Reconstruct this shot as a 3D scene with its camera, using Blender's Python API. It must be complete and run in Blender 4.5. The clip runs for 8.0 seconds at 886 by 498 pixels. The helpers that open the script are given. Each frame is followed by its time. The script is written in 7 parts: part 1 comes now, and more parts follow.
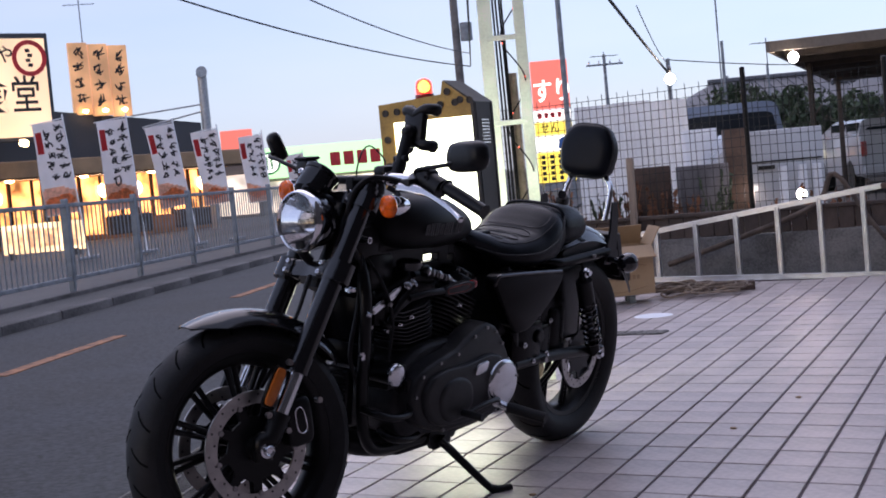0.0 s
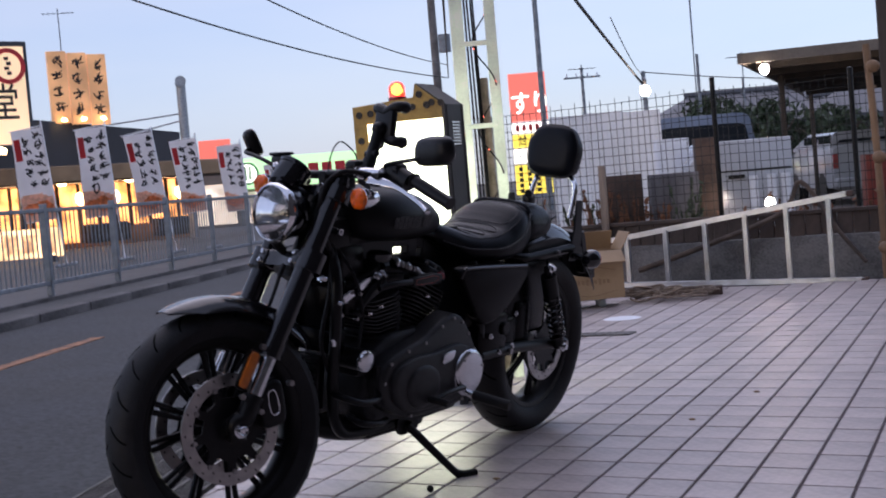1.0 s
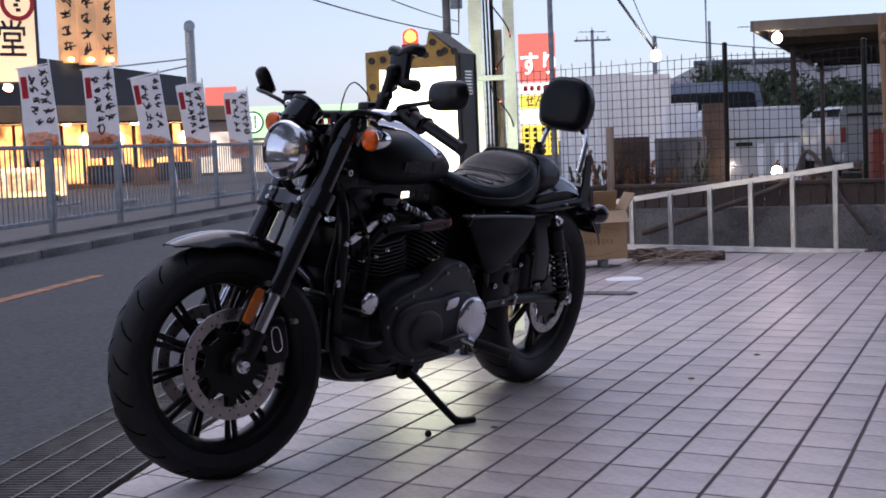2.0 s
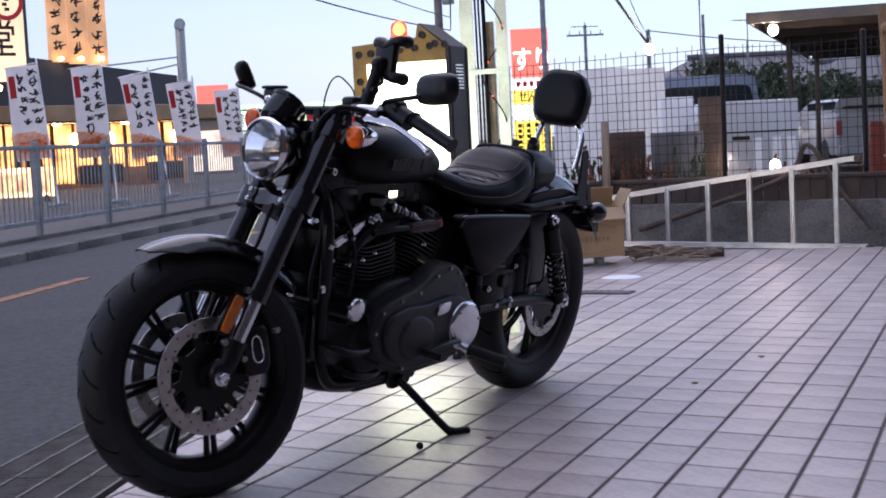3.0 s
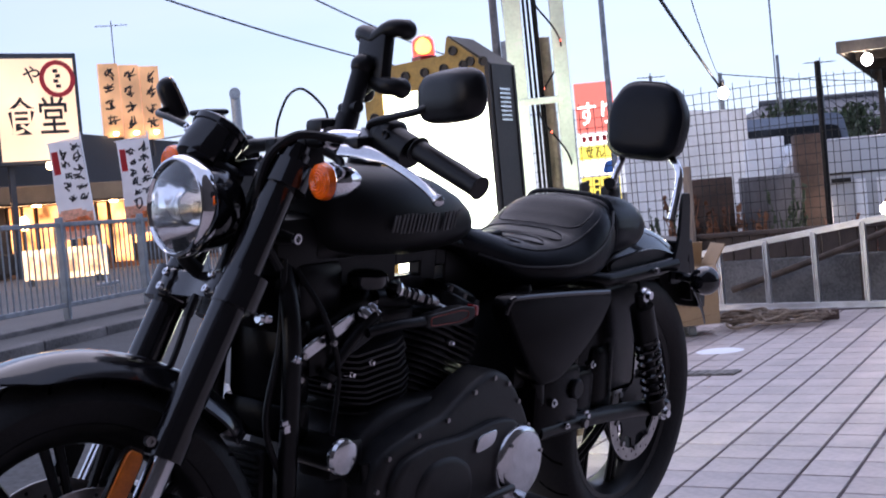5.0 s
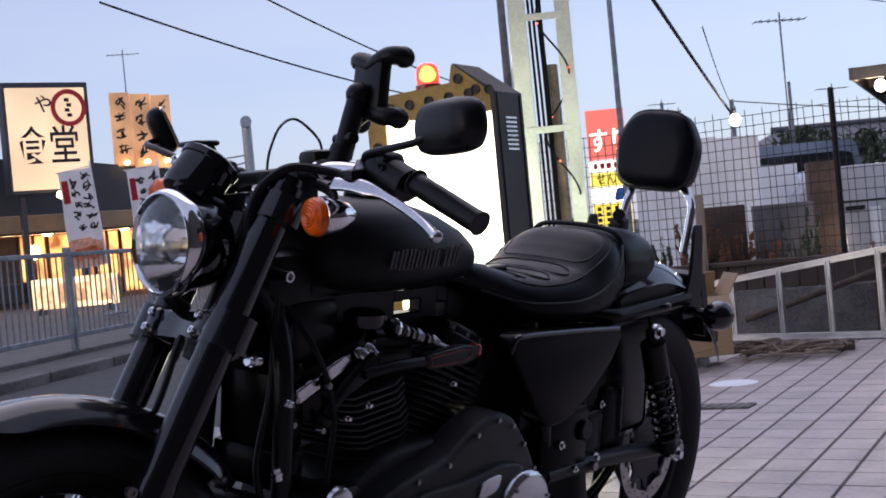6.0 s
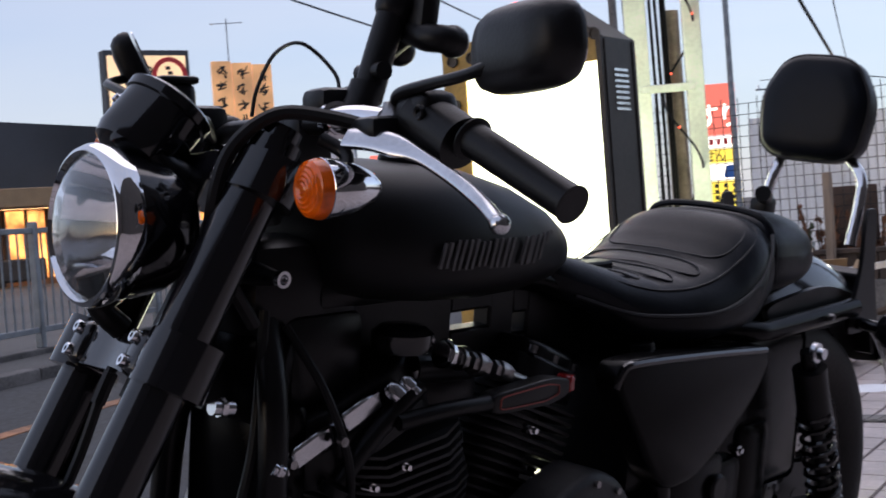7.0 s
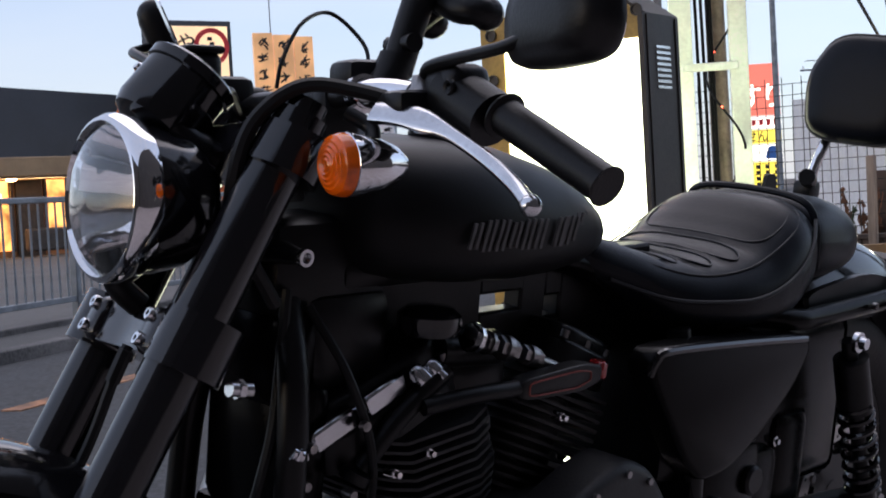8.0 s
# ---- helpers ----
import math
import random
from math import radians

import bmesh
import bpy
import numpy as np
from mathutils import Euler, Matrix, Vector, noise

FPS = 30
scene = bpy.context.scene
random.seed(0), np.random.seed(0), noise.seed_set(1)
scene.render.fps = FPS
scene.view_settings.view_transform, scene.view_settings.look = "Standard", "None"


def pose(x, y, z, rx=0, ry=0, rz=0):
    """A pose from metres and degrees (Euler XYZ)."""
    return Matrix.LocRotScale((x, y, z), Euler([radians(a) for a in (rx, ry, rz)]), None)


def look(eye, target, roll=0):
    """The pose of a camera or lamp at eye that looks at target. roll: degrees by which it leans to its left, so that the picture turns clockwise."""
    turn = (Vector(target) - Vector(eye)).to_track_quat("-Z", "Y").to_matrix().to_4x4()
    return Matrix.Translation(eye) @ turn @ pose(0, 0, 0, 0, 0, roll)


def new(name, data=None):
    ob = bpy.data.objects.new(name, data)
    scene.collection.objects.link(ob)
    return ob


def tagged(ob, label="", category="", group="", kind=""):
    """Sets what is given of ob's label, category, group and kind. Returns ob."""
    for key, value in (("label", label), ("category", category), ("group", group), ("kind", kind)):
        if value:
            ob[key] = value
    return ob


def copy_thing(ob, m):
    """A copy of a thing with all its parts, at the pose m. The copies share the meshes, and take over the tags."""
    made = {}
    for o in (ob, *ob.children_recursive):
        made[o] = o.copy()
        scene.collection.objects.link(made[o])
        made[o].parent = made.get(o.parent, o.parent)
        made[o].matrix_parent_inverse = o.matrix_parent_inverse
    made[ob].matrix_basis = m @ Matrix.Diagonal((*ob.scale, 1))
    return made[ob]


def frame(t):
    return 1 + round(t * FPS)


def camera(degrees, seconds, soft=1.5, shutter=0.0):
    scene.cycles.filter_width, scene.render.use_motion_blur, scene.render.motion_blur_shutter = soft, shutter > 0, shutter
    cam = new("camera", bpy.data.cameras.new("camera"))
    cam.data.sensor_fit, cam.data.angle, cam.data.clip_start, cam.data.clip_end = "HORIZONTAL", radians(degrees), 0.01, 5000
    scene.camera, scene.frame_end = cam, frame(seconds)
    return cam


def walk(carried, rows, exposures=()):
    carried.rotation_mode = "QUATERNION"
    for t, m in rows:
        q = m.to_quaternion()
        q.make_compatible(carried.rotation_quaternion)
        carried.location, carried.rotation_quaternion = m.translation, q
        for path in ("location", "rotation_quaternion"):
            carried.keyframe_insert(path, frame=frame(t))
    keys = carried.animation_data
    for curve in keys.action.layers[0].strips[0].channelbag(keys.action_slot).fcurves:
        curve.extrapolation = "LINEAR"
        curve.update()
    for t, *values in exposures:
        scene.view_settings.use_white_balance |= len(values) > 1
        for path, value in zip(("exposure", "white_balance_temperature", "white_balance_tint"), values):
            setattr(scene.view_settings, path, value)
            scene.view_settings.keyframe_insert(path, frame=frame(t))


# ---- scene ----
cam = camera(34.82, 8.0, soft=1.8, shutter=0.4)
PATH = [
    (0, (0.716, -4.217, 0.966), (-0.173, -2.428, 0.863), -5.25),
    (0.5, (0.762, -4.285, 0.969), (-0.137, -2.501, 0.876), -7.17),
    (1, (0.815, -4.363, 0.913), (-0.045, -2.560, 0.825), -4.87),
    (1.5, (0.809, -4.357, 0.884), (-0.035, -2.548, 0.749), -2.29),
    (1.7, (0.799, -4.370, 0.881), (-0.061, -2.571, 0.735), -2.21),
    (2.8, (0.785, -4.320, 0.873), (-0.076, -2.521, 0.726), -2.50),
    (3, (0.709, -4.168, 0.877), (-0.147, -2.366, 0.725), -2.81),
    (3.5, (0.451, -3.571, 0.867), (-0.418, -1.775, 0.724), -3.56),
    (4, (0.304, -3.139, 0.849), (-0.612, -1.366, 0.729), -3.92),
    (4.5, (0.160, -2.843, 0.840), (-0.778, -1.080, 0.736), -4.63),
    (5, (0.160, -2.840, 0.838), (-0.782, -1.077, 0.781), -5.23),
    (5.2, (0.159, -2.845, 0.843), (-0.779, -1.079, 0.806), -5.32),
    (6.3, (0.068, -2.580, 0.850), (-0.902, -0.831, 0.838), -5.30),
    (6.5, (-0.002, -2.433, 0.840), (-0.991, -0.695, 0.830), -5.08),
    (7, (-0.221, -2.023, 0.859), (-1.303, -0.341, 0.818), -4.37),
    (7.5, (-0.244, -1.971, 0.861), (-1.374, -0.321, 0.828), -4.21),
    (8, (-0.243, -1.971, 0.862), (-1.371, -0.321, 0.790), -3.28),
]
walk(cam, [(t, look(eye, target, roll)) for t, eye, target, roll in PATH],
     exposures=[(0.0, 0.97, 6280, 25), (0.5, 0.94, 6280, 25), (1.0, 0.83, 6300, 24), (1.5, 0.89, 6300, 24), (1.7, 0.91, 6300, 24), (2.8, 1.10, 6250, 25), (3.5, 1.25, 6050, 25), (5.2, 1.25, 6050, 25), (6.3, 0.68, 6450, 24), (6.7, 0.72, 6550, 22), (7.2, 1.0, 6700, 18), (8.0, 1.06, 6650, 17)])

# ---- world and light ----
world = bpy.data.worlds.new("dusk_sky")
scene.world = world
world.use_nodes = True
wn = world.node_tree
sky = wn.nodes.new("ShaderNodeTexSky")
sky.sky_type, sky.sun_disc = "NISHITA", False
sky.sun_elevation, sky.sun_rotation = radians(11), radians(200)
sky.air_density, sky.dust_density, sky.ozone_density = 1.0, 0.7, 3.0
wn.nodes["Background"].inputs["Strength"].default_value = 0.15
haze = wn.nodes.new("ShaderNodeMixRGB")
haze.inputs["Fac"].default_value = 0.68
haze.inputs["Color2"].default_value = (2.10, 2.44, 3.0, 1)
wn.links.new(sky.outputs[0], haze.inputs["Color1"])
wc, wm, wz, wr = wn.nodes.new("ShaderNodeTexCoord"), wn.nodes.new("ShaderNodeMapping"), wn.nodes.new("ShaderNodeTexNoise"), wn.nodes.new("ShaderNodeValToRGB")
wm.inputs["Scale"].default_value, wm.inputs["Rotation"].default_value = (1.2, 1.2, 7.0), (0.10, 0.06, 0.3)
wz.inputs["Scale"].default_value, wz.inputs["Detail"].default_value = 2.2, 5
wr.color_ramp.elements[0].position, wr.color_ramp.elements[0].color = 0.36, (2.03, 2.34, 2.98, 1)
wr.color_ramp.elements[1].position, wr.color_ramp.elements[1].color = 0.66, (2.36, 2.54, 2.99, 1)
wn.links.new(wc.outputs["Generated"], wm.inputs["Vector"])
wn.links.new(wm.outputs[0], wz.inputs["Vector"])
wn.links.new(wz.outputs["Fac"], wr.inputs["Fac"])
wn.links.new(wr.outputs[0], haze.inputs["Color2"])
wn.links.new(haze.outputs[0], wn.nodes["Background"].inputs["Color"])
sun_data = bpy.data.lights.new("sun", "SUN")
sun_data.energy, sun_data.angle, sun_data.color = 0.5, radians(60), (1.0, 0.94, 0.96)
sun = new("sun", sun_data)
sun.matrix_world = look((-6, 10, 16), (0, 0, 0))


# ---- materials ----
def mk(name, color, rough=0.5, metal=0.0, scale=6.0, var=0.18, fine=90.0, bump=0.08, coat=0.0, per_piece=0.0, stretch=(1, 1, 1), spec=0.5, grain=0.35, islands=0.0):
    """A surface with broad stains, fine grain and slight relief."""
    m = bpy.data.materials.new(name)
    m.use_nodes = True
    nt = m.node_tree
    n, l = nt.nodes, nt.links
    b = n["Principled BSDF"]
    tc = n.new("ShaderNodeTexCoord")
    mp = n.new("ShaderNodeMapping")
    mp.inputs["Scale"].default_value = stretch
    l.new(tc.outputs["Object"], mp.inputs["Vector"])
    big, small = n.new("ShaderNodeTexNoise"), n.new("ShaderNodeTexNoise")
    big.inputs["Scale"].default_value, big.inputs["Detail"].default_value = scale, 5
    small.inputs["Scale"].default_value, small.inputs["Detail"].default_value = fine, 3
    for t in (big, small):
        l.new(mp.outputs[0], t.inputs["Vector"])
    add = n.new("ShaderNodeMath")
    add.operation = "MULTIPLY_ADD"
    l.new(small.outputs["Fac"], add.inputs[0])
    add.inputs[1].default_value = grain
    l.new(big.outputs["Fac"], add.inputs[2])
    rng = n.new("ShaderNodeMapRange")
    rng.inputs["From Min"].default_value, rng.inputs["From Max"].default_value = 0.36 + 0.42 * grain, 0.64 + 0.58 * grain
    rng.inputs["To Min"].default_value, rng.inputs["To Max"].default_value = 1 - var, 1 + var
    l.new(add.outputs[0], rng.inputs["Value"])
    value = rng.outputs[0]
    if per_piece or islands:
        oi = n.new("ShaderNodeNewGeometry" if islands else "ShaderNodeObjectInfo")
        pr = n.new("ShaderNodeMapRange")
        pr.inputs["To Min"].default_value, pr.inputs["To Max"].default_value = 1 - per_piece - islands, 1 + per_piece + islands
        l.new(oi.outputs["Random Per Island" if islands else "Random"], pr.inputs["Value"])
        mu = n.new("ShaderNodeMath")
        mu.operation = "MULTIPLY"
        l.new(value, mu.inputs[0])
        l.new(pr.outputs[0], mu.inputs[1])
        value = mu.outputs[0]
    sc = n.new("ShaderNodeVectorMath")
    sc.operation = "SCALE"
    sc.inputs[0].default_value = color
    l.new(value, sc.inputs["Scale"])
    l.new(sc.outputs[0], b.inputs["Base Color"])
    rr = n.new("ShaderNodeMapRange")
    rr.inputs["To Min"].default_value, rr.inputs["To Max"].default_value = max(0.02, rough * 0.8), min(1, rough * 1.25)
    l.new(big.outputs["Fac"], rr.inputs["Value"])
    l.new(rr.outputs[0], b.inputs["Roughness"])
    b.inputs["Metallic"].default_value = metal
    b.inputs["Specular IOR Level"].default_value = spec
    b.inputs["Coat Weight"].default_value = coat
    b.inputs["Coat Roughness"].default_value = 0.04
    if bump:
        bp = n.new("ShaderNodeBump")
        bp.inputs["Strength"].default_value, bp.inputs["Distance"].default_value = bump, 0.004
        l.new(small.outputs["Fac"], bp.inputs["Height"])
        l.new(bp.outputs[0], b.inputs["Normal"])
    return m


def glow(name, color, strength, var=0.0, scale=3.0):
    """A lamp, lit panel or lit window, or a board glowing in place of lamplight."""
    m = bpy.data.materials.new(name)
    m.use_nodes = True
    nt = m.node_tree
    b = nt.nodes["Principled BSDF"]
    b.inputs["Base Color"].default_value = (*color, 1)
    b.inputs["Roughness"].default_value = 0.3
    b.inputs["Emission Color"].default_value = (*color, 1)
    b.inputs["Emission Strength"].default_value = strength
    if var:
        tc, nz, mr = nt.nodes.new("ShaderNodeTexCoord"), nt.nodes.new("ShaderNodeTexNoise"), nt.nodes.new("ShaderNodeMapRange")
        nz.inputs["Scale"].default_value, nz.inputs["Detail"].default_value = scale, 3
        nt.links.new(tc.outputs["Object"], nz.inputs["Vector"])
        nt.links.new(nz.outputs["Fac"], mr.inputs["Value"])
        mr.inputs["From Min"].default_value, mr.inputs["From Max"].default_value = 0.35, 0.65
        mr.inputs["To Min"].default_value, mr.inputs["To Max"].default_value = strength * (1 - var), strength * (1 + var)
        nt.links.new(mr.outputs[0], b.inputs["Emission Strength"])
    return m


def glass(name, color, rough=0.02):
    m = bpy.data.materials.new(name)
    m.use_nodes = True
    b = m.node_tree.nodes["Principled BSDF"]
    b.inputs["Base Color"].default_value = (*color, 1)
    b.inputs["Transmission Weight"].default_value = 1
    b.inputs["Roughness"].default_value = rough
    return m


M_TILE = mk("floor_tile", (0.435, 0.372, 0.354), 0.40, spec=0.4, scale=5, var=0.20, fine=45, bump=0.04, per_piece=0.07, grain=0.6)
M_TILE_FIELD = mk("floor_tile_field", (0.435, 0.372, 0.354), 0.40, spec=0.4, scale=5, var=0.20, fine=45, bump=0.04, islands=0.07, grain=0.6)
M_GROUT = mk("grout", (0.085, 0.063, 0.068), 0.85, fine=200, bump=0.2)
M_ASPHALT = mk("asphalt", (0.0255, 0.0278, 0.031), 0.85, scale=0.9, var=0.75, fine=38, bump=0.6, grain=1.2)
M_LOT = mk("lot_asphalt", (0.07, 0.068, 0.066), 0.85, scale=0.8, var=0.4, fine=80, bump=0.4, grain=1.0)
M_EARTH = mk("earth", (0.08, 0.066, 0.055), 0.95, scale=0.7, var=0.3, fine=30, bump=0.4)
M_CONC = mk("concrete", (0.165, 0.155, 0.148), 0.85, scale=3.5, var=0.4, fine=70, bump=0.3, grain=0.7)
M_KERB = mk("kerb_concrete", (0.086, 0.082, 0.081), 0.85, scale=3.5, var=0.55, fine=60, bump=0.3, grain=0.8)
M_ORANGE = mk("road_paint_orange", (0.29, 0.125, 0.055), 0.75, scale=9, var=0.6, fine=120, bump=0.2)
M_STEEL = mk("galvanised_steel", (0.36, 0.38, 0.40), 0.45, 0.85, scale=20, var=0.2, fine=200, bump=0.04)
M_GALV_PAINT = mk("grey_painted_steel", (0.20, 0.225, 0.25), 0.5, 0.2, scale=8, var=0.25, fine=120, bump=0.05)
M_ALU = mk("aluminium", (0.66, 0.68, 0.70), 0.32, 0.9, scale=12, var=0.12, fine=220, bump=0.03)
M_CHROME = mk("chrome", (0.80, 0.80, 0.82), 0.06, 1.0, scale=5, var=0.05, fine=60, bump=0.0)
M_POLISH = mk("polished_alloy", (0.62, 0.63, 0.66), 0.16, 1.0, scale=20, var=0.1, fine=200, bump=0.02)
M_ROTOR = mk("brake_rotor_steel", (0.42, 0.40, 0.39), 0.36, 1.0, scale=30, var=0.15, fine=300, bump=0.03)
M_GLOSS = mk("gloss_black_paint", (0.006, 0.006, 0.0075), 0.12, spec=0.5, scale=5, var=0.2, fine=200, bump=0.0, coat=0.2)
M_SATIN = mk("satin_black_metal", (0.0058, 0.0058, 0.0066), 0.34, spec=0.24, scale=18, var=0.3, fine=240, bump=0.06)
M_WRINKLE = mk("wrinkle_black_engine", (0.017, 0.0167, 0.0184), 0.46, spec=0.36, scale=25, var=0.35, fine=420, bump=0.25)
M_TANK = mk("denim_black_tank", (0.0070, 0.0070, 0.0077), 0.42, spec=0.16, scale=6, var=0.2, fine=300, bump=0.03)
M_RUBBER = mk("tyre_rubber", (0.0125, 0.0127, 0.0142), 0.58, spec=0.30, scale=14, var=0.35, fine=160, bump=0.22)
M_PLASTIC = mk("black_plastic", (0.006, 0.006, 0.007), 0.38, spec=0.26, scale=14, var=0.25, fine=300, bump=0.08)
M_LEATHER = mk("black_seat_vinyl", (0.0034, 0.0046, 0.0078), 0.36, spec=0.17, scale=16, var=0.25, fine=380, bump=0.12)
M_GROOVE = mk("tyre_groove", (0.0015, 0.0015, 0.0016), 0.9, spec=0.05, scale=20)
M_SEAM = mk("seat_stitching", (0.014, 0.014, 0.016), 0.55, scale=40, fine=300)
M_BADGE = mk("tank_badge_grey", (0.075, 0.070, 0.071), 0.5, 0.2, scale=60, var=0.2, fine=400)
M_AMBER = mk("amber_lens", (0.90, 0.135, 0.003), 0.12, spec=0.45, scale=30, var=0.30, fine=90, bump=0.12, coat=0.35)
M_AMBER_DARK = mk("amber_reflector", (0.52, 0.13, 0.01), 0.3, scale=40, var=0.2, fine=300, bump=0.2)
M_REDLENS = mk("red_lens", (0.35, 0.02, 0.02), 0.15, scale=30, var=0.2, fine=120, bump=0.2, coat=0.5)
M_YELLOW = mk("yellow_sign_paint", (0.55, 0.33, 0.07), 0.5, scale=7, var=0.28, fine=90, bump=0.1)
M_SIGNSIDE = mk("dark_brown_sheet", (0.05, 0.042, 0.036), 0.5, 0.2, scale=6, var=0.3, fine=120, bump=0.08)
M_PALE = mk("pale_green_painted_steel", (0.86, 0.93, 0.80), 0.5, scale=4, var=0.16, fine=80, bump=0.08, stretch=(1, 1, 0.3))
M_WOODPOLE = mk("weathered_wood", (0.25, 0.19, 0.145), 0.85, scale=7, var=0.4, fine=70, bump=0.35, stretch=(1, 1, 0.12))
M_BOARD = mk("brown_retaining_board", (0.068, 0.049, 0.040), 0.8, scale=5, var=0.35, fine=60, bump=0.3, per_piece=0.2, stretch=(1, 1, 0.3))
M_GREYWOOD = mk("grey_weathered_wood", (0.12, 0.115, 0.125), 0.85, scale=5, var=0.3, fine=60, bump=0.25, stretch=(1, 1, 0.3))
M_BAMBOO = mk("bamboo", (0.25, 0.145, 0.075), 0.55, scale=8, var=0.3, fine=90, bump=0.15, stretch=(1, 1, 0.2))
M_DARKWOOD = mk("dark_wood", (0.06, 0.045, 0.035), 0.7, scale=6, var=0.3, fine=60, bump=0.25, stretch=(1, 1, 0.15))
M_CARD = mk("cardboard", (0.34, 0.23, 0.135), 0.8, scale=5, var=0.15, fine=140, bump=0.1)
M_CARD_IN = mk("cardboard_print", (0.26, 0.17, 0.10), 0.8, scale=9, var=0.1)
M_ROPE = mk("old_rope", (0.22, 0.17, 0.13), 0.9, scale=30, var=0.35, fine=200, bump=0.4)
M_WIRE = mk("fence_wire", (0.02, 0.022, 0.022), 0.5, 0.4, scale=10, var=0.3)
M_CABLE = mk("black_cable", (0.006, 0.006, 0.007), 0.45, spec=0.25, scale=12, var=0.2, bump=0.02)
M_WHITEP = mk("white_panel", (0.80, 0.82, 0.85), 0.55, scale=1.5, var=0.10, fine=40, bump=0.05)
M_CARWHITE = mk("white_car_paint", (0.44, 0.455, 0.48), 0.25, scale=2, var=0.06, fine=60, bump=0.0, coat=0.5)
M_CARBLUE = mk("dark_blue_car_paint", (0.19, 0.24, 0.33), 0.25, scale=2, var=0.08, fine=60, bump=0.0, coat=0.5)
M_CARGLASS = mk("dark_car_glass", (0.02, 0.024, 0.03), 0.08, scale=2, var=0.1, bump=0.0)
M_ROOFTILE = mk("grey_roof_tile", (0.07, 0.075, 0.085), 0.6, scale=2, var=0.25, fine=25, bump=0.5)
M_PLASTER = mk("plaster", (0.15, 0.138, 0.128), 0.85, scale=1.2, var=0.18, fine=40, bump=0.15)
M_BLOCKWALL = mk("dark_sky_blocking_wall", (0.055, 0.048, 0.045), 0.8, scale=1.2, var=0.2, fine=40, bump=0.15)
M_FASCIA = mk("charcoal_fascia", (0.045, 0.05, 0.06), 0.6, scale=0.8, var=0.15, fine=20, bump=0.05)
M_EAVE = mk("tan_eave_board", (0.34, 0.22, 0.12), 0.6, scale=1.5, var=0.18, fine=30, bump=0.1)
M_TIMBER = mk("warm_timber", (0.32, 0.17, 0.08), 0.6, scale=2, var=0.3, fine=30, bump=0.15, stretch=(1, 1, 0.3))
M_CARPORT = mk("carport_sheet", (0.15, 0.125, 0.10), 0.65, scale=2, var=0.25, fine=30, bump=0.1)
M_CLOTH = mk("white_banner_cloth", (0.80, 0.79, 0.80), 0.8, scale=4, var=0.06, fine=200, bump=0.1)
M_INK = mk("black_brush_ink", (0.02, 0.019, 0.02), 0.7, scale=20, var=0.3)
M_RED = mk("red_print", (0.62, 0.035, 0.04), 0.6, scale=6, var=0.15)
M_DULLRED = mk("dull_red_plastic", (0.30, 0.06, 0.045), 0.6, scale=6, var=0.2)
M_FOOD = mk("noodle_bowl_print", (0.85, 0.25, 0.08), 0.6, scale=16, var=0.40, fine=70)
M_FOOD2 = mk("noodle_bowl_print_pale", (0.90, 0.54, 0.38), 0.6, scale=18, var=0.22, fine=60)
M_RUST = mk("rusty_brown_metal", (0.085, 0.055, 0.042), 0.8, scale=5, var=0.4, fine=60, bump=0.2)
M_LEAF = mk("foliage", (0.040, 0.062, 0.030), 0.7, scale=3, var=0.5, fine=30, bump=0.0)
M_DRYLEAF = mk("dry_red_shrub", (0.19, 0.085, 0.045), 0.8, scale=8, var=0.5, bump=0.0)
M_BARK = mk("bark", (0.09, 0.065, 0.05), 0.9, scale=8, var=0.4, fine=60, bump=0.4)
M_GREY = mk("grey_plastic", (0.24, 0.27, 0.30), 0.5, scale=8, var=0.15)
M_GRATE = mk("drain_steel", (0.13, 0.125, 0.12), 0.6, 0.6, scale=9, var=0.35, fine=120, bump=0.2)
M_GREENP = mk("green_sign_paint", (0.10, 0.42, 0.16), 0.5, scale=1, var=0.08)
M_BLUE = mk("blue_print", (0.04, 0.16, 0.50), 0.5, scale=3, var=0.1)
G_SIGN = glow("lit_sign_face", (0.92, 1.0, 0.70), 2.7)
G_WARM = glow("warm_lit_window", (1.0, 0.43, 0.11), 1.0, 0.9, 1.7)
G_WARMLAMP = glow("warm_lamp", (1.0, 0.66, 0.28), 9.0)
G_WHITELAMP = glow("white_bulb", (1.0, 0.93, 0.80), 30.0)
G_CREAM = glow("lit_cream_signboard", (1.0, 0.74, 0.42), 0.42, 0.25, 0.5)
# emission stands in for the spot lamps' light on the roof boards
G_ORANGEBOARD = glow("tan_signboard_lamplight", (0.64, 0.34, 0.15), 0.34, 0.5, 1.1)
G_BEACON = glow("beacon_lamp", (1.0, 0.34, 0.07), 8.0)
M_REDGLASS = glass("red_beacon_glass", (1.0, 0.16, 0.06), 0.22)
M_REDGLASS.node_tree.nodes["Principled BSDF"].inputs["Emission Color"].default_value = (1.0, 0.03, 0.01, 1)
M_REDGLASS.node_tree.nodes["Principled BSDF"].inputs["Emission Strength"].default_value = 0.9
G_REDSIGN = glow("lit_red_panel", (0.74, 0.16, 0.11), 0.58)
G_YELSIGN = glow("lit_yellow_panel", (1.0, 0.80, 0.10), 0.55)
G_WHITESIGN = glow("lit_white_panel", (1.0, 0.97, 0.86), 1.2)
G_GREENSIGN = glow("lit_green_panel", (0.42, 0.75, 0.36), 0.8)
G_STORE = glow("bright_store_front", (1.0, 0.84, 0.62), 0.55, 0.8, 0.9)
G_MENU = glow("lit_menu_panel", (1.0, 0.68, 0.32), 1.05, 0.5, 1.2)
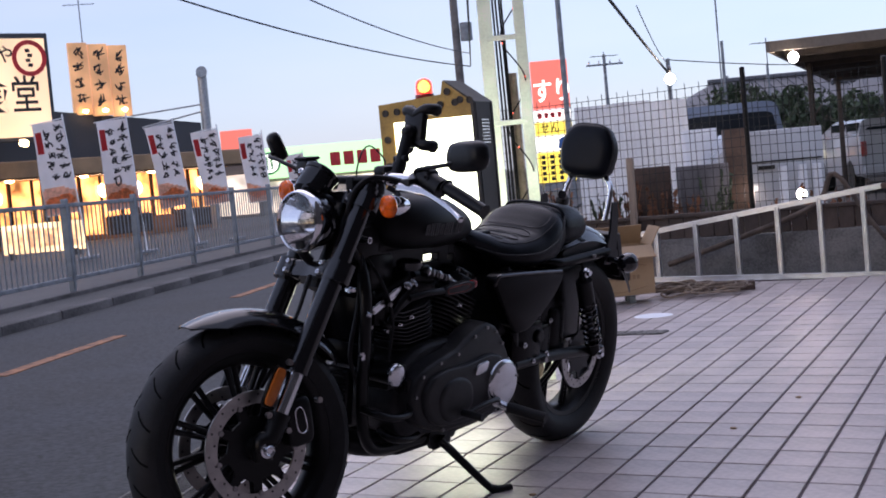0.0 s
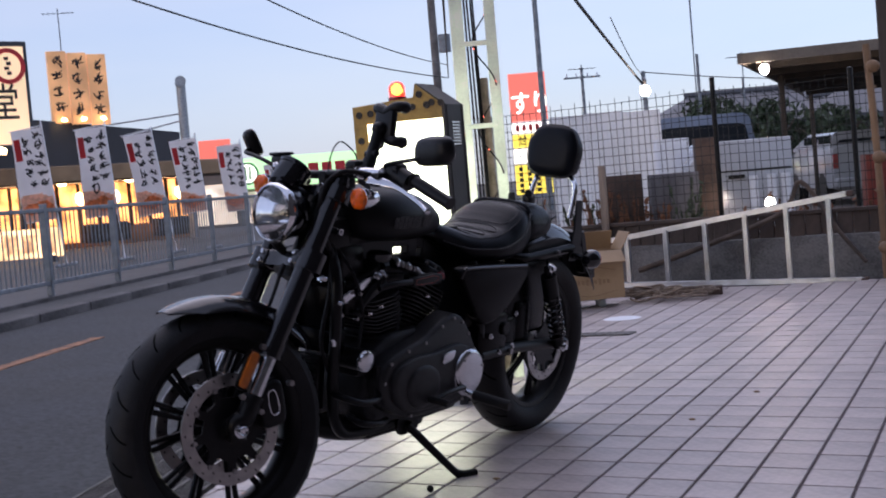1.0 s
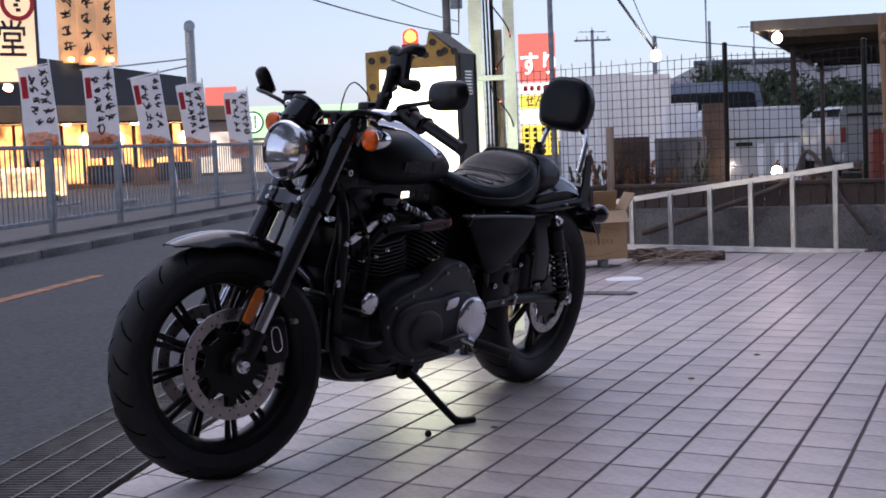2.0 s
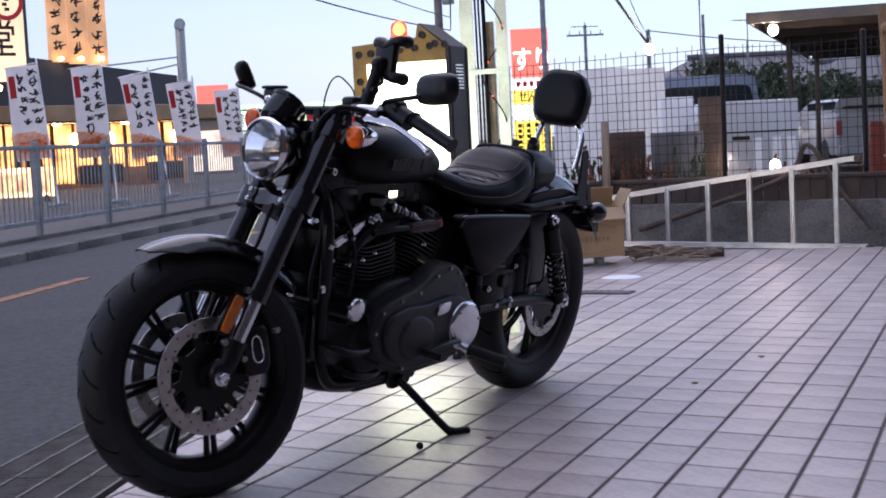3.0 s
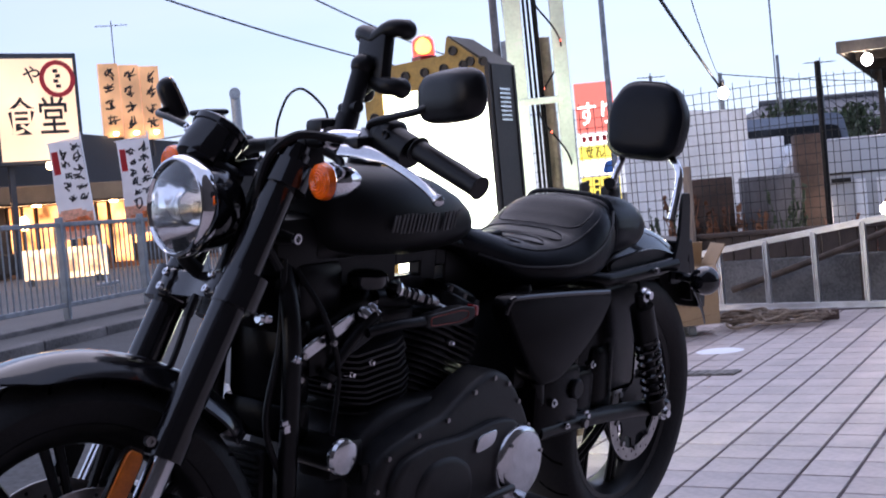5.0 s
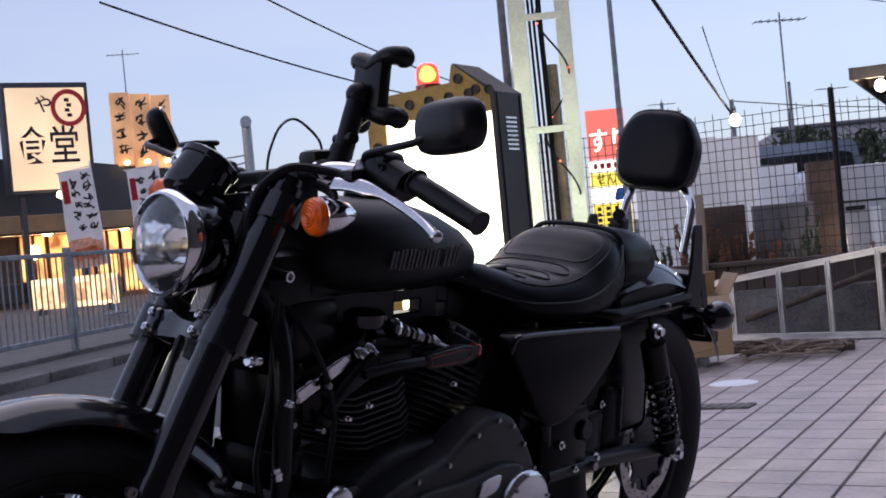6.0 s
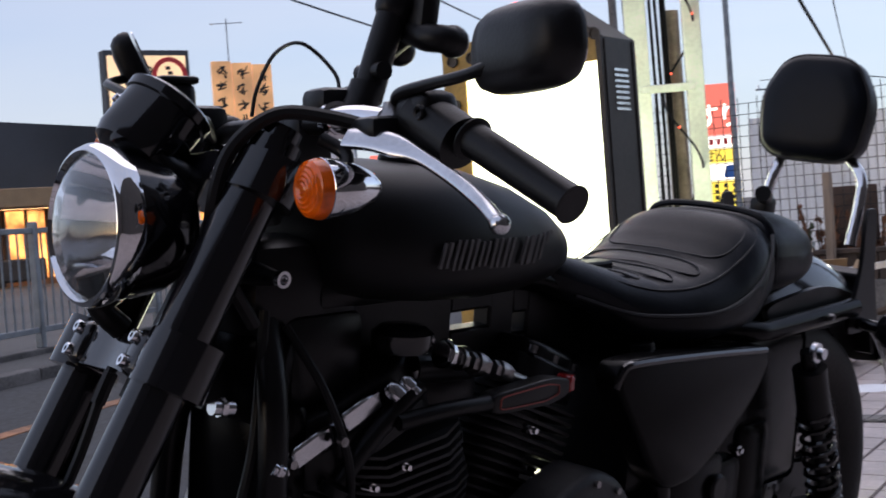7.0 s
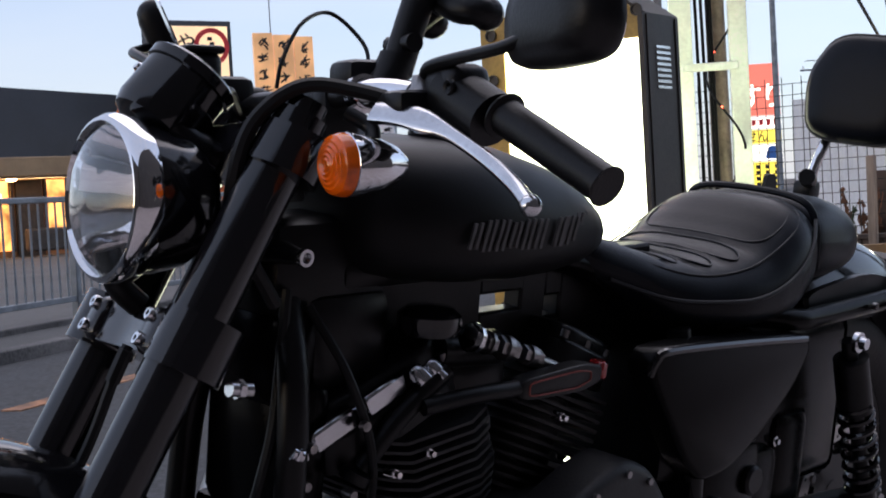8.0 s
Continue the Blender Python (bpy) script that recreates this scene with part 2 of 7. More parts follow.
G_MENUPIC = glow("lit_menu_print", (1.0, 0.55, 0.24), 0.8, 0.7, 5.0)
M_COVER = mk("satin_black_cover", (0.0030, 0.0028, 0.0032), 0.22, spec=0.07, scale=5, var=0.2, fine=260, bump=0.02)
M_DULL = mk("dull_grey_alloy", (0.30, 0.29, 0.29), 0.32, 1.0, scale=30, var=0.25, fine=300, bump=0.03)
G_LED = glow("red_led", (1.0, 0.10, 0.05), 3.5)
M_LENS = mk("headlight_reflector", (0.92, 0.93, 0.95), 0.05, 1.0, scale=14, var=0.10, fine=14, bump=0.30)
M_CLEAR = glass("clear_lens", (1, 1, 1))


# ---- mesh helpers ----
def box(bm, c, s, m=None, bev=0.0, seg=1):
    t = Matrix.Translation(c) @ Matrix.Diagonal((*s, 1))
    if m is not None:
        t = m @ t
    r = bmesh.ops.create_cube(bm, size=1, matrix=t)
    if bev:
        edges = list({e for v in r["verts"] for e in v.link_edges})
        bmesh.ops.bevel(bm, geom=edges, offset=bev, segments=seg, profile=0.5, affect="EDGES")


def cyl(bm, p0, p1, r0, r1=None, seg=20):
    p0, p1 = Vector(p0), Vector(p1)
    d = p1 - p0
    m = Matrix.Translation((p0 + p1) / 2) @ d.to_track_quat("Z", "Y").to_matrix().to_4x4()
    bmesh.ops.create_cone(bm, cap_ends=True, segments=seg, radius1=r0, radius2=r0 if r1 is None else r1, depth=d.length, matrix=m)


def curve_points(pts, n):
    p = [Vector(q) for q in pts]
    p = [2 * p[0] - p[1]] + p + [2 * p[-1] - p[-2]]
    out = []
    for i in range(1, len(p) - 2):
        for k in range(n):
            t = k / n
            a, b, c, d = p[i - 1], p[i], p[i + 1], p[i + 2]
            out.append(0.5 * (2 * b + (c - a) * t + (2 * a - 5 * b + 4 * c - d) * t * t + (3 * b - a - 3 * c + d) * t ** 3))
    return out + [p[-2]]


def loft(bm, rings, caps=True):
    vs = [[bm.verts.new(q) for q in r] for r in rings]
    n = len(vs[0])
    for a, b in zip(vs, vs[1:]):
        for i in range(n):
            bm.faces.new((a[i], a[(i + 1) % n], b[(i + 1) % n], b[i]))
    if caps:
        bm.faces.new(list(reversed(vs[0])))
        bm.faces.new(vs[-1])


def tube(bm, pts, r, seg=8, n=4):
    p = curve_points(pts, n) if n > 1 else [Vector(q) for q in pts]
    rad = r if callable(r) else (lambda t: r)
    rings, up = [], None
    for i, q in enumerate(p):
        d = (p[min(i + 1, len(p) - 1)] - p[max(i - 1, 0)]).normalized()
        if up is None:
            up = d.orthogonal().normalized()
        up = (up - d * up.dot(d)).normalized()
        side = d.cross(up)
        w = rad(i / (len(p) - 1))
        rings.append([q + (up * math.cos(a) + side * math.sin(a)) * w for a in (2 * math.pi * k / seg for k in range(seg))])
    loft(bm, rings)


def lathe(bm, prof, m, seg=40, closed=False, caps=True):
    rings = []
    for k in range(seg):
        a = 2 * math.pi * k / seg
        rings.append([bm.verts.new(m @ Vector((r * math.cos(a), r * math.sin(a), h))) for r, h in prof])
    n = len(prof)
    for k in range(seg):
        a, b = rings[k], rings[(k + 1) % seg]
        for i in range(n if closed else n - 1):
            j = (i + 1) % n
            bm.faces.new((a[i], b[i], b[j], a[j]))
    if caps and not closed:
        for i in (0, n - 1):
            if prof[i][0] > 1e-6:
                bm.faces.new([r[i] for r in (rings if i else reversed(rings))])


def plate(bm, outline, z0, z1, m=None, bev=0.0):
    """A flat outline (x, y) raised from z0 to z1, its upper edge rounded by bev."""
    m = m or Matrix()
    n = len(outline)
    cx, cy = sum(p[0] for p in outline) / n, sum(p[1] for p in outline) / n
    size = max(math.hypot(p[0] - cx, p[1] - cy) for p in outline)
    up = 1 if z1 > z0 else -1
    steps = [(z0, 1.0)] + ([(z1 - up * bev * (1 - math.sin(a)), 1 - bev / size * (1 - math.cos(a)) * 1.6) for a in (0, 0.5, 1.0, math.pi / 2)] if bev else [(z1, 1.0)])
    loft(bm, [[m @ Vector((cx + (x - cx) * f, cy + (y - cy) * f, z)) for x, y in outline] for z, f in steps])


def rounded(pts, r=0.3, n=4):
    """A closed outline with its corners cut round."""
    out = []
    for i, b in enumerate(pts):
        a, c = Vector(pts[i - 1]), Vector(pts[(i + 1) % len(pts)])
        b = Vector(b)
        p, q = b.lerp(a, r), b.lerp(c, r)
        for k in range(n + 1):
            t = k / n
            out.append(tuple(p * (1 - t) ** 2 + b * 2 * t * (1 - t) + q * t * t))
    return out


def ball(bm, c, s, m=None, u=16, v=10):
    t = Matrix.Translation(c) @ Matrix.Diagonal((*s, 1))
    bmesh.ops.create_uvsphere(bm, u_segments=u, v_segments=v, radius=1, matrix=(m @ t) if m is not None else t)


def mesh_of(name, bm, material, angle=38):
    bmesh.ops.recalc_face_normals(bm, faces=bm.faces)
    me = bpy.data.meshes.new(name)
    bm.to_mesh(me)
    bm.free()
    me.materials.append(material)
    for p in me.polygons:
        p.use_smooth = True
    me.set_sharp_from_angle(angle=radians(angle))
    return me


def part(name, bm, material, parent=None, label="", m=None):
    ob = new(name, mesh_of(name, bm, material))
    ob.parent = parent
    if m is not None:
        ob.matrix_basis = m
    return tagged(ob, label)


def thing(name, m, label, category, group="", kind=""):
    ob = new(name)
    ob.empty_display_size = 0.2
    ob.matrix_basis = m
    return tagged(ob, label, category, group, kind)


def B():
    return bmesh.new()


def facing(x, y, z, nx, ny):
    """A pose whose x axis runs along a wall, y axis up and z axis out of it, along (nx, ny)."""
    d = Vector((nx, ny, 0)).normalized()
    right = Vector((-d.y, d.x, 0))
    return Matrix.Translation((x, y, z)) @ Matrix((right, (0, 0, 1), d)).transposed().to_4x4()


YAX = Matrix(((1, 0, 0, 0), (0, 0, 1, 0), (0, -1, 0, 0), (0, 0, 0, 1)))  # turns a z axis into the y axis
ROAD = Matrix(((-0.303, -0.953, 0, 0), (0.953, -0.303, 0, 0), (0, 0, 1, 0), (0, 0, 0, 1)))  # x along the road, y across it, away from the lot


# ---- the setting: ground, road, forecourt, low wall ----
def structure(name, bm, material, label, category, parent=None):
    return tagged(part(name, bm, material, parent), label, category, kind="structure")


bm = B()
plate(bm, [(2500 * math.cos(a), 2500 * math.sin(a)) for a in (2 * math.pi * k / 48 for k in range(48))], -0.40, -0.06)
structure("ground", bm, M_EARTH, "bare brown earth that reaches the horizon", "ground")

bm = B()
box(bm, (45, 4.22, -0.07), (270, 3.54, 0.12), ROAD)
structure("road", bm, M_ASPHALT, "dark grey worn asphalt of a narrow street", "road")
bm = B()
for k in range(-8, 26):
    box(bm, (4.85 + 4.95 * k, 4.66, -0.0075), (2.0, 0.11, 0.005), ROAD)
tagged(part("road_marking", bm, M_ORANGE), "worn orange dashed centre line painted on asphalt", "road marking", kind="structure")

bm = B()
box(bm, (45, 6.42, -0.085), (270, 0.66, 0.28), ROAD)
structure("pavement", bm, M_LOT, "narrow grey asphalt pavement behind the kerb", "pavement")
kerb = thing("kerb", Matrix(), "weathered concrete kerb stones along the far side of the street", "kerb", kind="structure")
bm = B()
box(bm, (0, 0, 0), (1.18, 0.15, 0.30), None, 0.018, 2)
stone = mesh_of("kerb_stone", bm, M_KERB)
for k in range(-6, 60):
    ob = new("kerb_stone", stone)
    ob.parent = kerb
    ob.matrix_basis = ROAD @ pose(k * 1.2, 6.04 + 0.004 * math.sin(k * 2.3), -0.078, 0, 0, 0.2 * math.sin(k * 1.7))
bm = B()
box(bm, (45, 6.80, -0.01), (270, 0.12, 0.22), ROAD, 0.01)
structure("fence_plinth", bm, M_KERB, "low pale concrete edge under the street fence", "plinth")
bm = B()
box(bm, (40, 26.9, -0.05), (200, 40, 0.14), ROAD)
structure("parking_lot", bm, M_LOT, "grey asphalt parking lot in front of the restaurant", "parking lot")

# forecourt: grout bed, the tiles come last
bm = B()
edge = lambda y: -2.075 - 0.318 * y
plate(bm, [(edge(-8.0), -8.0), (3.2, -8.0), (3.2, 6.05), (edge(6.05), 6.05)], -0.25, -0.006)
floor = structure("floor", bm, M_GROUT, "dark joints between pinkish floor tiles of the forecourt", "floor")

# steel drain covers between forecourt and street
bm = B()
box(bm, (0, 2.22, -0.12), (60, 0.47, 0.1), ROAD)
structure("gutter", bm, M_GROUT, "dark open drain channel beside the street", "gutter")
gr = thing("drain_grating", Matrix(), "rusty steel bar grating covering the roadside drain", "drain grating", kind="structure")
bm = B()
for k in range(34):
    box(bm, (-0.48 + k * 0.0291, 0, -0.016), (0.007, 0.44, 0.03))
for y in (-0.215, -0.11, 0, 0.11, 0.215):
    box(bm, (0, y, -0.012), (0.985, 0.008, 0.026))
cover = mesh_of("grating_panel", bm, M_GRATE)
for k in range(-6, 9):
    ob = new("grating_panel", cover)
    ob.parent = gr
    ob.matrix_basis = ROAD @ pose(k * 1.0, 2.22, 0)

# unseen closing walls beside and behind the camera, tall and dark to block sky light
bm = B()
box(bm, (2.55, -2.5, 3.4), (0.3, 11.2, 7.0))
structure("wall_east", bm, M_BLOCKWALL, "unseen dark brown wall that blocks sky light", "wall")
bm = B()
box(bm, (0.4, -8.15, 3.4), (6.2, 0.3, 7.0))
structure("wall_south", bm, M_BLOCKWALL, "unseen dark brown wall that blocks sky light", "wall")

# low wall at the back of the forecourt
bm = B()
box(bm, (0.0, 6.50, 0.06), (7.4, 0.16, 0.50), None, 0.008)
low = structure("wall_north", bm, M_CONC, "low stained concrete wall at the forecourt's edge", "wall")
bm = B()
box(bm, (0, 0, 0), (0.112, 0.03, 0.17), None, 0.004)
board = mesh_of("board", bm, M_BOARD)
rng = random.Random(4)
for k in range(60):
    ob = new("board", board)
    ob.parent = low
    ob.matrix_basis = pose(-3.6 + k * 0.118, 6.455 + rng.uniform(-0.006, 0.006), 0.395 + rng.uniform(-0.008, 0.008), 0, rng.uniform(-1, 1), 0)
bm = B()
box(bm, (0, 6.45, 0.488), (7.2, 0.06, 0.03), None, 0.004)
part("capping_rail", bm, M_BOARD, low)
for x in (-2.9, -1.75, -0.62, 0.6):
    bm = B()
    box(bm, (x, 6.41, 0.155), (0.035, 0.03, 0.30), None, 0.004)
    part("joint_strip", bm, M_DARKWOOD, low)
bm = B()
plate(bm, [(-3.95, 6.5), (7, 6.5), (7, 23.5), (-9.3, 23.5)], -0.06, 0.06)
structure("yard", bm, M_EARTH, "bare earth yard behind the low wall", "yard")

# wire mesh fence on the low wall
fence = thing("mesh_fence", pose(0, 6.8, 0.45), "dark welded wire mesh on black steel posts", "fence")
for x, h in ((-5.2, 1.02), (-2.02, 1.14), (-0.95, 1.10), (1.3, 1.02), (2.9, 1.02)):
    bm = B()
    cyl(bm, (x, 0, -0.45), (x, 0, h), 0.021, seg=12)
    ball(bm, (x, 0, h), (0.022, 0.022, 0.012), None, 10, 6)
    part("post", bm, M_PLASTIC, fence, "black steel post")
for x0, x1 in ((-5.2, -2.02), (-2.02, -0.95), (-0.95, 1.3), (1.3, 2.9)):
    bm = B()
    n = round((x1 - x0) / 0.058)
    sag = 0.03 if x0 < -2.2 else 0.012
    for k in range(1, n):
        t = k / n
        x = x0 + (x1 - x0) * t + 0.006 * math.sin(k * 1.9)
        tube(bm, [(x, -0.024, 0.0), (x + 0.006 * math.sin(k * 2.7), -0.026, 0.6), (x + 0.008 * math.sin(k * 5.3), -0.024, 1.065 + 0.022 * math.sin(k * 3.1) - sag * math.sin(3.14 * t))], 0.0031, 4, 2)
    for k in range(15):
        z = 0.02 + 0.073 * k
        tube(bm, [(x0, -0.029, z), ((x0 + x1) / 2, -0.029 + 0.01 * math.sin(k), z - sag * k / 14), (x1, -0.029, z)], 0.0031, 4, 3)
    part("mesh_panel", bm, M_WIRE, fence)


# ---- the motorcycle (x ahead, y to its left, z up from the rear tyre's contact) ----
BIKE = thing("motorcycle", pose(-1.233, 0.291, 0, 0, 0, -98.4) @ pose(0, 0, 0, -10.2), "black cruiser motorcycle parked on its side stand on pink tiles", "motorcycle")
RAKE = radians(28.9)
FOOT = Vector((1.645, 0, 0))
STEM = Vector((-math.sin(RAKE), 0, math.cos(RAKE)))
AHEAD = Vector((math.cos(RAKE), 0, math.sin(RAKE)))
STEER = Matrix.Translation(FOOT) @ Matrix.Rotation(radians(-15), 4, STEM) @ Matrix.Translation(-FOOT)
STEER_LOW = Matrix.Translation(FOOT) @ Matrix.Rotation(radians(-18.5), 4, STEM) @ Matrix.Translation(-FOOT)


def stem(h, ahead=0.0, side=0.0):
    """A point by the steering axis: length along it, distance ahead of it, to its left."""
    return FOOT + STEM * h + AHEAD * ahead + Vector((0, side, 0))


def bike(name, bm, material, label="", parent=None, steered=False, round_part=False):
    """Links one piece; all but the wheels take the long, low proportions of the frame."""
    if steered:
        bm.transform(STEER if steered is True else steered)
    if not round_part:
        for v in bm.verts:
            u = 1.55 - v.co.x
            v.co = Vector((1.55 - 1.06 * u, v.co.y * (1 + 0.02 * u), v.co.z + 0.02 * u * (v.co.z - 1.0)))
    return part(name, bm, material, parent or BIKE, label)


def wheel(name, c, R, width, rim_r, steered, discs):
    at = Matrix.Translation(c) @ YAX
    bm = B()
    w = width * 0.36
    lathe(bm, [(rim_r + 0.004, -w), (rim_r + 0.012, -w + 0.004), (rim_r - 0.002, -w + 0.012), (rim_r - 0.018, -w * 0.5), (rim_r - 0.022, 0),
               (rim_r - 0.018, w * 0.5), (rim_r - 0.002, w - 0.012), (rim_r + 0.012, w - 0.004), (rim_r + 0.004, w), (rim_r - 0.010, w - 0.004), (rim_r - 0.026, w * 0.5), (rim_r - 0.030, 0), (rim_r - 0.026, -w * 0.5), (rim_r - 0.010, -w + 0.004)], at, 72, True)
    hub = B()
    lathe(hub, [(0.0, -0.085), (0.028, -0.085), (0.034, -0.06), (0.05, -0.055), (0.05, -0.04), (0.036, -0.03), (0.036, 0.03), (0.05, 0.04), (0.05, 0.055), (0.034, 0.06), (0.028, 0.085), (0, 0.085)], at, 32)
    wh = bike(name, bm, M_SATIN, "black cast alloy wheel with paired thin spokes", None, steered, True)
    bike("hub", hub, M_SATIN, "", wh, steered, True)
    for k in range(12):
        a = 2 * math.pi * (k + 0.25) / 12
        off = 0.016 if k % 2 else -0.016
        for da in (-0.055, 0.055):
            bm = B()
            p = [Vector((math.cos(a + da * 2.0) * 0.034, math.sin(a + da * 2.0) * 0.034, off * 1.6)),
                 Vector((math.cos(a + da * 1.15) * 0.12, math.sin(a + da * 1.15) * 0.12, off * 1.4)),
                 Vector((math.cos(a + da) * (rim_r - 0.012), math.sin(a + da) * (rim_r - 0.012), off * 0.5))]
            tube(bm, [at @ q for q in p], lambda t: 0.0095 - 0.002 * math.sin(t * 3.1), 8, 3)
            bike("spoke", bm, M_SATIN, "", wh, steered, True)
    bm = B()
    h = width / 2
    prof = [(rim_r + 0.006, -h * 0.72), (rim_r + 0.016, -h * 0.84), (rim_r + 0.038, -h * 0.97), (R - 0.040, -h), (R - 0.024, -h * 0.90), (R - 0.010, -h * 0.62), (R - 0.002, -h * 0.3), (R, 0)]
    prof = prof + [(r, -y) for r, y in reversed(prof[:-1])]
    lathe(bm, prof, at, 96, False, False)
    bike("tyre", bm, M_RUBBER, "black road tyre with curved tread grooves", wh, steered, True)
    for s in (-1, 1):
        bm = B()
        for k in range(22):
            a0 = 2 * math.pi * k / 22
            pts = []
            for j in range(7):
                t = j / 6
                y = s * h * (0.12 + 0.72 * t)
                e = abs(y) / h
                rr = R + 0.0013 - (0.0067 * e if e < 0.3 else 0.002 + 0.025 * (e - 0.3) if e < 0.62 else 0.010 + 0.05 * (e - 0.62))
                a = a0 + 0.20 * t - 0.06 * t * t + (0.14 if s > 0 else 0)
                pts.append(at @ Vector(((rr - 0.0030) * math.cos(a), (rr - 0.0030) * math.sin(a), y)))
            tube(bm, pts, 0.0034, 4, 1)
        tagged(bike("tread_groove", bm, M_GROOVE, "", wh, steered, True), "", "", "", "stuff")
    for y, r in discs:
        s = 1 if y > 0 else -1
        bm = B()
        n = 60
        lathe(bm, [(r, y - 0.0024), (r, y + 0.0024), (r * 0.77, y + 0.0024), (r * 0.77, y - 0.0024)], at, n, True)
        d = bike("brake_disc", bm, M_ROTOR, "drilled steel brake disc", wh, steered, True)
        bm = B()
        for k in range(30):
            a = 2 * math.pi * k / 30
            q = r * (0.83 if k % 2 else 0.93)
            p = Vector((q * math.cos(a), q * math.sin(a), 0))
            cyl(bm, at @ (p + Vector((0, 0, y - 0.0029))), at @ (p + Vector((0, 0, y + 0.0029))), 0.0032, seg=8)
        tagged(bike("drill_hole", bm, M_SEAM, "", wh, steered, True), "", "", "", "stuff")
        bm = B()
        star = []
        for k in range(9):
            for da, q in ((-0.20, 0.58), (-0.09, 0.79), (0.05, 0.79), (0.12, 0.56)):
                a = 2 * math.pi * (k + 0.3) / 9 + da
                star.append((r * q * math.cos(a), r * q * math.sin(a)))
        plate(bm, star, y * 0.93, y * 0.99, at)
        bike("disc_carrier", bm, M_SATIN, "black disc carrier", wh, steered, True)
        for k in range(9):
            a = 2 * math.pi * (k + 0.3) / 9
            p = Vector((r * 0.77 * math.cos(a), r * 0.77 * math.sin(a), y))
            bm = B()
            cyl(bm, at @ p, at @ (p + Vector((0, 0, s * 0.007))), 0.0070, seg=10)
            bike("disc_rivet", bm, M_DULL, "", d, steered, True)
    return wh


AXLE_F, AXLE_R = Vector((1.512, 0, 0.321)), Vector((0, 0, 0.333))
HUB_R = Vector((-0.120, 0, 0.333))
wheel("front_wheel", AXLE_F, 0.321, 0.124, 0.240, STEER_LOW, ((0.068, 0.150), (-0.068, 0.150)))
wheel("rear_wheel", HUB_R, 0.333, 0.152, 0.232, False, ((0.085, 0.130),))

# fork, upside-down: thick upper tubes, slim sliders, axle lugs
for s in (1, -1):
    bm = B()
    up = lambda h: stem(h, 0.036, s * 0.108)
    cyl(bm, up(0.565), up(1.085), 0.0285, 0.0275, 28)
    cyl(bm, up(0.555), up(0.60), 0.0305, seg=28)
    cyl(bm, up(1.085), up(1.10), 0.022, seg=24)
    leg = bike("fork_leg", bm, M_GLOSS, "gloss black upside-down fork tube", None, STEER_LOW)
    bm = B()
    cyl(bm, up(0.40), up(0.565), 0.0205, seg=24)
    bike("slider", bm, M_POLISH, "bright polished fork slider", leg, STEER_LOW)
    bm = B()
    tube(bm, [up(0.445), up(0.38), AXLE_F + Vector((0.002, s * 0.10, 0.02)), AXLE_F + Vector((0, s * 0.098, -0.028))], lambda t: 0.027 - 0.004 * t, 16, 4)
    bike("axle_lug", bm, M_SATIN, "black cast axle lug", leg, STEER_LOW)
    bm = B()
    q = AXLE_F + Vector((0, s * 0.098, 0))
    lathe(bm, [(0, 0.034), (0.007, 0.034), (0.012, 0.038), (0.014, 0.036), (0.0145, 0.026), (0.020, 0.025), (0.021, 0.015), (0, 0.015)], Matrix.Translation(q) @ YAX @ Matrix.Diagonal((1, 1, s, 1)), 20)
    bike("axle_nut", bm, M_POLISH, "bright axle nut", leg, STEER_LOW)
    # caliper behind the leg
    bm = B()
    cc = AXLE_F + Vector((-0.105, s * 0.085, 0.062))
    plate(bm, rounded([(-0.045, -0.060), (0.035, -0.055), (0.045, 0.065), (-0.030, 0.070)], 0.3), -0.032, 0.032, Matrix.Translation(cc) @ YAX @ Matrix.Rotation(radians(12), 4, "Z"), 0.012)
    cal = bike("brake_caliper", bm, M_SATIN, "black four-piston brake caliper", leg, STEER_LOW)
    bm = B()
    o = rounded([(-0.014, -0.034), (0.014, -0.034), (0.018, 0.034), (-0.012, 0.034)], 0.45, 5)
    cyc = [Matrix.Translation(cc) @ YAX @ Matrix.Rotation(radians(12), 4, "Z") @ Vector((x, y, s * 0.033)) for x, y in o]
    tube(bm, cyc + [cyc[0]], 0.0022, 6, 1)
    bike("caliper_ring", bm, M_POLISH, "bright ring outline on the caliper", cal, STEER_LOW)
    for dx, dz in ((0.03, 0.075), (-0.055, 0.045), (0.042, -0.02)):
        c0 = cc + Vector((dx, s * 0.020, dz))
        bm = B()
        cyl(bm, c0, c0 + Vector((0, s * 0.02, 0)), 0.008, seg=10)
        bike("caliper_bolt", bm, M_DULL, "", cal, STEER_LOW)
    # amber reflector on its bracket
    bm = B()
    rc = stem(0.50, 0.085, s * 0.112)
    rm = Matrix.Translation(rc) @ Matrix((AHEAD, STEM, (0, -1, 0))).transposed().to_4x4()
    plate(bm, rounded([(-0.017, -0.056), (0.017, -0.056), (0.017, 0.056), (-0.017, 0.056)], 0.28), -0.006, 0.006, rm)
    rb = bike("reflector_bracket", bm, M_SATIN, "", leg, STEER_LOW)
    bm = B()
    plate(bm, rounded([(-0.0135, -0.050), (0.0135, -0.050), (0.0135, 0.050), (-0.0135, 0.050)], 0.25), 0.003, 0.012, rm @ Matrix.Diagonal((1, 1, -s, 1)), 0.002)
    bike("reflector", bm, M_AMBER_DARK, "amber side reflector", rb, STEER_LOW)
    for h_ in (0.072, -0.072):
        bm = B()
        lathe(bm, [(0, 0.004), (0.004, 0.004), (0.004, 0.008), (0.008, 0.008), (0.008, -0.004), (0, -0.004)], rm @ Matrix.Diagonal((1, 1, -s, 1)) @ Matrix.Translation((-0.012, h_, 0.006)), 14)
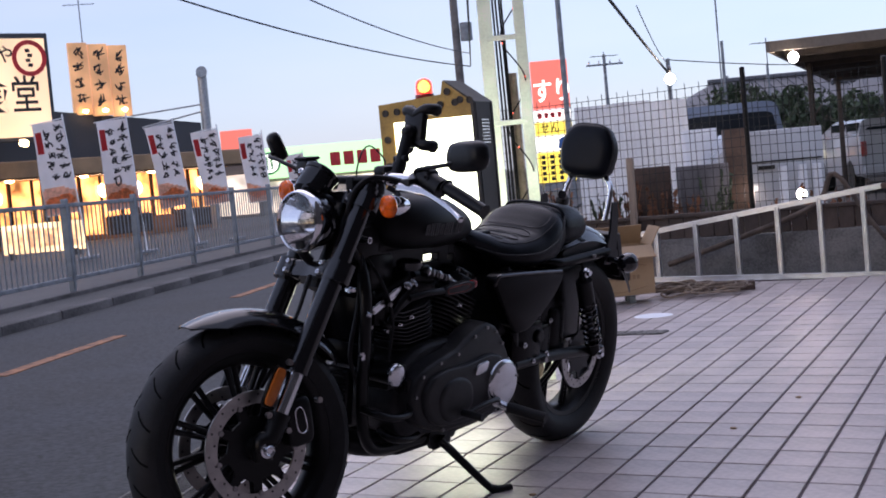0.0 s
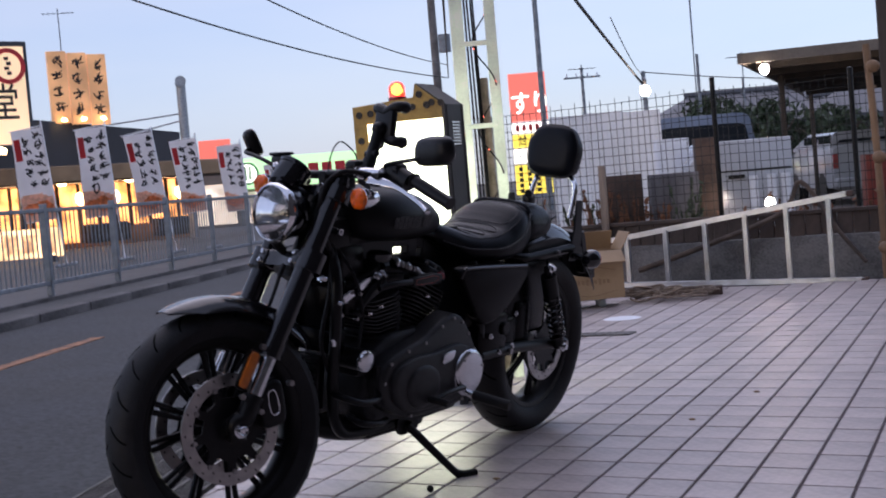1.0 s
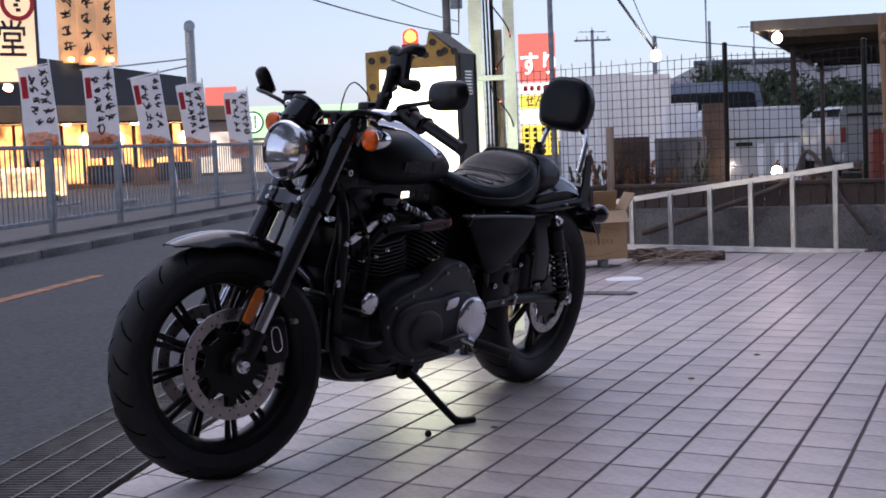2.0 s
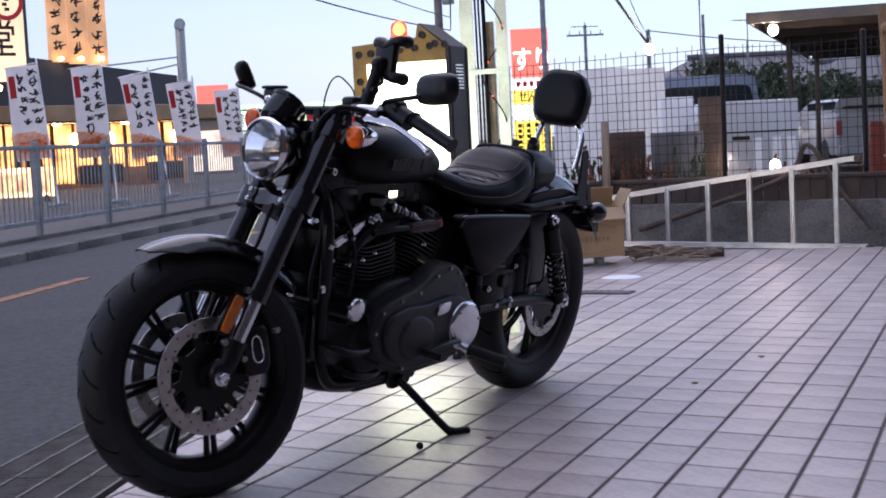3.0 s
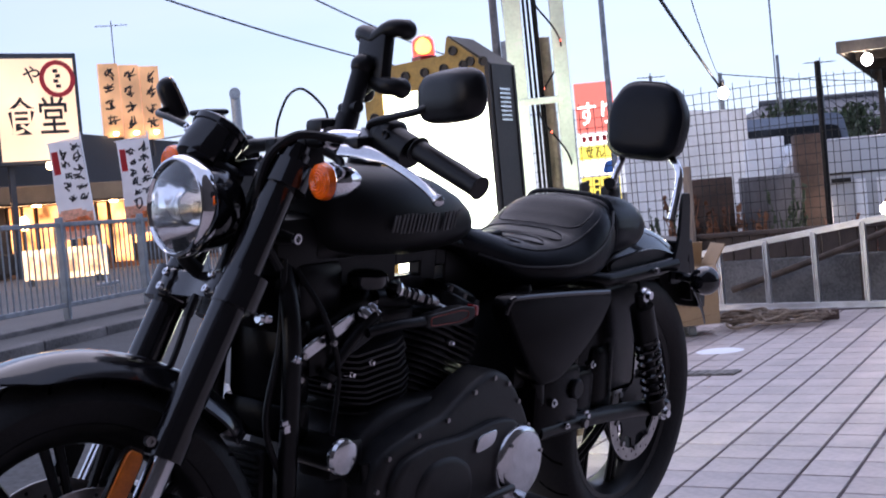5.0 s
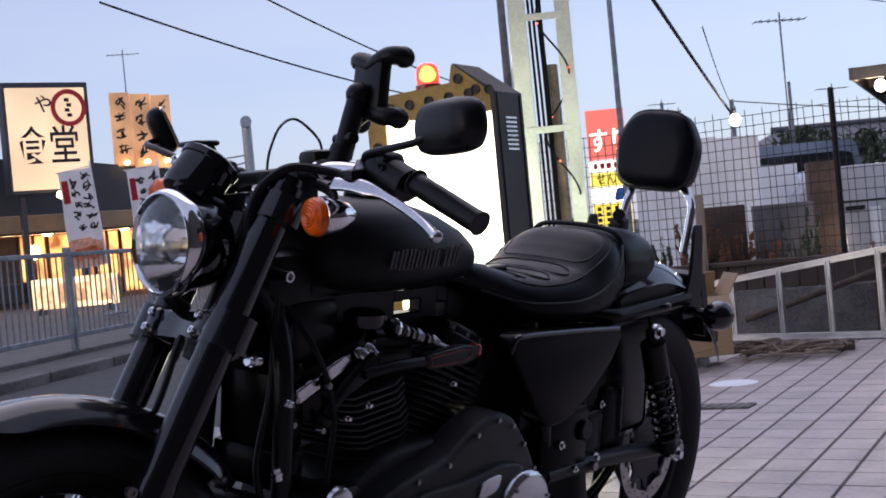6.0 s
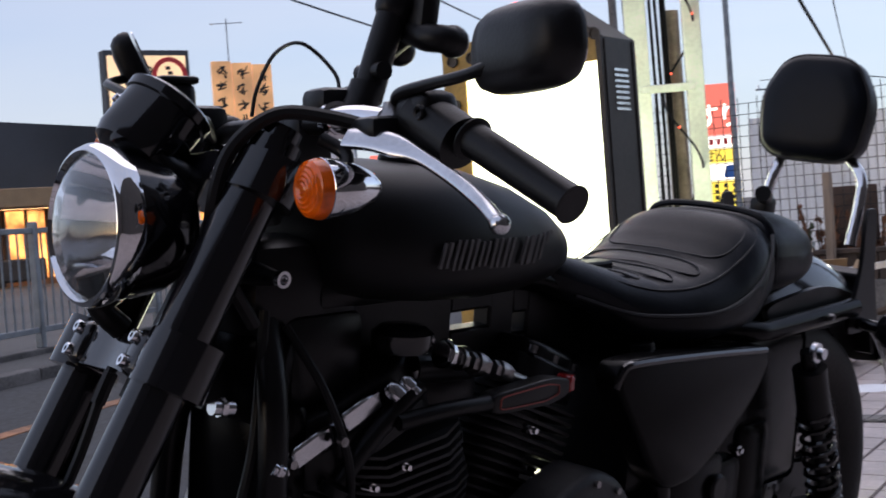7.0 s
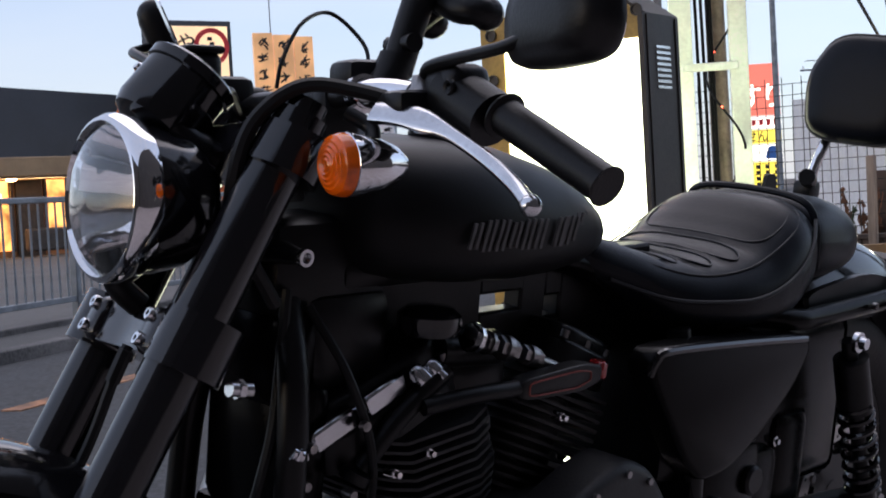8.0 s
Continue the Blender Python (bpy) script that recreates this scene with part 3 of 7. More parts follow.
        bike("bracket_bolt", bm, M_DULL, "small bracket bolt", rb, STEER_LOW)

# yokes
for h, t, name in ((0.84, 0.045, "lower_yoke"), (1.045, 0.035, "upper_yoke")):
    bm = B()
    f = 0.066 if h < 0.9 else 0.078
    o = rounded([(-0.034, -0.040), (0.014, -0.112), (0.05, -0.125), (f, -0.06), (f - 0.006, 0.0), (f, 0.06), (0.05, 0.125), (0.014, 0.112), (-0.034, 0.040)], 0.35)
    plate(bm, o, -t / 2, t / 2, Matrix.Translation(stem(h)) @ Matrix((AHEAD, (0, 1, 0), STEM)).transposed().to_4x4(), 0.006)
    for s in (1, -1):
        cyl(bm, stem(h - t * 0.62, 0.036, s * 0.108), stem(h + t * 0.62, 0.036, s * 0.108), 0.0375, seg=32)
        box(bm, (0, 0, 0), (0.052, 0.040, t * 1.12), Matrix.Translation(stem(h, 0.046, s * 0.076)) @ Matrix((AHEAD, (0, 1, 0), STEM)).transposed().to_4x4(), 0.012, 3)
    y = bike(name, bm, M_GLOSS, "gloss black fork yoke", None, True)
    for s in (1, -1):
        for k in (-0.013, 0.013):
            c0 = stem(h + k, 0.072, s * 0.074)
            bm = B()
            lathe(bm, [(0.003, 0.003), (0.003, 0.006), (0.0062, 0.006), (0.0070, 0.005), (0.0070, -0.002), (0.003, -0.002)], Matrix.Translation(c0) @ AHEAD.to_track_quat("Z", "Y").to_matrix().to_4x4(), 14, True)
            bike("pinch_bolt", bm, M_CHROME, "bright pinch bolt", y, True)
bm = B()
cyl(bm, stem(0.80), stem(1.08), 0.030, seg=24)
bike("steering_head", bm, M_SATIN, "", None)

# front fender
bm = B()
rings = []
for k in range(19):
    a = radians(66 + (146 - 66) * k / 18)
    row = []
    squeeze = 1 - 0.55 * max(0, (0.16 - k / 18) / 0.16) ** 2 - 0.35 * max(0, (k / 18 - 0.88) / 0.12) ** 2
    for j in range(13):
        b = -1 + 2 * j / 12
        yy = 0.074 * b * squeeze
        rr = 0.357 - 0.040 * min(1, 0.15 + k / 4) * abs(b) ** 3.2
        row.append(AXLE_F + Vector((rr * math.cos(a), yy, rr * math.sin(a))))
    for j in range(12, -1, -1):
        b = -1 + 2 * j / 12
        yy = 0.070 * b * squeeze
        rr = 0.353 - 0.040 * min(1, 0.15 + k / 4) * abs(b) ** 3.2
        row.append(AXLE_F + Vector((rr * math.cos(a), yy, rr * math.sin(a))))
    rings.append(row)
loft(bm, rings)
bike("front_fender", bm, M_GLOSS, "short gloss black front fender", None, STEER_LOW)
# headlight
HL = stem(0.944, 0.132)
hm = Matrix.Translation(HL) @ Matrix.Rotation(radians(6), 4, STEM) @ Matrix(((0, 0, 1, 0), (0, 1, 0, 0), (-1, 0, 0, 0), (0, 0, 0, 1))) @ Matrix.Rotation(radians(-3), 4, "Y") @ Matrix.Diagonal((0.98, 0.96, 0.98, 1))
bm = B()
lathe(bm, [(0, -0.105), (0.030, -0.102), (0.055, -0.088), (0.070, -0.065), (0.0775, -0.03), (0.0785, -0.012), (0.0785, 0.0)], hm, 48, False, False)
hl = bike("headlight", bm, M_GLOSS, "gloss black round headlight shell", None, True)
bm = B()
lathe(bm, [(0.0785, -0.016), (0.0845, -0.013), (0.0870, -0.003), (0.0865, 0.006), (0.0825, 0.014), (0.0785, 0.016), (0.0745, 0.011), (0.0755, 0.0), (0.078, -0.012)], hm, 56, True)
bike("bezel", bm, M_CHROME, "chrome headlight ring", hl, True)
bm = B()
lathe(bm, [(0.0755, 0.004), (0.070, -0.012), (0.060, -0.034), (0.046, -0.054), (0.028, -0.068), (0.014, -0.073), (0.0, -0.074)], hm, 56, False, False)
bike("reflector_bowl", bm, M_LENS, "mirrored headlight reflector", hl, True)
bm = B()
lathe(bm, [(0.0, -0.022), (0.008, -0.024), (0.011, -0.030), (0.011, -0.072), (0.0, -0.072)], hm, 24)
bike("bulb_shield", bm, M_SATIN, "dark bulb shield", hl, True)
bm = B()
lathe(bm, [(0.0, 0.030), (0.03, 0.028), (0.055, 0.022), (0.0757, 0.011), (0.0757, 0.009), (0.055, 0.0195), (0.03, 0.0255), (0.0, 0.0275)], hm, 48)
bike("lens", bm, M_CLEAR, "clear domed headlight lens", hl, True).visible_shadow = False
bm = B()
tube(bm, [stem(0.862, 0.06), stem(0.872, 0.09), stem(0.898, 0.115)], 0.013, 10, 4)
bike("headlight_bracket", bm, M_SATIN, "black headlight mount", hl, True)

bm = B()
cyl(bm, (1.155, 0.0, 0.838), (1.155, 0.078, 0.838), 0.005, seg=14)
lathe(bm, [(0.0058, 0.0), (0.0092, 0.0), (0.0092, 0.006), (0.0058, 0.006)], Matrix.Translation((1.155, 0.078, 0.838)) @ YAX, 24, True)
nb = bike("neck_bolt", bm, M_POLISH, "bright ring bolt on the frame neck", None)
bm = B()
lathe(bm, [(0.0, 0.0), (0.016, 0.0), (0.013, 0.040), (0.009, 0.066), (0.008, 0.074), (0.0, 0.074)], Matrix.Translation((1.155, 0.0, 0.838)) @ YAX, 24)
bike("neck_boss", bm, M_SATIN, "", nb)

# gauge
gm = Matrix.Translation((1.230, -0.026, 0.992)) @ Matrix(((0.743, 0, -0.669, 0), (0, 1, 0, 0), (0.669, 0, 0.743, 0), (0, 0, 0, 1))) @ Matrix.Diagonal((0.90, 0.90, 0.88, 1))
bm = B()
lathe(bm, [(0, -0.052), (0.035, -0.052), (0.047, -0.044), (0.051, -0.03), (0.051, 0.022), (0.054, 0.024), (0.055, 0.036), (0.050, 0.040), (0.046, 0.037), (0, 0.037)], gm, 44)
ga = bike("gauge", bm, M_GLOSS, "round gloss black instrument housing", None, True)
bm = B()
lathe(bm, [(0, 0.0385), (0.046, 0.0385), (0.046, 0.0375), (0, 0.0375)], gm, 40)
bike("gauge_glass", bm, M_CARGLASS, "dark gauge glass", ga, True)
bm = B()
tube(bm, [stem(1.03, 0.06), stem(1.03, 0.10), stem(1.05, 0.13)], 0.018, 10, 4)
bike("gauge_bracket", bm, M_SATIN, "", ga, True)
bm = B()
lathe(bm, [(0.0, 0.014), (0.005, 0.014), (0.006, 0.010), (0.010, 0.009), (0.011, 0.0), (0.0, 0.0)], gm @ Matrix.Translation((0.032, -0.045, 0.012)) @ Matrix.Rotation(radians(90), 4, "Y"), 18)
bike("gauge_nut", bm, M_CHROME, "bright nut beside the instrument", ga, True)

# handlebar with controls
bm = B()
BAR = [(1.034, -0.410, 0.906), (1.050, -0.290, 0.966), (1.083, -0.155, 0.990), (1.092, -0.08, 0.992), (1.092, 0.08, 0.992), (1.083, 0.155, 0.990), (1.050, 0.290, 0.966), (1.034, 0.410, 0.906)]
tube(bm, BAR, 0.0125, 14, 6)
bar = bike("handlebar", bm, M_SATIN, "low black handlebar", None, True)
for s in (1, -1):
    bm = B()
    box(bm, (1.088, s * 0.045, 0.975), (0.042, 0.036, 0.056), None, 0.008, 2)
    cyl(bm, (1.085, s * 0.045, 0.92), (1.09, s * 0.045, 0.96), 0.018, seg=18)
    bike("riser", bm, M_SATIN, "black bar riser clamp", bar, True)
bm = B()
tube(bm, [(1.0905, 0.096, 0.9935), (1.088, 0.125, 0.9925), (1.083, 0.155, 0.991), (1.076, 0.182, 0.987)], 0.0155, 18, 4)
lathe(bm, [(0.0155, -0.005), (0.020, -0.004), (0.020, 0.004), (0.0155, 0.005)], Matrix.Translation((1.090, 0.108, 0.993)) @ YAX, 24, True)
bike("bar_sleeve", bm, M_CHROME, "chrome section of the handlebar", bar, True)
for s in (1, -1):
    a, b = Vector((1.050, s * 0.290, 0.966)), Vector((1.034, s * 0.415, 0.902))
    bm = B()
    tube(bm, [a, a.lerp(b, 0.04), a.lerp(b, 0.08), a.lerp(b, 0.5), a.lerp(b, 0.96), b], lambda t: (0.0225 if t < 0.1 else 0.0175 if t < 0.93 else 0.0195), 20, 3)
    g = bike("grip", bm, M_PLASTIC, "black ribbed rubber grip", bar, True)
    # switch housing and lever perch
    bm = B()
    q = Vector((1.058, s * 0.246, 0.979))
    d = (b - a).normalized()
    cyl(bm, q - d * 0.030, q + d * 0.038, 0.026, 0.027, 22)
    box(bm, q + Vector((0.0, -s * 0.02, 0.012)), (0.045, 0.06, 0.05), None, 0.014, 3)
    sw = bike("switch_housing", bm, M_PLASTIC, "black switch housing", bar, True)
    bm = B()
    lathe(bm, [(0.004, -0.002), (0.004, 0.001), (0.0065, 0.0025), (0.008, 0.001), (0.008, -0.002)], Matrix.Translation(q + Vector((0.024, s * 0.004, 0.014))) @ Matrix.Rotation(radians(90), 4, "Y"), 18, True)
    bike("switch_button", bm, M_SATIN, "", sw, True)
    bm = B()
    lathe(bm, [(0.0, 0.0), (0.0125, 0.0), (0.0135, 0.006), (0.0105, 0.010), (0.009, 0.020), (0.0, 0.021)], Matrix.Translation(q + Vector((0.018, -s * 0.052, 0.008))), 18)
    cyl(bm, q + Vector((0.018, -s * 0.052, -0.012)), q + Vector((0.018, -s * 0.052, 0.006)), 0.0105, seg=6)
    bike("mirror_nut", bm, M_DULL, "mirror stem lock nut", sw, True)
    bm = B()
    box(bm, q + Vector((0.030, -s * 0.055, 0.0)), (0.050, 0.050, 0.026), None, 0.008, 2)
    cyl(bm, q + Vector((-0.01, -s * 0.055, 0)), q + Vector((0.02, -s * 0.055, 0)), 0.018, seg=16)
    bike("lever_perch", bm, M_SATIN, "black lever perch", sw, True)
    if s < 0:
        bm = B()
        box(bm, (1.132, -0.20, 1.032), (0.046, 0.056, 0.044), None, 0.012, 3)
        box(bm, (1.095, -0.205, 1.002), (0.06, 0.05, 0.05), None, 0.012, 2)
        mc = bike("brake_reservoir", bm, M_PLASTIC, "black brake fluid reservoir", sw, True)
        bm = B()
        box(bm, (1.132, -0.20, 1.056), (0.050, 0.060, 0.010), None, 0.005, 2)
        bike("reservoir_lid", bm, M_PLASTIC, "", mc, True)
    # lever: a flat polished blade with a ball end
    bm = B()
    axis = curve_points([(1.118, s * 0.178, 0.972), (1.106, s * 0.215, 0.967), (1.092, s * 0.255, 0.953), (1.082, s * 0.30, 0.930), (1.080, s * 0.345, 0.905), (1.087, s * 0.380, 0.886)], 6)
    rings = []
    for k, c in enumerate(axis):
        t = k / (len(axis) - 1)
        d = (axis[min(k + 1, len(axis) - 1)] - axis[max(k - 1, 0)]).normalized()
        e1 = Vector((0.66, 0, -0.75))
        e1 = (e1 - d * e1.dot(d)).normalized()
        e2 = d.cross(e1)
        wd, th = (0.0125 if t < 0.30 else 0.0125 - 0.0055 * min(1, (t - 0.30) / 0.15)), 0.0050
        rings.append([c + e1 * wd * math.copysign(abs(math.cos(2 * math.pi * i / 16)) ** 0.6, math.cos(2 * math.pi * i / 16)) + e2 * th * math.copysign(abs(math.sin(2 * math.pi * i / 16)) ** 0.6, math.sin(2 * math.pi * i / 16)) for i in range(16)])
    loft(bm, rings)
    ball(bm, axis[-1], (0.010, 0.010, 0.010), None, 14, 10)
    bike("lever", bm, M_POLISH, "polished alloy hand lever", sw, True)
    # mirror, seen from behind; the far one is turned edge-on
    yw, mz = (0.380, 1.045) if s > 0 else (0.398, 1.094)
    bm = B()
    if s > 0:
        tube(bm, [(1.075, 0.195, 0.985), (1.076, 0.20, 1.006), (1.078, 0.222, 1.016), (1.072, yw - 0.06, mz - 0.020), (1.064, yw - 0.012, mz - 0.006)], 0.0062, 10, 6)
    else:
        tube(bm, [(1.085, -0.20, 0.99), (1.125, -0.215, 1.005), (1.150, -0.235, 1.030), (1.152, -0.31, 1.054), (1.140, -0.370, 1.066), (1.095, -0.396, 1.078)], 0.0062, 10, 6)
    ms = bike("mirror_stem", bm, M_SATIN, "thin black mirror stem", bar, True)
    bm = B()
    mm = Matrix.Translation((1.048 if s > 0 else 1.092, s * yw, mz)) @ Matrix.Rotation(radians(-8 if s > 0 else -21), 4, "Z") @ Matrix.Rotation(radians(0 if s > 0 else 22), 4, "Y") @ Matrix(((0, 0, 1, 0), (1, 0, 0, 0), (0, 1, 0, 0), (0, 0, 0, 1)))
    o = rounded([(-0.080, -0.030), (-0.055, -0.042), (0.060, -0.040), (0.082, -0.012), (0.076, 0.030), (0.045, 0.042), (-0.060, 0.040), (-0.082, 0.012)], 0.42, 4)
    if s < 0:
        o = [(x * 0.42, y * 1.08) for x, y in o]
    rings = []
    for z, f in ((-0.010, 0.96), (-0.004, 1.0), (0.006, 1.0), (0.018, 0.93), (0.027, 0.78), (0.031, 0.5)):
        rings.append([mm @ Vector((x * f, y * f, z if s > 0 else z * 0.7)) for x, y in o])
    loft(bm, rings)
    bike("mirror", bm, M_PLASTIC, "black oval mirror shell", ms, True)
    bm = B()
    plate(bm, [(x * 0.93, y * 0.93) for x, y in o], -0.0125, -0.0105, mm)
    bike("mirror_glass", bm, M_CHROME, "mirror glass", ms, True)
    # turn signal under the bar
    bm = B()
    sc = Vector((1.157, 0.190, 0.922)) if s > 0 else Vector((1.208, -0.190, 0.968))
    sm = Matrix.Translation(sc) @ Matrix(((0, 0, 1, 0), (0, 1, 0, 0), (-1, 0, 0, 0), (0, 0, 0, 1))) @ Matrix.Scale(0.90, 4)
    lathe(bm, [(0, -0.072), (0.010, -0.070), (0.020, -0.058), (0.029, -0.035), (0.0335, -0.012), (0.0345, 0.0), (0.031, 0.002), (0, 0.002)], sm, 36)
    si = bike("turn_signal", bm, M_CHROME, "chrome bullet turn signal", None, True)
    bm = B()
    ribs = [(0.0335, 0.0)]
    for k in range(13):
        f = 1 - k / 13
        ribs.append((0.0335 * f, 0.006 + 0.016 * math.sqrt(1 - f * f) + (0.0012 if k % 2 else 0.0)))
    lathe(bm, ribs + [(0.0, 0.0225)], sm, 36)
    bike("amber_lens", bm, M_AMBER, "ribbed amber lens", si, True)
    bm = B()
    tube(bm, [sc + Vector((-0.03, 0, 0.02)), sc + Vector((-0.035, -s * 0.012, 0.035)), sc + Vector((-0.02, -s * 0.03, 0.05))], 0.0075, 10, 4)
    bike("signal_stalk", bm, M_SATIN, "", si, True)

# phone clamp on an arm
bm = B()
tube(bm, [(1.082, 0.10, 0.985), (1.060, 0.10, 1.005), (1.046, 0.10, 1.03)], 0.019, 14, 4)
box(bm, (1.075, 0.075, 1.012), (0.05, 0.05, 0.034), None, 0.010, 2)
tube(bm, [(1.048, 0.10, 1.015), (1.030, 0.10, 1.065), (1.012, 0.10, 1.112)], 0.0165, 14, 4)
ball(bm, (1.010, 0.10, 1.116), (0.021, 0.021, 0.021), None, 14, 10)
cyl(bm, (1.040, 0.078, 1.045), (1.040, 0.124, 1.045), 0.010, seg=12)
ph = bike("phone_holder", bm, M_PLASTIC, "black clamp phone holder on the handlebar", None, True)
bm = B()
pm = Matrix.Translation((0.985, 0.10, 1.128)) @ Matrix.Rotation(radians(-10), 4, "Y") @ Matrix(((0, 0, 1, 0), (1, 0, 0, 0), (0, 1, 0, 0), (0, 0, 0, 1)))
box(bm, (0, 0, 0), (0.078, 0.105, 0.026), pm, 0.010, 2)
for sx in (1, -1):
    for sy in (1, -1):
        tube(bm, [pm @ Vector((0, sy * 0.035, 0)), pm @ Vector((sx * 0.034, sy * 0.048, 0.0)), pm @ Vector((sx * 0.052, sy * 0.050, -0.01)), pm @ Vector((sx * 0.052, sy * 0.050, -0.028))], 0.0155, 12, 4)
        ball(bm, pm @ Vector((sx * 0.051, sy * 0.050, -0.022)), (0.018, 0.017, 0.018), None, 12, 8)
bike("clamp", bm, M_PLASTIC, "four-claw black phone clamp", ph, True)

# cables and hoses
def cable(pts, r=0.0045, label="black control cable", material=M_CABLE, steered=True):
    bm = B()
    tube(bm, pts, r, 8, 8)
    return bike("cable", bm, material, label, None, steered)


cable([(1.085, 0.20, 0.975), (1.12, 0.16, 0.992), (1.165, 0.125, 0.998), (1.205, 0.105, 0.965), (1.222, 0.095, 0.91), (1.21, 0.07, 0.86), (1.16, 0.05, 0.78)], 0.0075)
cable([(1.155, 0.05, 1.0), (1.145, 0.045, 1.03), (1.115, 0.03, 1.069), (1.072, 0.01, 1.083), (1.045, 0.025, 1.055), (1.045, 0.04, 1.03), (1.062, 0.05, 1.0)], 0.0022, "thin black wire looping above the bar")
cable([(1.075, -0.20, 0.975), (1.11, -0.14, 0.99), (1.16, -0.06, 1.0), (1.20, -0.05, 0.94), (1.20, -0.05, 0.88), (1.15, -0.04, 0.80)], 0.0055)
cable([stem(0.82, 0.065, 0.034), stem(0.79, 0.062, 0.032), stem(0.72, 0.050, 0.022), stem(0.64, 0.046, 0.014), stem(0.56, 0.050, 0.008), stem(0.50, 0.055, 0.0)], 0.0055, "black brake hose")
cable([stem(0.815, 0.064, 0.034), stem(0.782, 0.061, 0.031)], 0.0075, "brake hose union", M_SATIN)
cable([(1.15, 0.05, 0.80), (1.17, 0.065, 0.66), (1.20, 0.07, 0.52), (1.16, 0.09, 0.40)], 0.006, steered=False)
cable([(1.12, 0.05, 0.78), (1.09, 0.09, 0.70), (1.06, 0.10, 0.60), (1.08, 0.11, 0.46), (1.02, 0.12, 0.38)], 0.005, steered=False)

# frame
for s in (1, -1):
    bm = B()
    tube(bm, [(1.13, s * 0.02, 0.80), (1.155, s * 0.075, 0.70), (1.165, s * 0.09, 0.55), (1.165, s * 0.09, 0.38), (1.135, s * 0.09, 0.27), (1.05, s * 0.09, 0.235), (0.80, s * 0.09, 0.235), (0.58, s * 0.10, 0.25)], 0.0165, 14, 6)
    fr = bike("frame_tube", bm, M_SATIN, "satin black frame tube", None)
    bm = B()
    tube(bm, [(1.12, s * 0.02, 0.84), (0.95, s * 0.03, 0.81), (0.78, s * 0.03, 0.802), (0.66, s * 0.03, 0.788), (0.56, s * 0.050, 0.745), (0.48, s * 0.072, 0.716), (0.36, s * 0.110, 0.704), (0.27, s * 0.136, 0.694), (0.20, s * 0.138, 0.692), (-0.06, s * 0.136, 0.70)], 0.0165, 14, 6)
    bike("frame_rail", bm, M_COVER, "satin black upper frame rail", fr)
    bm = B()
    tube(bm, [(0.52, s * (0.105 if s > 0 else 0.13), 0.70 if s > 0 else 0.63), (0.50, s * 0.13, 0.55), (0.48, s * 0.125, 0.40), (0.52, s * 0.115, 0.27)], 0.017, 12, 5)
    bike("frame_post", bm, M_SATIN, "", fr)
    # swingarm
    bm = B()
    tube(bm, [(0.48, s * 0.13, 0.392), (0.30, s * 0.130, 0.390), (0.10, s * 0.132, 0.378), (0.0, s * 0.132, 0.368), (-0.060, s * 0.132, 0.365)], 0.019, 14, 5)
    sa = bike("swingarm", bm, M_SATIN, "satin black swingarm", None)
    for a_, b_, r_, n_ in (((-0.026, s * 0.148, 0.367), (-0.026, s * 0.166, 0.367), 0.014, "axle_nut"), ((-0.060, s * 0.132, 0.365), (-0.085, s * 0.132, 0.365), 0.008, "adjuster_bolt"), ((0.328, s * 0.145, 0.390), (0.328, s * 0.160, 0.390), 0.010, "arm_bolt")):
        bm = B()
        cyl(bm, a_, b_, r_, seg=6)
        bike(n_, bm, M_DULL, "", sa)
    # shock absorber
    top, bot = Vector((0.135, s * 0.158, 0.652)), Vector((0.020, s * 0.162, 0.366))
    bm = B()
    cyl(bm, bot, top, 0.012, seg=14)
    cyl(bm, top.lerp(bot, 0.10), top.lerp(bot, 0.40), 0.027, 0.0275, 22)
    cyl(bm, top.lerp(bot, 0.86), bot, 0.020, seg=18)
    sh = bike("shock_absorber", bm, M_SATIN, "black rear shock absorber", None)
    bm = B()
    turns, n = 7.5, 110
    d = (bot - top).normalized()
    e1 = Vector((0, 1, 0))
    e2 = d.cross(e1)
    tube(bm, [top.lerp(bot, 0.36 + 0.52 * k / n) + (e1 * math.cos(turns * 2 * math.pi * k / n) + e2 * math.sin(turns * 2 * math.pi * k / n)) * 0.0255 for k in range(n + 1)], 0.0048, 6, 1)
    bike("coil_spring", bm, M_GLOSS, "gloss black coil spring", sh)
    for q in (top, bot):
        bm = B()
        lathe(bm, [(0, 0.030), (0.009, 0.030), (0.010, 0.020), (0.016, 0.019), (0.017, 0.012), (0, 0.012)], Matrix.Translation(q) @ YAX @ Matrix.Diagonal((1, 1, s, 1)), 20)
        bike("shock_bolt", bm, M_POLISH, "bright shock bolt", sh)
for p in ((1.08, 0.10, 0.655), (0.07, 0.158, 0.70)):
    bm = B()
    cyl(bm, p, Vector(p) + Vector((0, 0.008, 0)), 0.0055, seg=12)
    cyl(bm, p, Vector(p) + Vector((0, 0.009, 0)), 0.0030, seg=6)
    bike("frame_bolt", bm, M_DULL, "small frame bolt", None)
bm = B()
box(bm, (1.08, 0, 0.80), (0.16, 0.09, 0.14), None, 0.02, 2)
box(bm, (0.90, 0, 0.806), (0.34, 0.10, 0.036), None, 0.012, 2)
box(bm, (1.06, 0.03, 0.735), (0.12, 0.05, 0.11), None, 0.02, 2)
box(bm, (0.66, 0.0, 0.796), (0.20, 0.07, 0.030), None, 0.010, 2)
bb = bike("frame_backbone", bm, M_SATIN, "black frame backbone and wiring box", None)
bm = B()
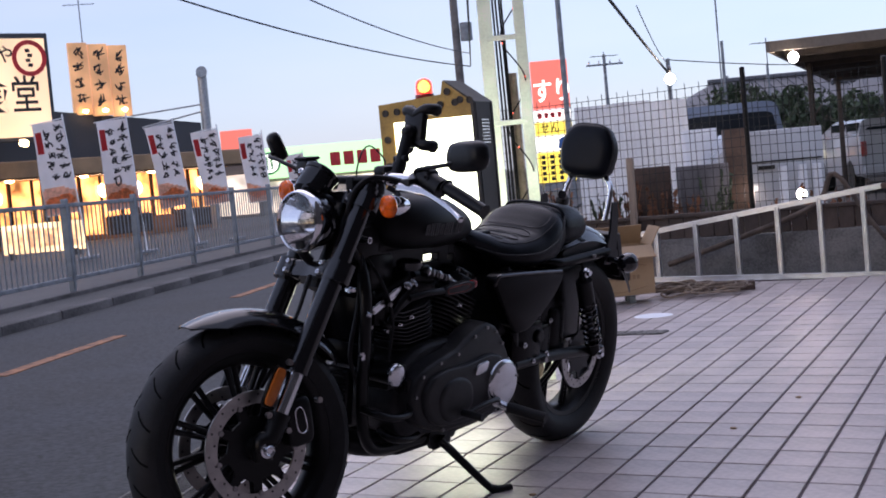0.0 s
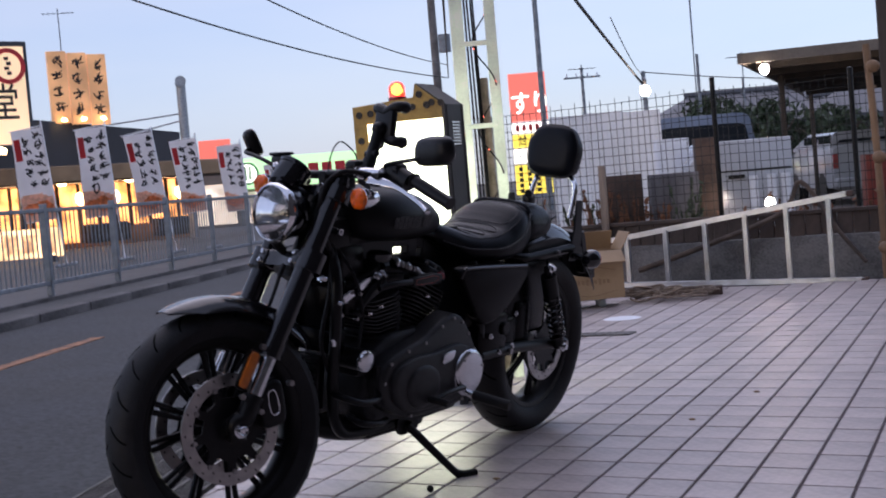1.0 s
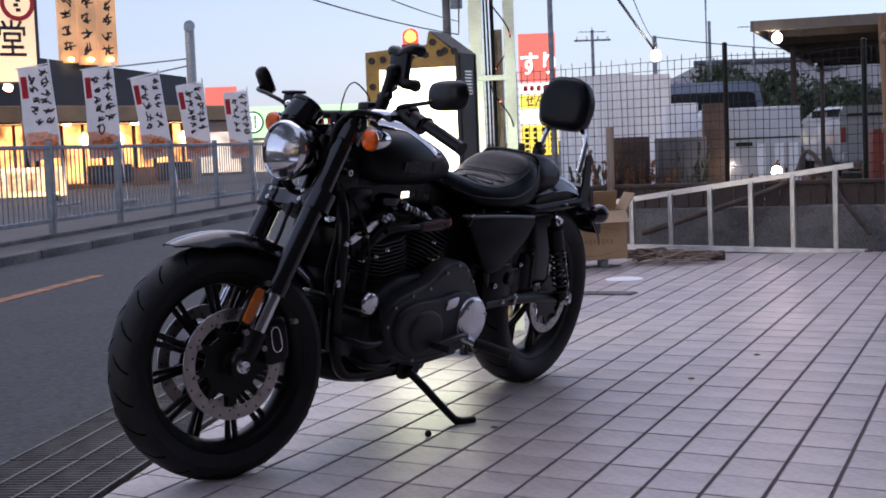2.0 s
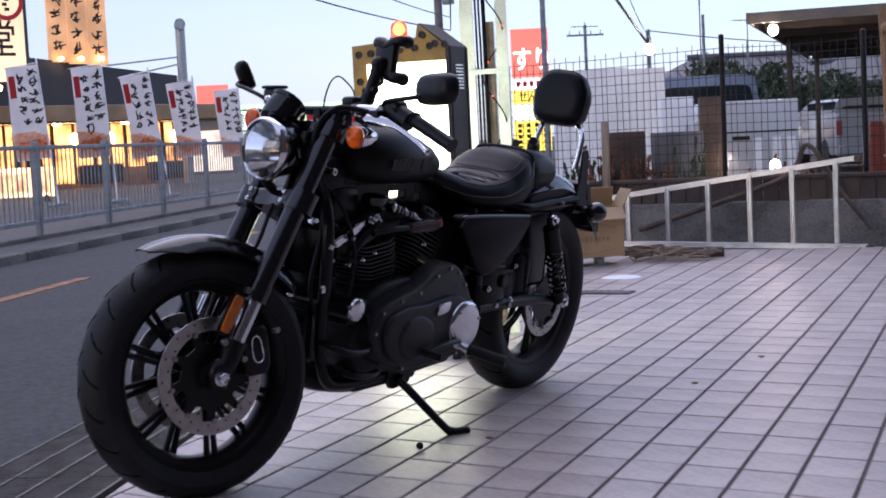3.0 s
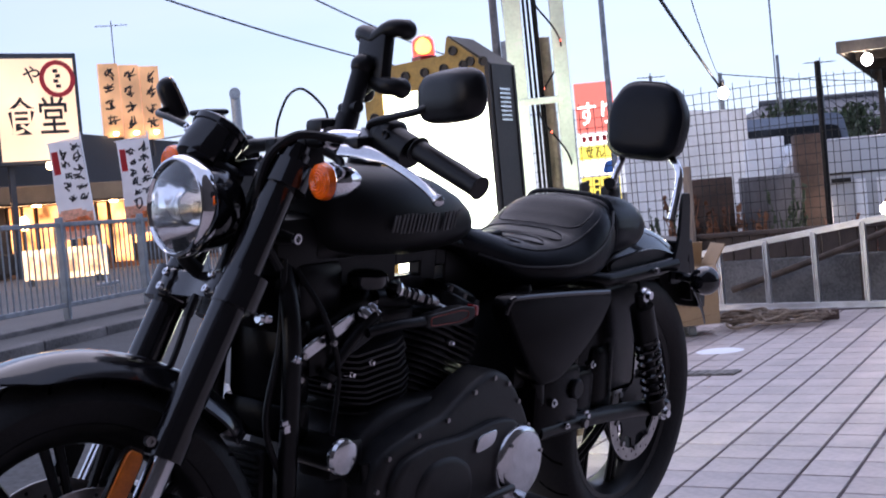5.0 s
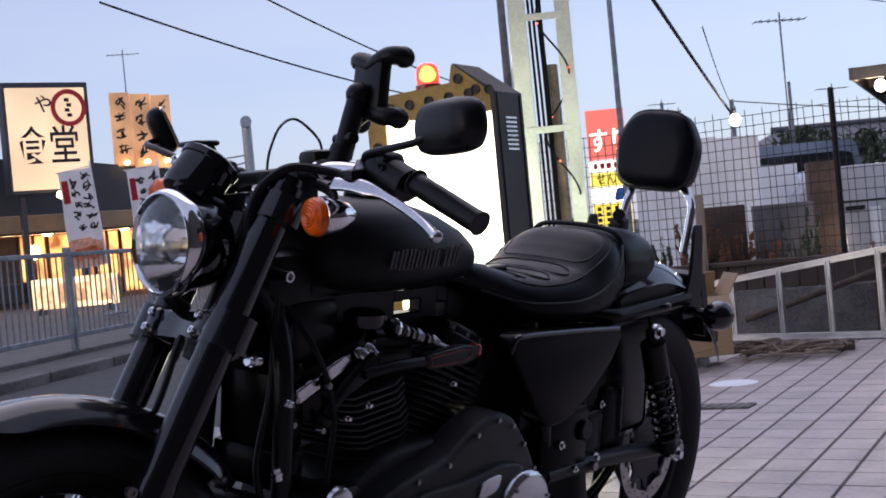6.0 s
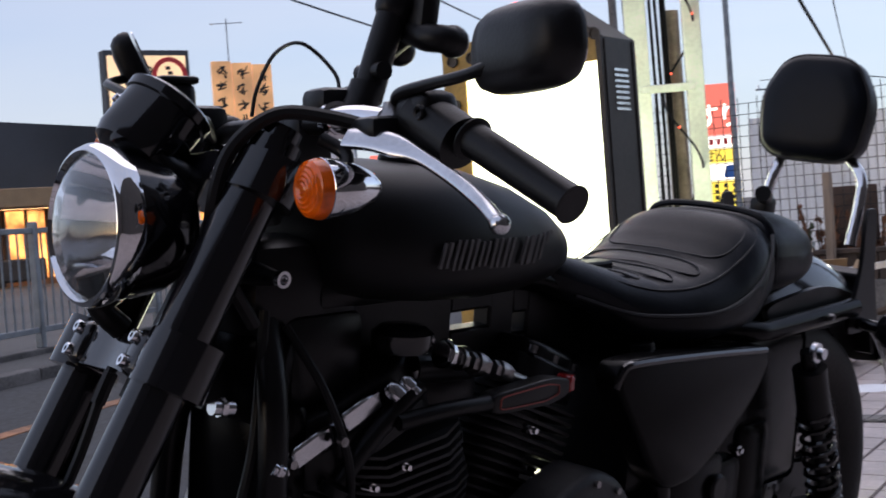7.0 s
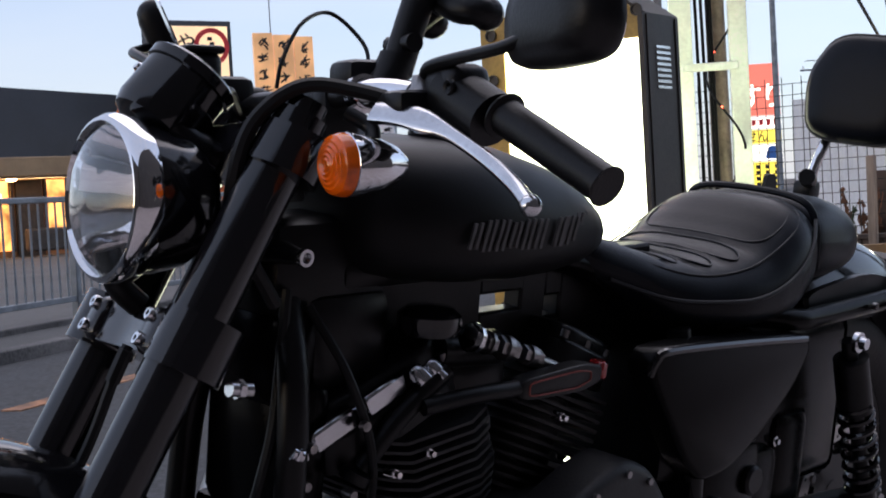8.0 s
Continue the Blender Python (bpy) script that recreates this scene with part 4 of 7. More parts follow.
for x0, x1, z0, z1 in ((0.814, 1.05, 0.69, 0.80), (0.735, 0.818, 0.756, 0.80), (0.735, 0.818, 0.69, 0.734), (0.692, 0.742, 0.69, 0.80), (0.660, 0.696, 0.744, 0.80), (0.660, 0.696, 0.66, 0.718), (0.47, 0.664, 0.66, 0.80)):
    box(bm, ((x0 + x1) / 2, 0.0, (z0 + z1) / 2), (x1 - x0, 0.03, z1 - z0), None, 0.004)
bike("frame_gusset", bm, M_SATIN, "black pressed plate under the tank", bb)


# fuel tank
def tank_ring(x, w, lo, hi, n=28):
    r = []
    for k in range(n):
        a = 2 * math.pi * k / n
        c, s = math.cos(a), math.sin(a)
        y = w * math.copysign(abs(c) ** 0.62, c)
        z = (lo + hi) / 2 + (hi - lo) / 2 * math.copysign(abs(s) ** 0.72, s)
        y *= 1 - 0.16 * max(0, (z - (lo + hi) / 2) / (hi - lo)) * 2
        r.append(Vector((x, y, z)))
    return r


bm = B()
loft(bm, [tank_ring(*q) for q in ((1.075, 0.045, 0.85, 0.91), (1.068, 0.080, 0.825, 0.928), (1.045, 0.106, 0.806, 0.940), (1.00, 0.124, 0.796, 0.950), (0.93, 0.134, 0.788, 0.952), (0.85, 0.130, 0.784, 0.944), (0.77, 0.112, 0.784, 0.924), (0.69, 0.084, 0.790, 0.894), (0.64, 0.058, 0.800, 0.868), (0.615, 0.030, 0.806, 0.842))])
tank = bike("fuel_tank", bm, M_TANK, "satin black fuel tank", None)
bm = B()
lathe(bm, [(0, 0), (0.030, 0), (0.032, 0.006), (0.030, 0.016), (0.024, 0.020), (0, 0.021)], Matrix.Translation((0.90, 0, 0.946)), 30)
bike("filler_cap", bm, M_SATIN, "black filler cap", tank)
# badge: slanted grey strokes on the flank
for k in range(13):
    if k == 6:
        continue
    x = 0.965 - 0.0215 * k
    y = 0.1335 - 2.6 * max(0, 0.87 - x) ** 2 * 0.9 - 0.4 * max(0, x - 0.94) ** 2
    for dx in (-0.005, 0.005):
        bm = B()
        box(bm, (0, 0, 0), (0.0052, 0.003, 0.036 if k % 3 else 0.030), Matrix.Translation((x + dx, y + 0.0005, 0.857 - 0.03 * (0.965 - x))) @ Matrix.Rotation(radians(-17), 4, "Y"), 0.0006)
        bike("badge_stroke", bm, M_BADGE, "dull grey slanted badge stroke", tank)


# seat: stepped solo saddle and small pillion
def finer(rows, n):
    """More cross-sections between the given ones, on smooth curves."""
    out = []
    for k in range(len(rows) - 1):
        p0, p1, p2, p3 = rows[max(k - 1, 0)], rows[k], rows[k + 1], rows[min(k + 2, len(rows) - 1)]
        for j in range(n):
            t = j / n
            out.append(tuple(0.5 * (2 * b + (c - a) * t + (2 * a - 5 * b + 4 * c - d) * t * t + (3 * b - a - 3 * c + d) * t ** 3) for a, b, c, d in zip(p0, p1, p2, p3)))
    return out + [rows[-1]]


def seat_ring(x, w, lo, hi, n=28, ribs=0.0):
    """One cross-section; ribs: depth of the quilted grooves across the top."""
    groove = sum(math.exp(-((x - g) / 0.0075) ** 2) for g in (0.349, 0.407, 0.461, 0.514))
    r = []
    for k in range(n):
        a = 2 * math.pi * k / n
        c, s = math.cos(a), math.sin(a)
        y = w * math.copysign(abs(c) ** 0.55, c)
        z = (lo + hi) / 2 + (hi - lo) / 2 * math.copysign(abs(s) ** 0.6, s)
        if s > 0:
            z -= 0.02 * (abs(y) / max(w, 1e-4)) ** 3
            z -= ribs * groove * max(0.0, 1 - (abs(y) / (0.74 * w)) ** 4)
        r.append(Vector((x, y, z)))
    return r


bm = B()
SADDLE = ((0.665, 0.030, 0.790, 0.826), (0.64, 0.052, 0.765, 0.826), (0.58, 0.078, 0.735, 0.812), (0.52, 0.104, 0.692, 0.796), (0.46, 0.126, 0.684, 0.788), (0.40, 0.142, 0.682, 0.792), (0.34, 0.148, 0.682, 0.808), (0.30, 0.148, 0.682, 0.832), (0.265, 0.145, 0.686, 0.853), (0.235, 0.138, 0.705, 0.861), (0.20, 0.124, 0.712, 0.858), (0.182, 0.10, 0.73, 0.845))
loft(bm, [seat_ring(*q, 64, 0.0055) for q in finer(SADDLE, 7)])
seat = bike("seat", bm, M_LEATHER, "black stitched vinyl saddle", None)
bm = B()
loft(bm, [seat_ring(*q, 40) for q in finer(((0.20, 0.085, 0.745, 0.848), (0.19, 0.112, 0.735, 0.860), (0.15, 0.118, 0.728, 0.864), (0.06, 0.108, 0.735, 0.854), (0.015, 0.092, 0.750, 0.840), (-0.004, 0.062, 0.765, 0.824)), 4)])
bike("pillion_pad", bm, M_LEATHER, "small black pillion pad", seat)
bm = B()
tube(bm, [(0.19, 0.118, 0.76), (0.195, 0.114, 0.825), (0.20, 0.088, 0.860), (0.20, 0.0, 0.868), (0.20, -0.088, 0.860), (0.195, -0.114, 0.825), (0.19, -0.118, 0.76)], 0.0055, 8, 5)
bike("seat_strap", bm, M_LEATHER, "black strap across the seat", seat)


def on_seat(x, y):
    """The height of the saddle's top at (x, y)."""
    pts = ((0.64, 0.052, 0.826), (0.58, 0.078, 0.812), (0.52, 0.104, 0.796), (0.46, 0.126, 0.788), (0.40, 0.142, 0.792), (0.34, 0.148, 0.808), (0.30, 0.148, 0.832), (0.265, 0.145, 0.853), (0.235, 0.138, 0.861), (0.20, 0.124, 0.858))
    for a, b in zip(pts, pts[1:]):
        if b[0] <= x <= a[0]:
            t = (a[0] - x) / (a[0] - b[0])
            w, hi = a[1] + (b[1] - a[1]) * t, a[2] + (b[2] - a[2]) * t
            lo = 0.71
            c = min(1, abs(y) / w) ** (1 / 0.55)
            s = math.sqrt(max(0, 1 - c * c))
            return (lo + hi) / 2 + (hi - lo) / 2 * s ** 0.6 - 0.02 * min(1, abs(y) / w) ** 3
    return pts[-1][2]


for s in (1, -1):
    for q in ([(0.338, 0.0), (0.338, 0.060), (0.332, 0.088), (0.312, 0.104), (0.275, 0.106), (0.250, 0.092), (0.243, 0.055), (0.241, 0.0)],
              [(0.360, 0.0), (0.360, 0.050), (0.366, 0.088), (0.384, 0.100), (0.398, 0.080), (0.396, 0.0)],
              [(0.416, 0.0), (0.416, 0.045), (0.422, 0.080), (0.438, 0.091), (0.452, 0.070), (0.450, 0.0)],
              [(0.470, 0.0), (0.471, 0.035), (0.478, 0.062), (0.496, 0.072), (0.508, 0.050), (0.507, 0.0)],
              [(0.595, 0.048), (0.53, 0.080), (0.46, 0.104), (0.38, 0.120), (0.30, 0.124), (0.250, 0.115), (0.224, 0.085), (0.217, 0.0)]):
        bm = B()
        tube(bm, [(x, s * y, on_seat(x, y) - 0.0012) for x, y in q], 0.0015, 6, 5)
        bike("stitched_seam", bm, M_SEAM, "", seat)
    bm = B()
    tube(bm, [(0.62, s * 0.060, 0.768), (0.54, s * 0.099, 0.742), (0.46, s * 0.127, 0.735), (0.38, s * 0.146, 0.738), (0.30, s * 0.148, 0.762), (0.24, s * 0.137, 0.80), (0.205, s * 0.118, 0.835)], 0.0032, 6, 6)
    bike("seat_piping", bm, M_SEAM, "", seat)

# rear fender, tail light, plate holder
bm = B()
rings = []
for k in range(15):
    a = radians(62 + (150 - 62) * k / 14)
    row = []
    for sg, dr in ((1, 0.0), (-1, -0.005)):
        rng_j = range(13) if sg > 0 else range(12, -1, -1)
        for j in rng_j:
            b = -1 + 2 * j / 12
            rr = 0.452 + dr - 0.075 * abs(b) ** 3.0
            row.append(AXLE_R + Vector((rr * math.cos(a), 0.098 * b, rr * math.sin(a))))
    rings.append(row)
loft(bm, rings)
rf = bike("rear_fender", bm, M_GLOSS, "gloss black chopped rear fender", None)
for s in (1, -1):
    bm = B()
    plate(bm, rounded([(0.18, 0.675), (0.22, 0.725), (0.02, 0.745), (-0.16, 0.700), (-0.17, 0.665), (-0.02, 0.668)], 0.3), -0.006, 0.006, Matrix.Translation((0, s * 0.118, 0)) @ Matrix(((1, 0, 0, 0), (0, 0, -1, 0), (0, 1, 0, 0), (0, 0, 0, 1))), 0.003)
    bike("fender_strut", bm, M_SATIN, "black fender strut", rf)
bm = B()
box(bm, (-0.27, 0, 0.66), (0.03, 0.16, 0.16), Matrix.Translation((-0.27, 0, 0.66)) @ Matrix.Rotation(radians(20), 4, "Y") @ Matrix.Translation((0.27, 0, -0.66)), 0.004)
box(bm, (-0.22, 0, 0.70), (0.12, 0.06, 0.05), None, 0.01)
tl = bike("plate_holder", bm, M_SATIN, "black tail bracket with plain plate", None)
bm = B()
plate(bm, rounded([(-0.17, 0.668), (-0.29, 0.655), (-0.415, 0.608), (-0.425, 0.545), (-0.28, 0.566), (-0.17, 0.61)], 0.15), -0.010, 0.010, Matrix.Translation((0, 0.035, 0)) @ Matrix(((1, 0, 0, 0), (0, 0, -1, 0), (0, 1, 0, 0), (0, 0, 0, 1))), 0.003)
bike("side_bracket", bm, M_SATIN, "black sheet metal tail bracket", tl)
bm = B()
ball(bm, (-0.29, 0, 0.700), (0.025, 0.045, 0.024), None, 18, 12)
bike("tail_light", bm, M_REDLENS, "dark red tail lamp", tl)
for s in (1, -1):
    bm = B()
    sc = Vector((-0.085, s * 0.205, 0.668))
    sm = Matrix.Translation(sc) @ Matrix(((0, 0, -1, 0), (0, 1, 0, 0), (1, 0, 0, 0), (0, 0, 0, 1)))
    lathe(bm, [(0, -0.045), (0.016, -0.042), (0.027, -0.028), (0.033, -0.008), (0.0335, 0.006), (0, 0.006)], sm, 30)
    tube(bm, [sc + Vector((0.01, 0, 0)), sc + Vector((0.012, -s * 0.07, 0.005))], 0.011, 10, 1)
    si = bike("turn_signal", bm, M_GLOSS, "gloss black rear turn signal", None)
    bm = B()
    lathe(bm, [(0.033, 0.006), (0.032, 0.014), (0.022, 0.022), (0, 0.025)], sm, 30)
    bike("amber_lens", bm, M_REDLENS, "smoked red-amber lens", si)

# backrest on its bar
bm = B()
pad = Matrix.Translation((-0.135, 0, 1.02)) @ Matrix.Rotation(radians(-9), 4, "Y") @ Matrix(((0, 0, 1, 0), (1, 0, 0, 0), (0, 1, 0, 0), (0, 0, 0, 1)))
o = rounded([(-0.088, -0.090), (0.088, -0.090), (0.104, 0.020), (0.062, 0.094), (-0.062, 0.094), (-0.104, 0.020)], 0.36, 6)
loft(bm, [[pad @ Vector((x * f, y * f, z)) for x, y in o] for z, f in ((-0.032, 0.90), (-0.028, 0.97), (-0.018, 1.0), (0.010, 1.0), (0.022, 0.96), (0.030, 0.86), (0.034, 0.6), (0.035, 0.25))])
sb = bike("backrest", bm, M_LEATHER, "black padded passenger backrest", None)
bm = B()
oo = [pad @ Vector((x * 0.995, y * 0.995, 0.013)) for x, y in o]
tube(bm, oo + [oo[0]], 0.003, 6, 1)
bike("backrest_piping", bm, M_SEAM, "", sb)
for s in (1, -1):
    bm = B()
    yb = 0.112 if s > 0 else 0.060
    tube(bm, [(-0.075, s * yb, 0.80), (-0.096, s * yb, 0.87), (-0.112, s * yb * 0.92, 0.915), (-0.14, s * 0.055, 0.95), (-0.15, s * 0.02, 0.97)], 0.0095, 12, 6)
    bike("backrest_bar", bm, M_CHROME, "chrome backrest bar", sb)
    bm = B()
    plate(bm, rounded([(-0.035, 0.655), (-0.10, 0.655), (-0.125, 0.72), (-0.108, 0.865), (-0.072, 0.865), (-0.072, 0.76)], 0.25), -0.004, 0.004, Matrix.Translation((0, s * 0.136, 0)) @ Matrix(((1, 0, 0, 0), (0, 0, -1, 0), (0, 1, 0, 0), (0, 0, 0, 1))), 0.002)
    bike("backrest_bracket", bm, M_SATIN, "black backrest side plate", sb)
bm = B()
tube(bm, [(-0.092, -0.064, 0.852), (-0.066, -0.048, 0.866), (-0.036, -0.036, 0.874)], 0.014, 12, 4)
box(bm, (-0.080, -0.058, 0.848), (0.040, 0.036, 0.034), None, 0.009, 2)
tube(bm, [(-0.074, -0.054, 0.840), (-0.066, -0.054, 0.810), (-0.060, -0.054, 0.775)], 0.0130, 12, 3)
bike("bar_clamp", bm, M_PLASTIC, "black clamp on the backrest bar", sb)

# side cover
bm = B()
sidem = Matrix(((1, 0, 0, 0), (0, 0, -1, 0), (0, 1, 0, 0), (0, 0, 0, 1)))
for s in (1, -1):
    bm = B()
    o = rounded([(0.664, 0.676), (0.640, 0.702), (0.268, 0.680), (0.258, 0.655), (0.296, 0.606), (0.378, 0.545), (0.452, 0.506), (0.520, 0.500), (0.565, 0.538), (0.610, 0.600)], 0.30, 4)
    if s < 0:
        o = [(x, z - 0.075) for x, z in o]
    plate(bm, o, -0.022, 0.016, Matrix.Translation((0, s * 0.150, 0)) @ sidem @ Matrix.Diagonal((1, 1, -s, 1)), 0.010)
    sc = bike("side_cover", bm, M_COVER, "satin black triangular side cover", None)
    bm = B()
    tube(bm, [(x, s * y, z - (0.075 if s < 0 else 0)) for x, y, z in ((0.652, 0.158, 0.664), (0.646, 0.163, 0.685), (0.622, 0.166, 0.694), (0.45, 0.166, 0.685), (0.285, 0.166, 0.673))], 0.0058, 8, 5)
    bike("cover_edge", bm, M_GLOSS, "", sc)
bm = B()
box(bm, (0.42, 0, 0.58), (0.26, 0.24, 0.20), None, 0.03, 2)
bike("oil_tank", bm, M_SATIN, "black oil tank", None)
for n, c, d, lab in (("battery_box", (0.42, 0.09, 0.45), (0.18, 0.11, 0.15), "black battery box"), ("tool_box", (0.31, 0.105, 0.43), (0.12, 0.05, 0.14), "black lower equipment box"),
                     ("inner_fender", (0.215, 0.096, 0.545), (0.36, 0.024, 0.25), "black inner fender panel"), ("chain_guard", (0.20, 0.105, 0.46), (0.10, 0.03, 0.16), "black belt guard")):
    bm = B()
    box(bm, c, d, None, 0.02, 2)
    bike(n, bm, M_COVER, lab, None)
bm = B()
lathe(bm, [(0, 0.010), (0.018, 0.010), (0.022, 0.006), (0.022, 0)], Matrix.Translation((0.36, 0.145, 0.47)) @ YAX, 20)
bike("box_cap", bm, M_SATIN, "", None)
for p, r_ in (((0.455, 0.150, 0.455), 0.009), ((0.30, 0.135, 0.400), 0.011), ((0.245, 0.112, 0.500), 0.008), ((0.395, 0.150, 0.395), 0.007)):
    bm = B()
    lathe(bm, [(0, r_ * 1.2), (r_ * 0.5, r_ * 1.2), (r_ * 0.55, r_ * 0.7), (r_, r_ * 0.6), (r_, -r_), (0, -r_)], Matrix.Translation(p) @ YAX, 14)
    bike("box_bolt", bm, M_POLISH, "bright bolt below the side cover", None)

# engine
bm = B()
plate(bm, rounded([(1.02, 0.27), (1.06, 0.36), (1.02, 0.47), (0.93, 0.52), (0.72, 0.52), (0.60, 0.50), (0.52, 0.42), (0.53, 0.30), (0.62, 0.245), (0.95, 0.245)], 0.3), -0.13, 0.115, sidem @ Matrix.Diagonal((1, 1, -1, 1)), 0.015)
eng = bike("crankcase", bm, M_WRINKLE, "wrinkle black engine crankcase", None)
bm = B()
prim = [(1.015, 0.315), (1.045, 0.395), (1.015, 0.455), (0.93, 0.485), (0.84, 0.500), (0.755, 0.545), (0.690, 0.565), (0.640, 0.545), (0.600, 0.500), (0.560, 0.44), (0.545, 0.375), (0.565, 0.310), (0.615, 0.270), (0.72, 0.262), (0.90, 0.262)]
plate(bm, rounded(prim, 0.35, 3), 0.10, 0.170, sidem @ Matrix.Diagonal((1, 1, -1, 1)), 0.016)
pc = bike("primary_cover", bm, M_WRINKLE, "black primary chain cover", eng)
bm = B()
inner = [(0.99, 0.335), (1.005, 0.395), (0.975, 0.44), (0.90, 0.458), (0.80, 0.455), (0.70, 0.470), (0.63, 0.46), (0.585, 0.40), (0.60, 0.335), (0.65, 0.292), (0.80, 0.285), (0.93, 0.290)]
plate(bm, rounded(inner, 0.35, 3), 0.165, 0.187, sidem @ Matrix.Diagonal((1, 1, -1, 1)), 0.010)
bike("outer_cover", bm, M_WRINKLE, "", pc)
bm = B()
bump_o = [(0.93, 0.32), (0.95, 0.38), (0.91, 0.425), (0.84, 0.43), (0.78, 0.40), (0.77, 0.335), (0.82, 0.30), (0.89, 0.297)]
plate(bm, rounded(bump_o, 0.4, 3), 0.18, 0.195, sidem @ Matrix.Diagonal((1, 1, -1, 1)), 0.012)
bike("cover_boss", bm, M_WRINKLE, "", pc)
ring_m = lambda x, z, y: Matrix.Translation((x, y, z)) @ YAX
bm = B()
lathe(bm, [(0.0, 0.0105), (0.040, 0.010), (0.062, 0.0085), (0.071, 0.005), (0.075, -0.001), (0.075, -0.014)], ring_m(0.628, 0.372, 0.193), 56)
bike("derby_cover", bm, M_POLISH, "round chrome derby cover", pc)
for k in range(3):
    a = radians(165 + 120 * k)
    bm = B()
    cyl(bm, (0.628 + 0.062 * math.cos(a), 0.198, 0.372 + 0.062 * math.sin(a)), (0.628 + 0.062 * math.cos(a), 0.2045, 0.372 + 0.062 * math.sin(a)), 0.0042, seg=10)
    bike("derby_bolt", bm, M_DULL, "", pc)
bm = B()
plate(bm, rounded([(0.775, 0.415), (0.715, 0.425), (0.705, 0.455), (0.765, 0.450)], 0.3), 0.186, 0.193, sidem @ Matrix.Diagonal((1, 1, -1, 1)), 0.002)
bike("inspection_plate", bm, M_POLISH, "small bright inspection plate", pc)
for x, z in prim[1::1]:
    cx, cz = 0.79, 0.39
    q = Vector((x + (cx - x) * 0.06, 0.168, z + (cz - z) * 0.10))
    bm = B()
    cyl(bm, q, q + Vector((0, 0.006, 0)), 0.0048, seg=10)
    bike("cover_screw", bm, M_DULL, "small cover screw", pc)
bm = B()
cyl(bm, (1.095, 0.03, 0.468), (1.100, 0.150, 0.468), 0.030, seg=28)
box(bm, (1.06, 0.09, 0.45), (0.09, 0.08, 0.07), None, 0.015, 2)
hb = bike("horn_body", bm, M_SATIN, "black horn body", eng)
bm = B()
lathe(bm, [(0.0, 0.004), (0.022, 0.003), (0.030, 0.0), (0.033, -0.006), (0.031, -0.014), (0, -0.014)], ring_m(1.100, 0.468, 0.158), 36)
bike("horn_cover", bm, M_POLISH, "small round chrome cover", hb)

for name, sx in (("front_cylinder", 1), ("rear_cylinder", -1)):
    base = Vector((0.828 + sx * 0.055, 0, 0.455))
    ax = Vector((sx * math.sin(radians(22.5)), 0, math.cos(radians(22.5))))
    lat = Vector((ax.z, 0, -ax.x))
    cm = Matrix.Translation(base) @ Matrix((lat, (0, 1, 0), ax)).transposed().to_4x4()
    bm = B()
    lathe(bm, [(0.0, 0.0), (0.062, 0.0), (0.062, 0.24), (0, 0.24)], cm, 32)
    cy = bike(name, bm, M_WRINKLE, "black finned engine cylinder", eng)
    for k in range(13 if sx > 0 else 15):
        bm = B()
        h = 0.012 + 0.0128 * k
        g = (0.078 + 0.020 * min(1, k / 6) if sx > 0 else 0.076 + 0.014 * min(1, k / 6)) + (0.004 if k > 9 else 0)
        o = rounded([(-g, -g * 0.92), (g, -g * 0.92), (g, g * 0.92), (-g, g * 0.92)], 0.26, 3)
        plate(bm, o, h, h + 0.0042)
        if sx > 0:
            for v in bm.verts:
                v.co.z += 0.62 * max(0.0, v.co.x) * min(1, k / 4)
        bm.transform(cm)
        bike("cooling_fin", bm, M_WRINKLE, "", cy)
    bm = B()
    o = rounded([(-0.070, -0.085), (0.150 if sx > 0 else 0.062, -0.085), (0.150 if sx > 0 else 0.062, 0.085), (-0.070, 0.085)], 0.3, 4)
    plate(bm, o, 0.205, 0.250, cm, 0.006)
    plate(bm, [(x * 0.86, y * 0.9) for x, y in o], 0.25, 0.283 if sx > 0 else 0.270, cm, 0.009)
    rk = bike("rocker_box", bm, M_SATIN, "black rocker box", cy)
    for yy in (0.086, -0.086):
        for xx in (-0.045, 0.0, 0.05):
            bm = B()
            cyl(bm, cm @ Vector((xx, yy * 0.86, 0.25)), cm @ Vector((xx, yy * 0.86, 0.260)), 0.006, seg=10)
            bike("rocker_bolt", bm, M_DULL, "small engine bolt", rk)
    for lx, h in (((0.025, 0.172), (0.078, 0.178)) if sx > 0 else ((0.030, 0.155),)):
        bm = B()
        cyl(bm, cm @ Vector((lx, 0.084, h)), cm @ Vector((lx, 0.097, h)), 0.0062, 0.0050, 18)
        cyl(bm, cm @ Vector((lx, 0.094, h)), cm @ Vector((lx, 0.104, h)), 0.0038, seg=6)
        bike("fin_bolt", bm, M_CHROME, "bright engine bolt", rk)
    if sx > 0:
        for x0, x1 in ((0.026, 0.086), (0.093, 0.162), (0.170, 0.182), (0.187, 0.200)):
            bm = B()
            box(bm, ((x0 + x1) / 2, 0.086, 0.266), (x1 - x0, 0.008, 0.025), cm, 0.003)
            bike("rocker_trim", bm, M_POLISH, "polished rocker box edge", rk)
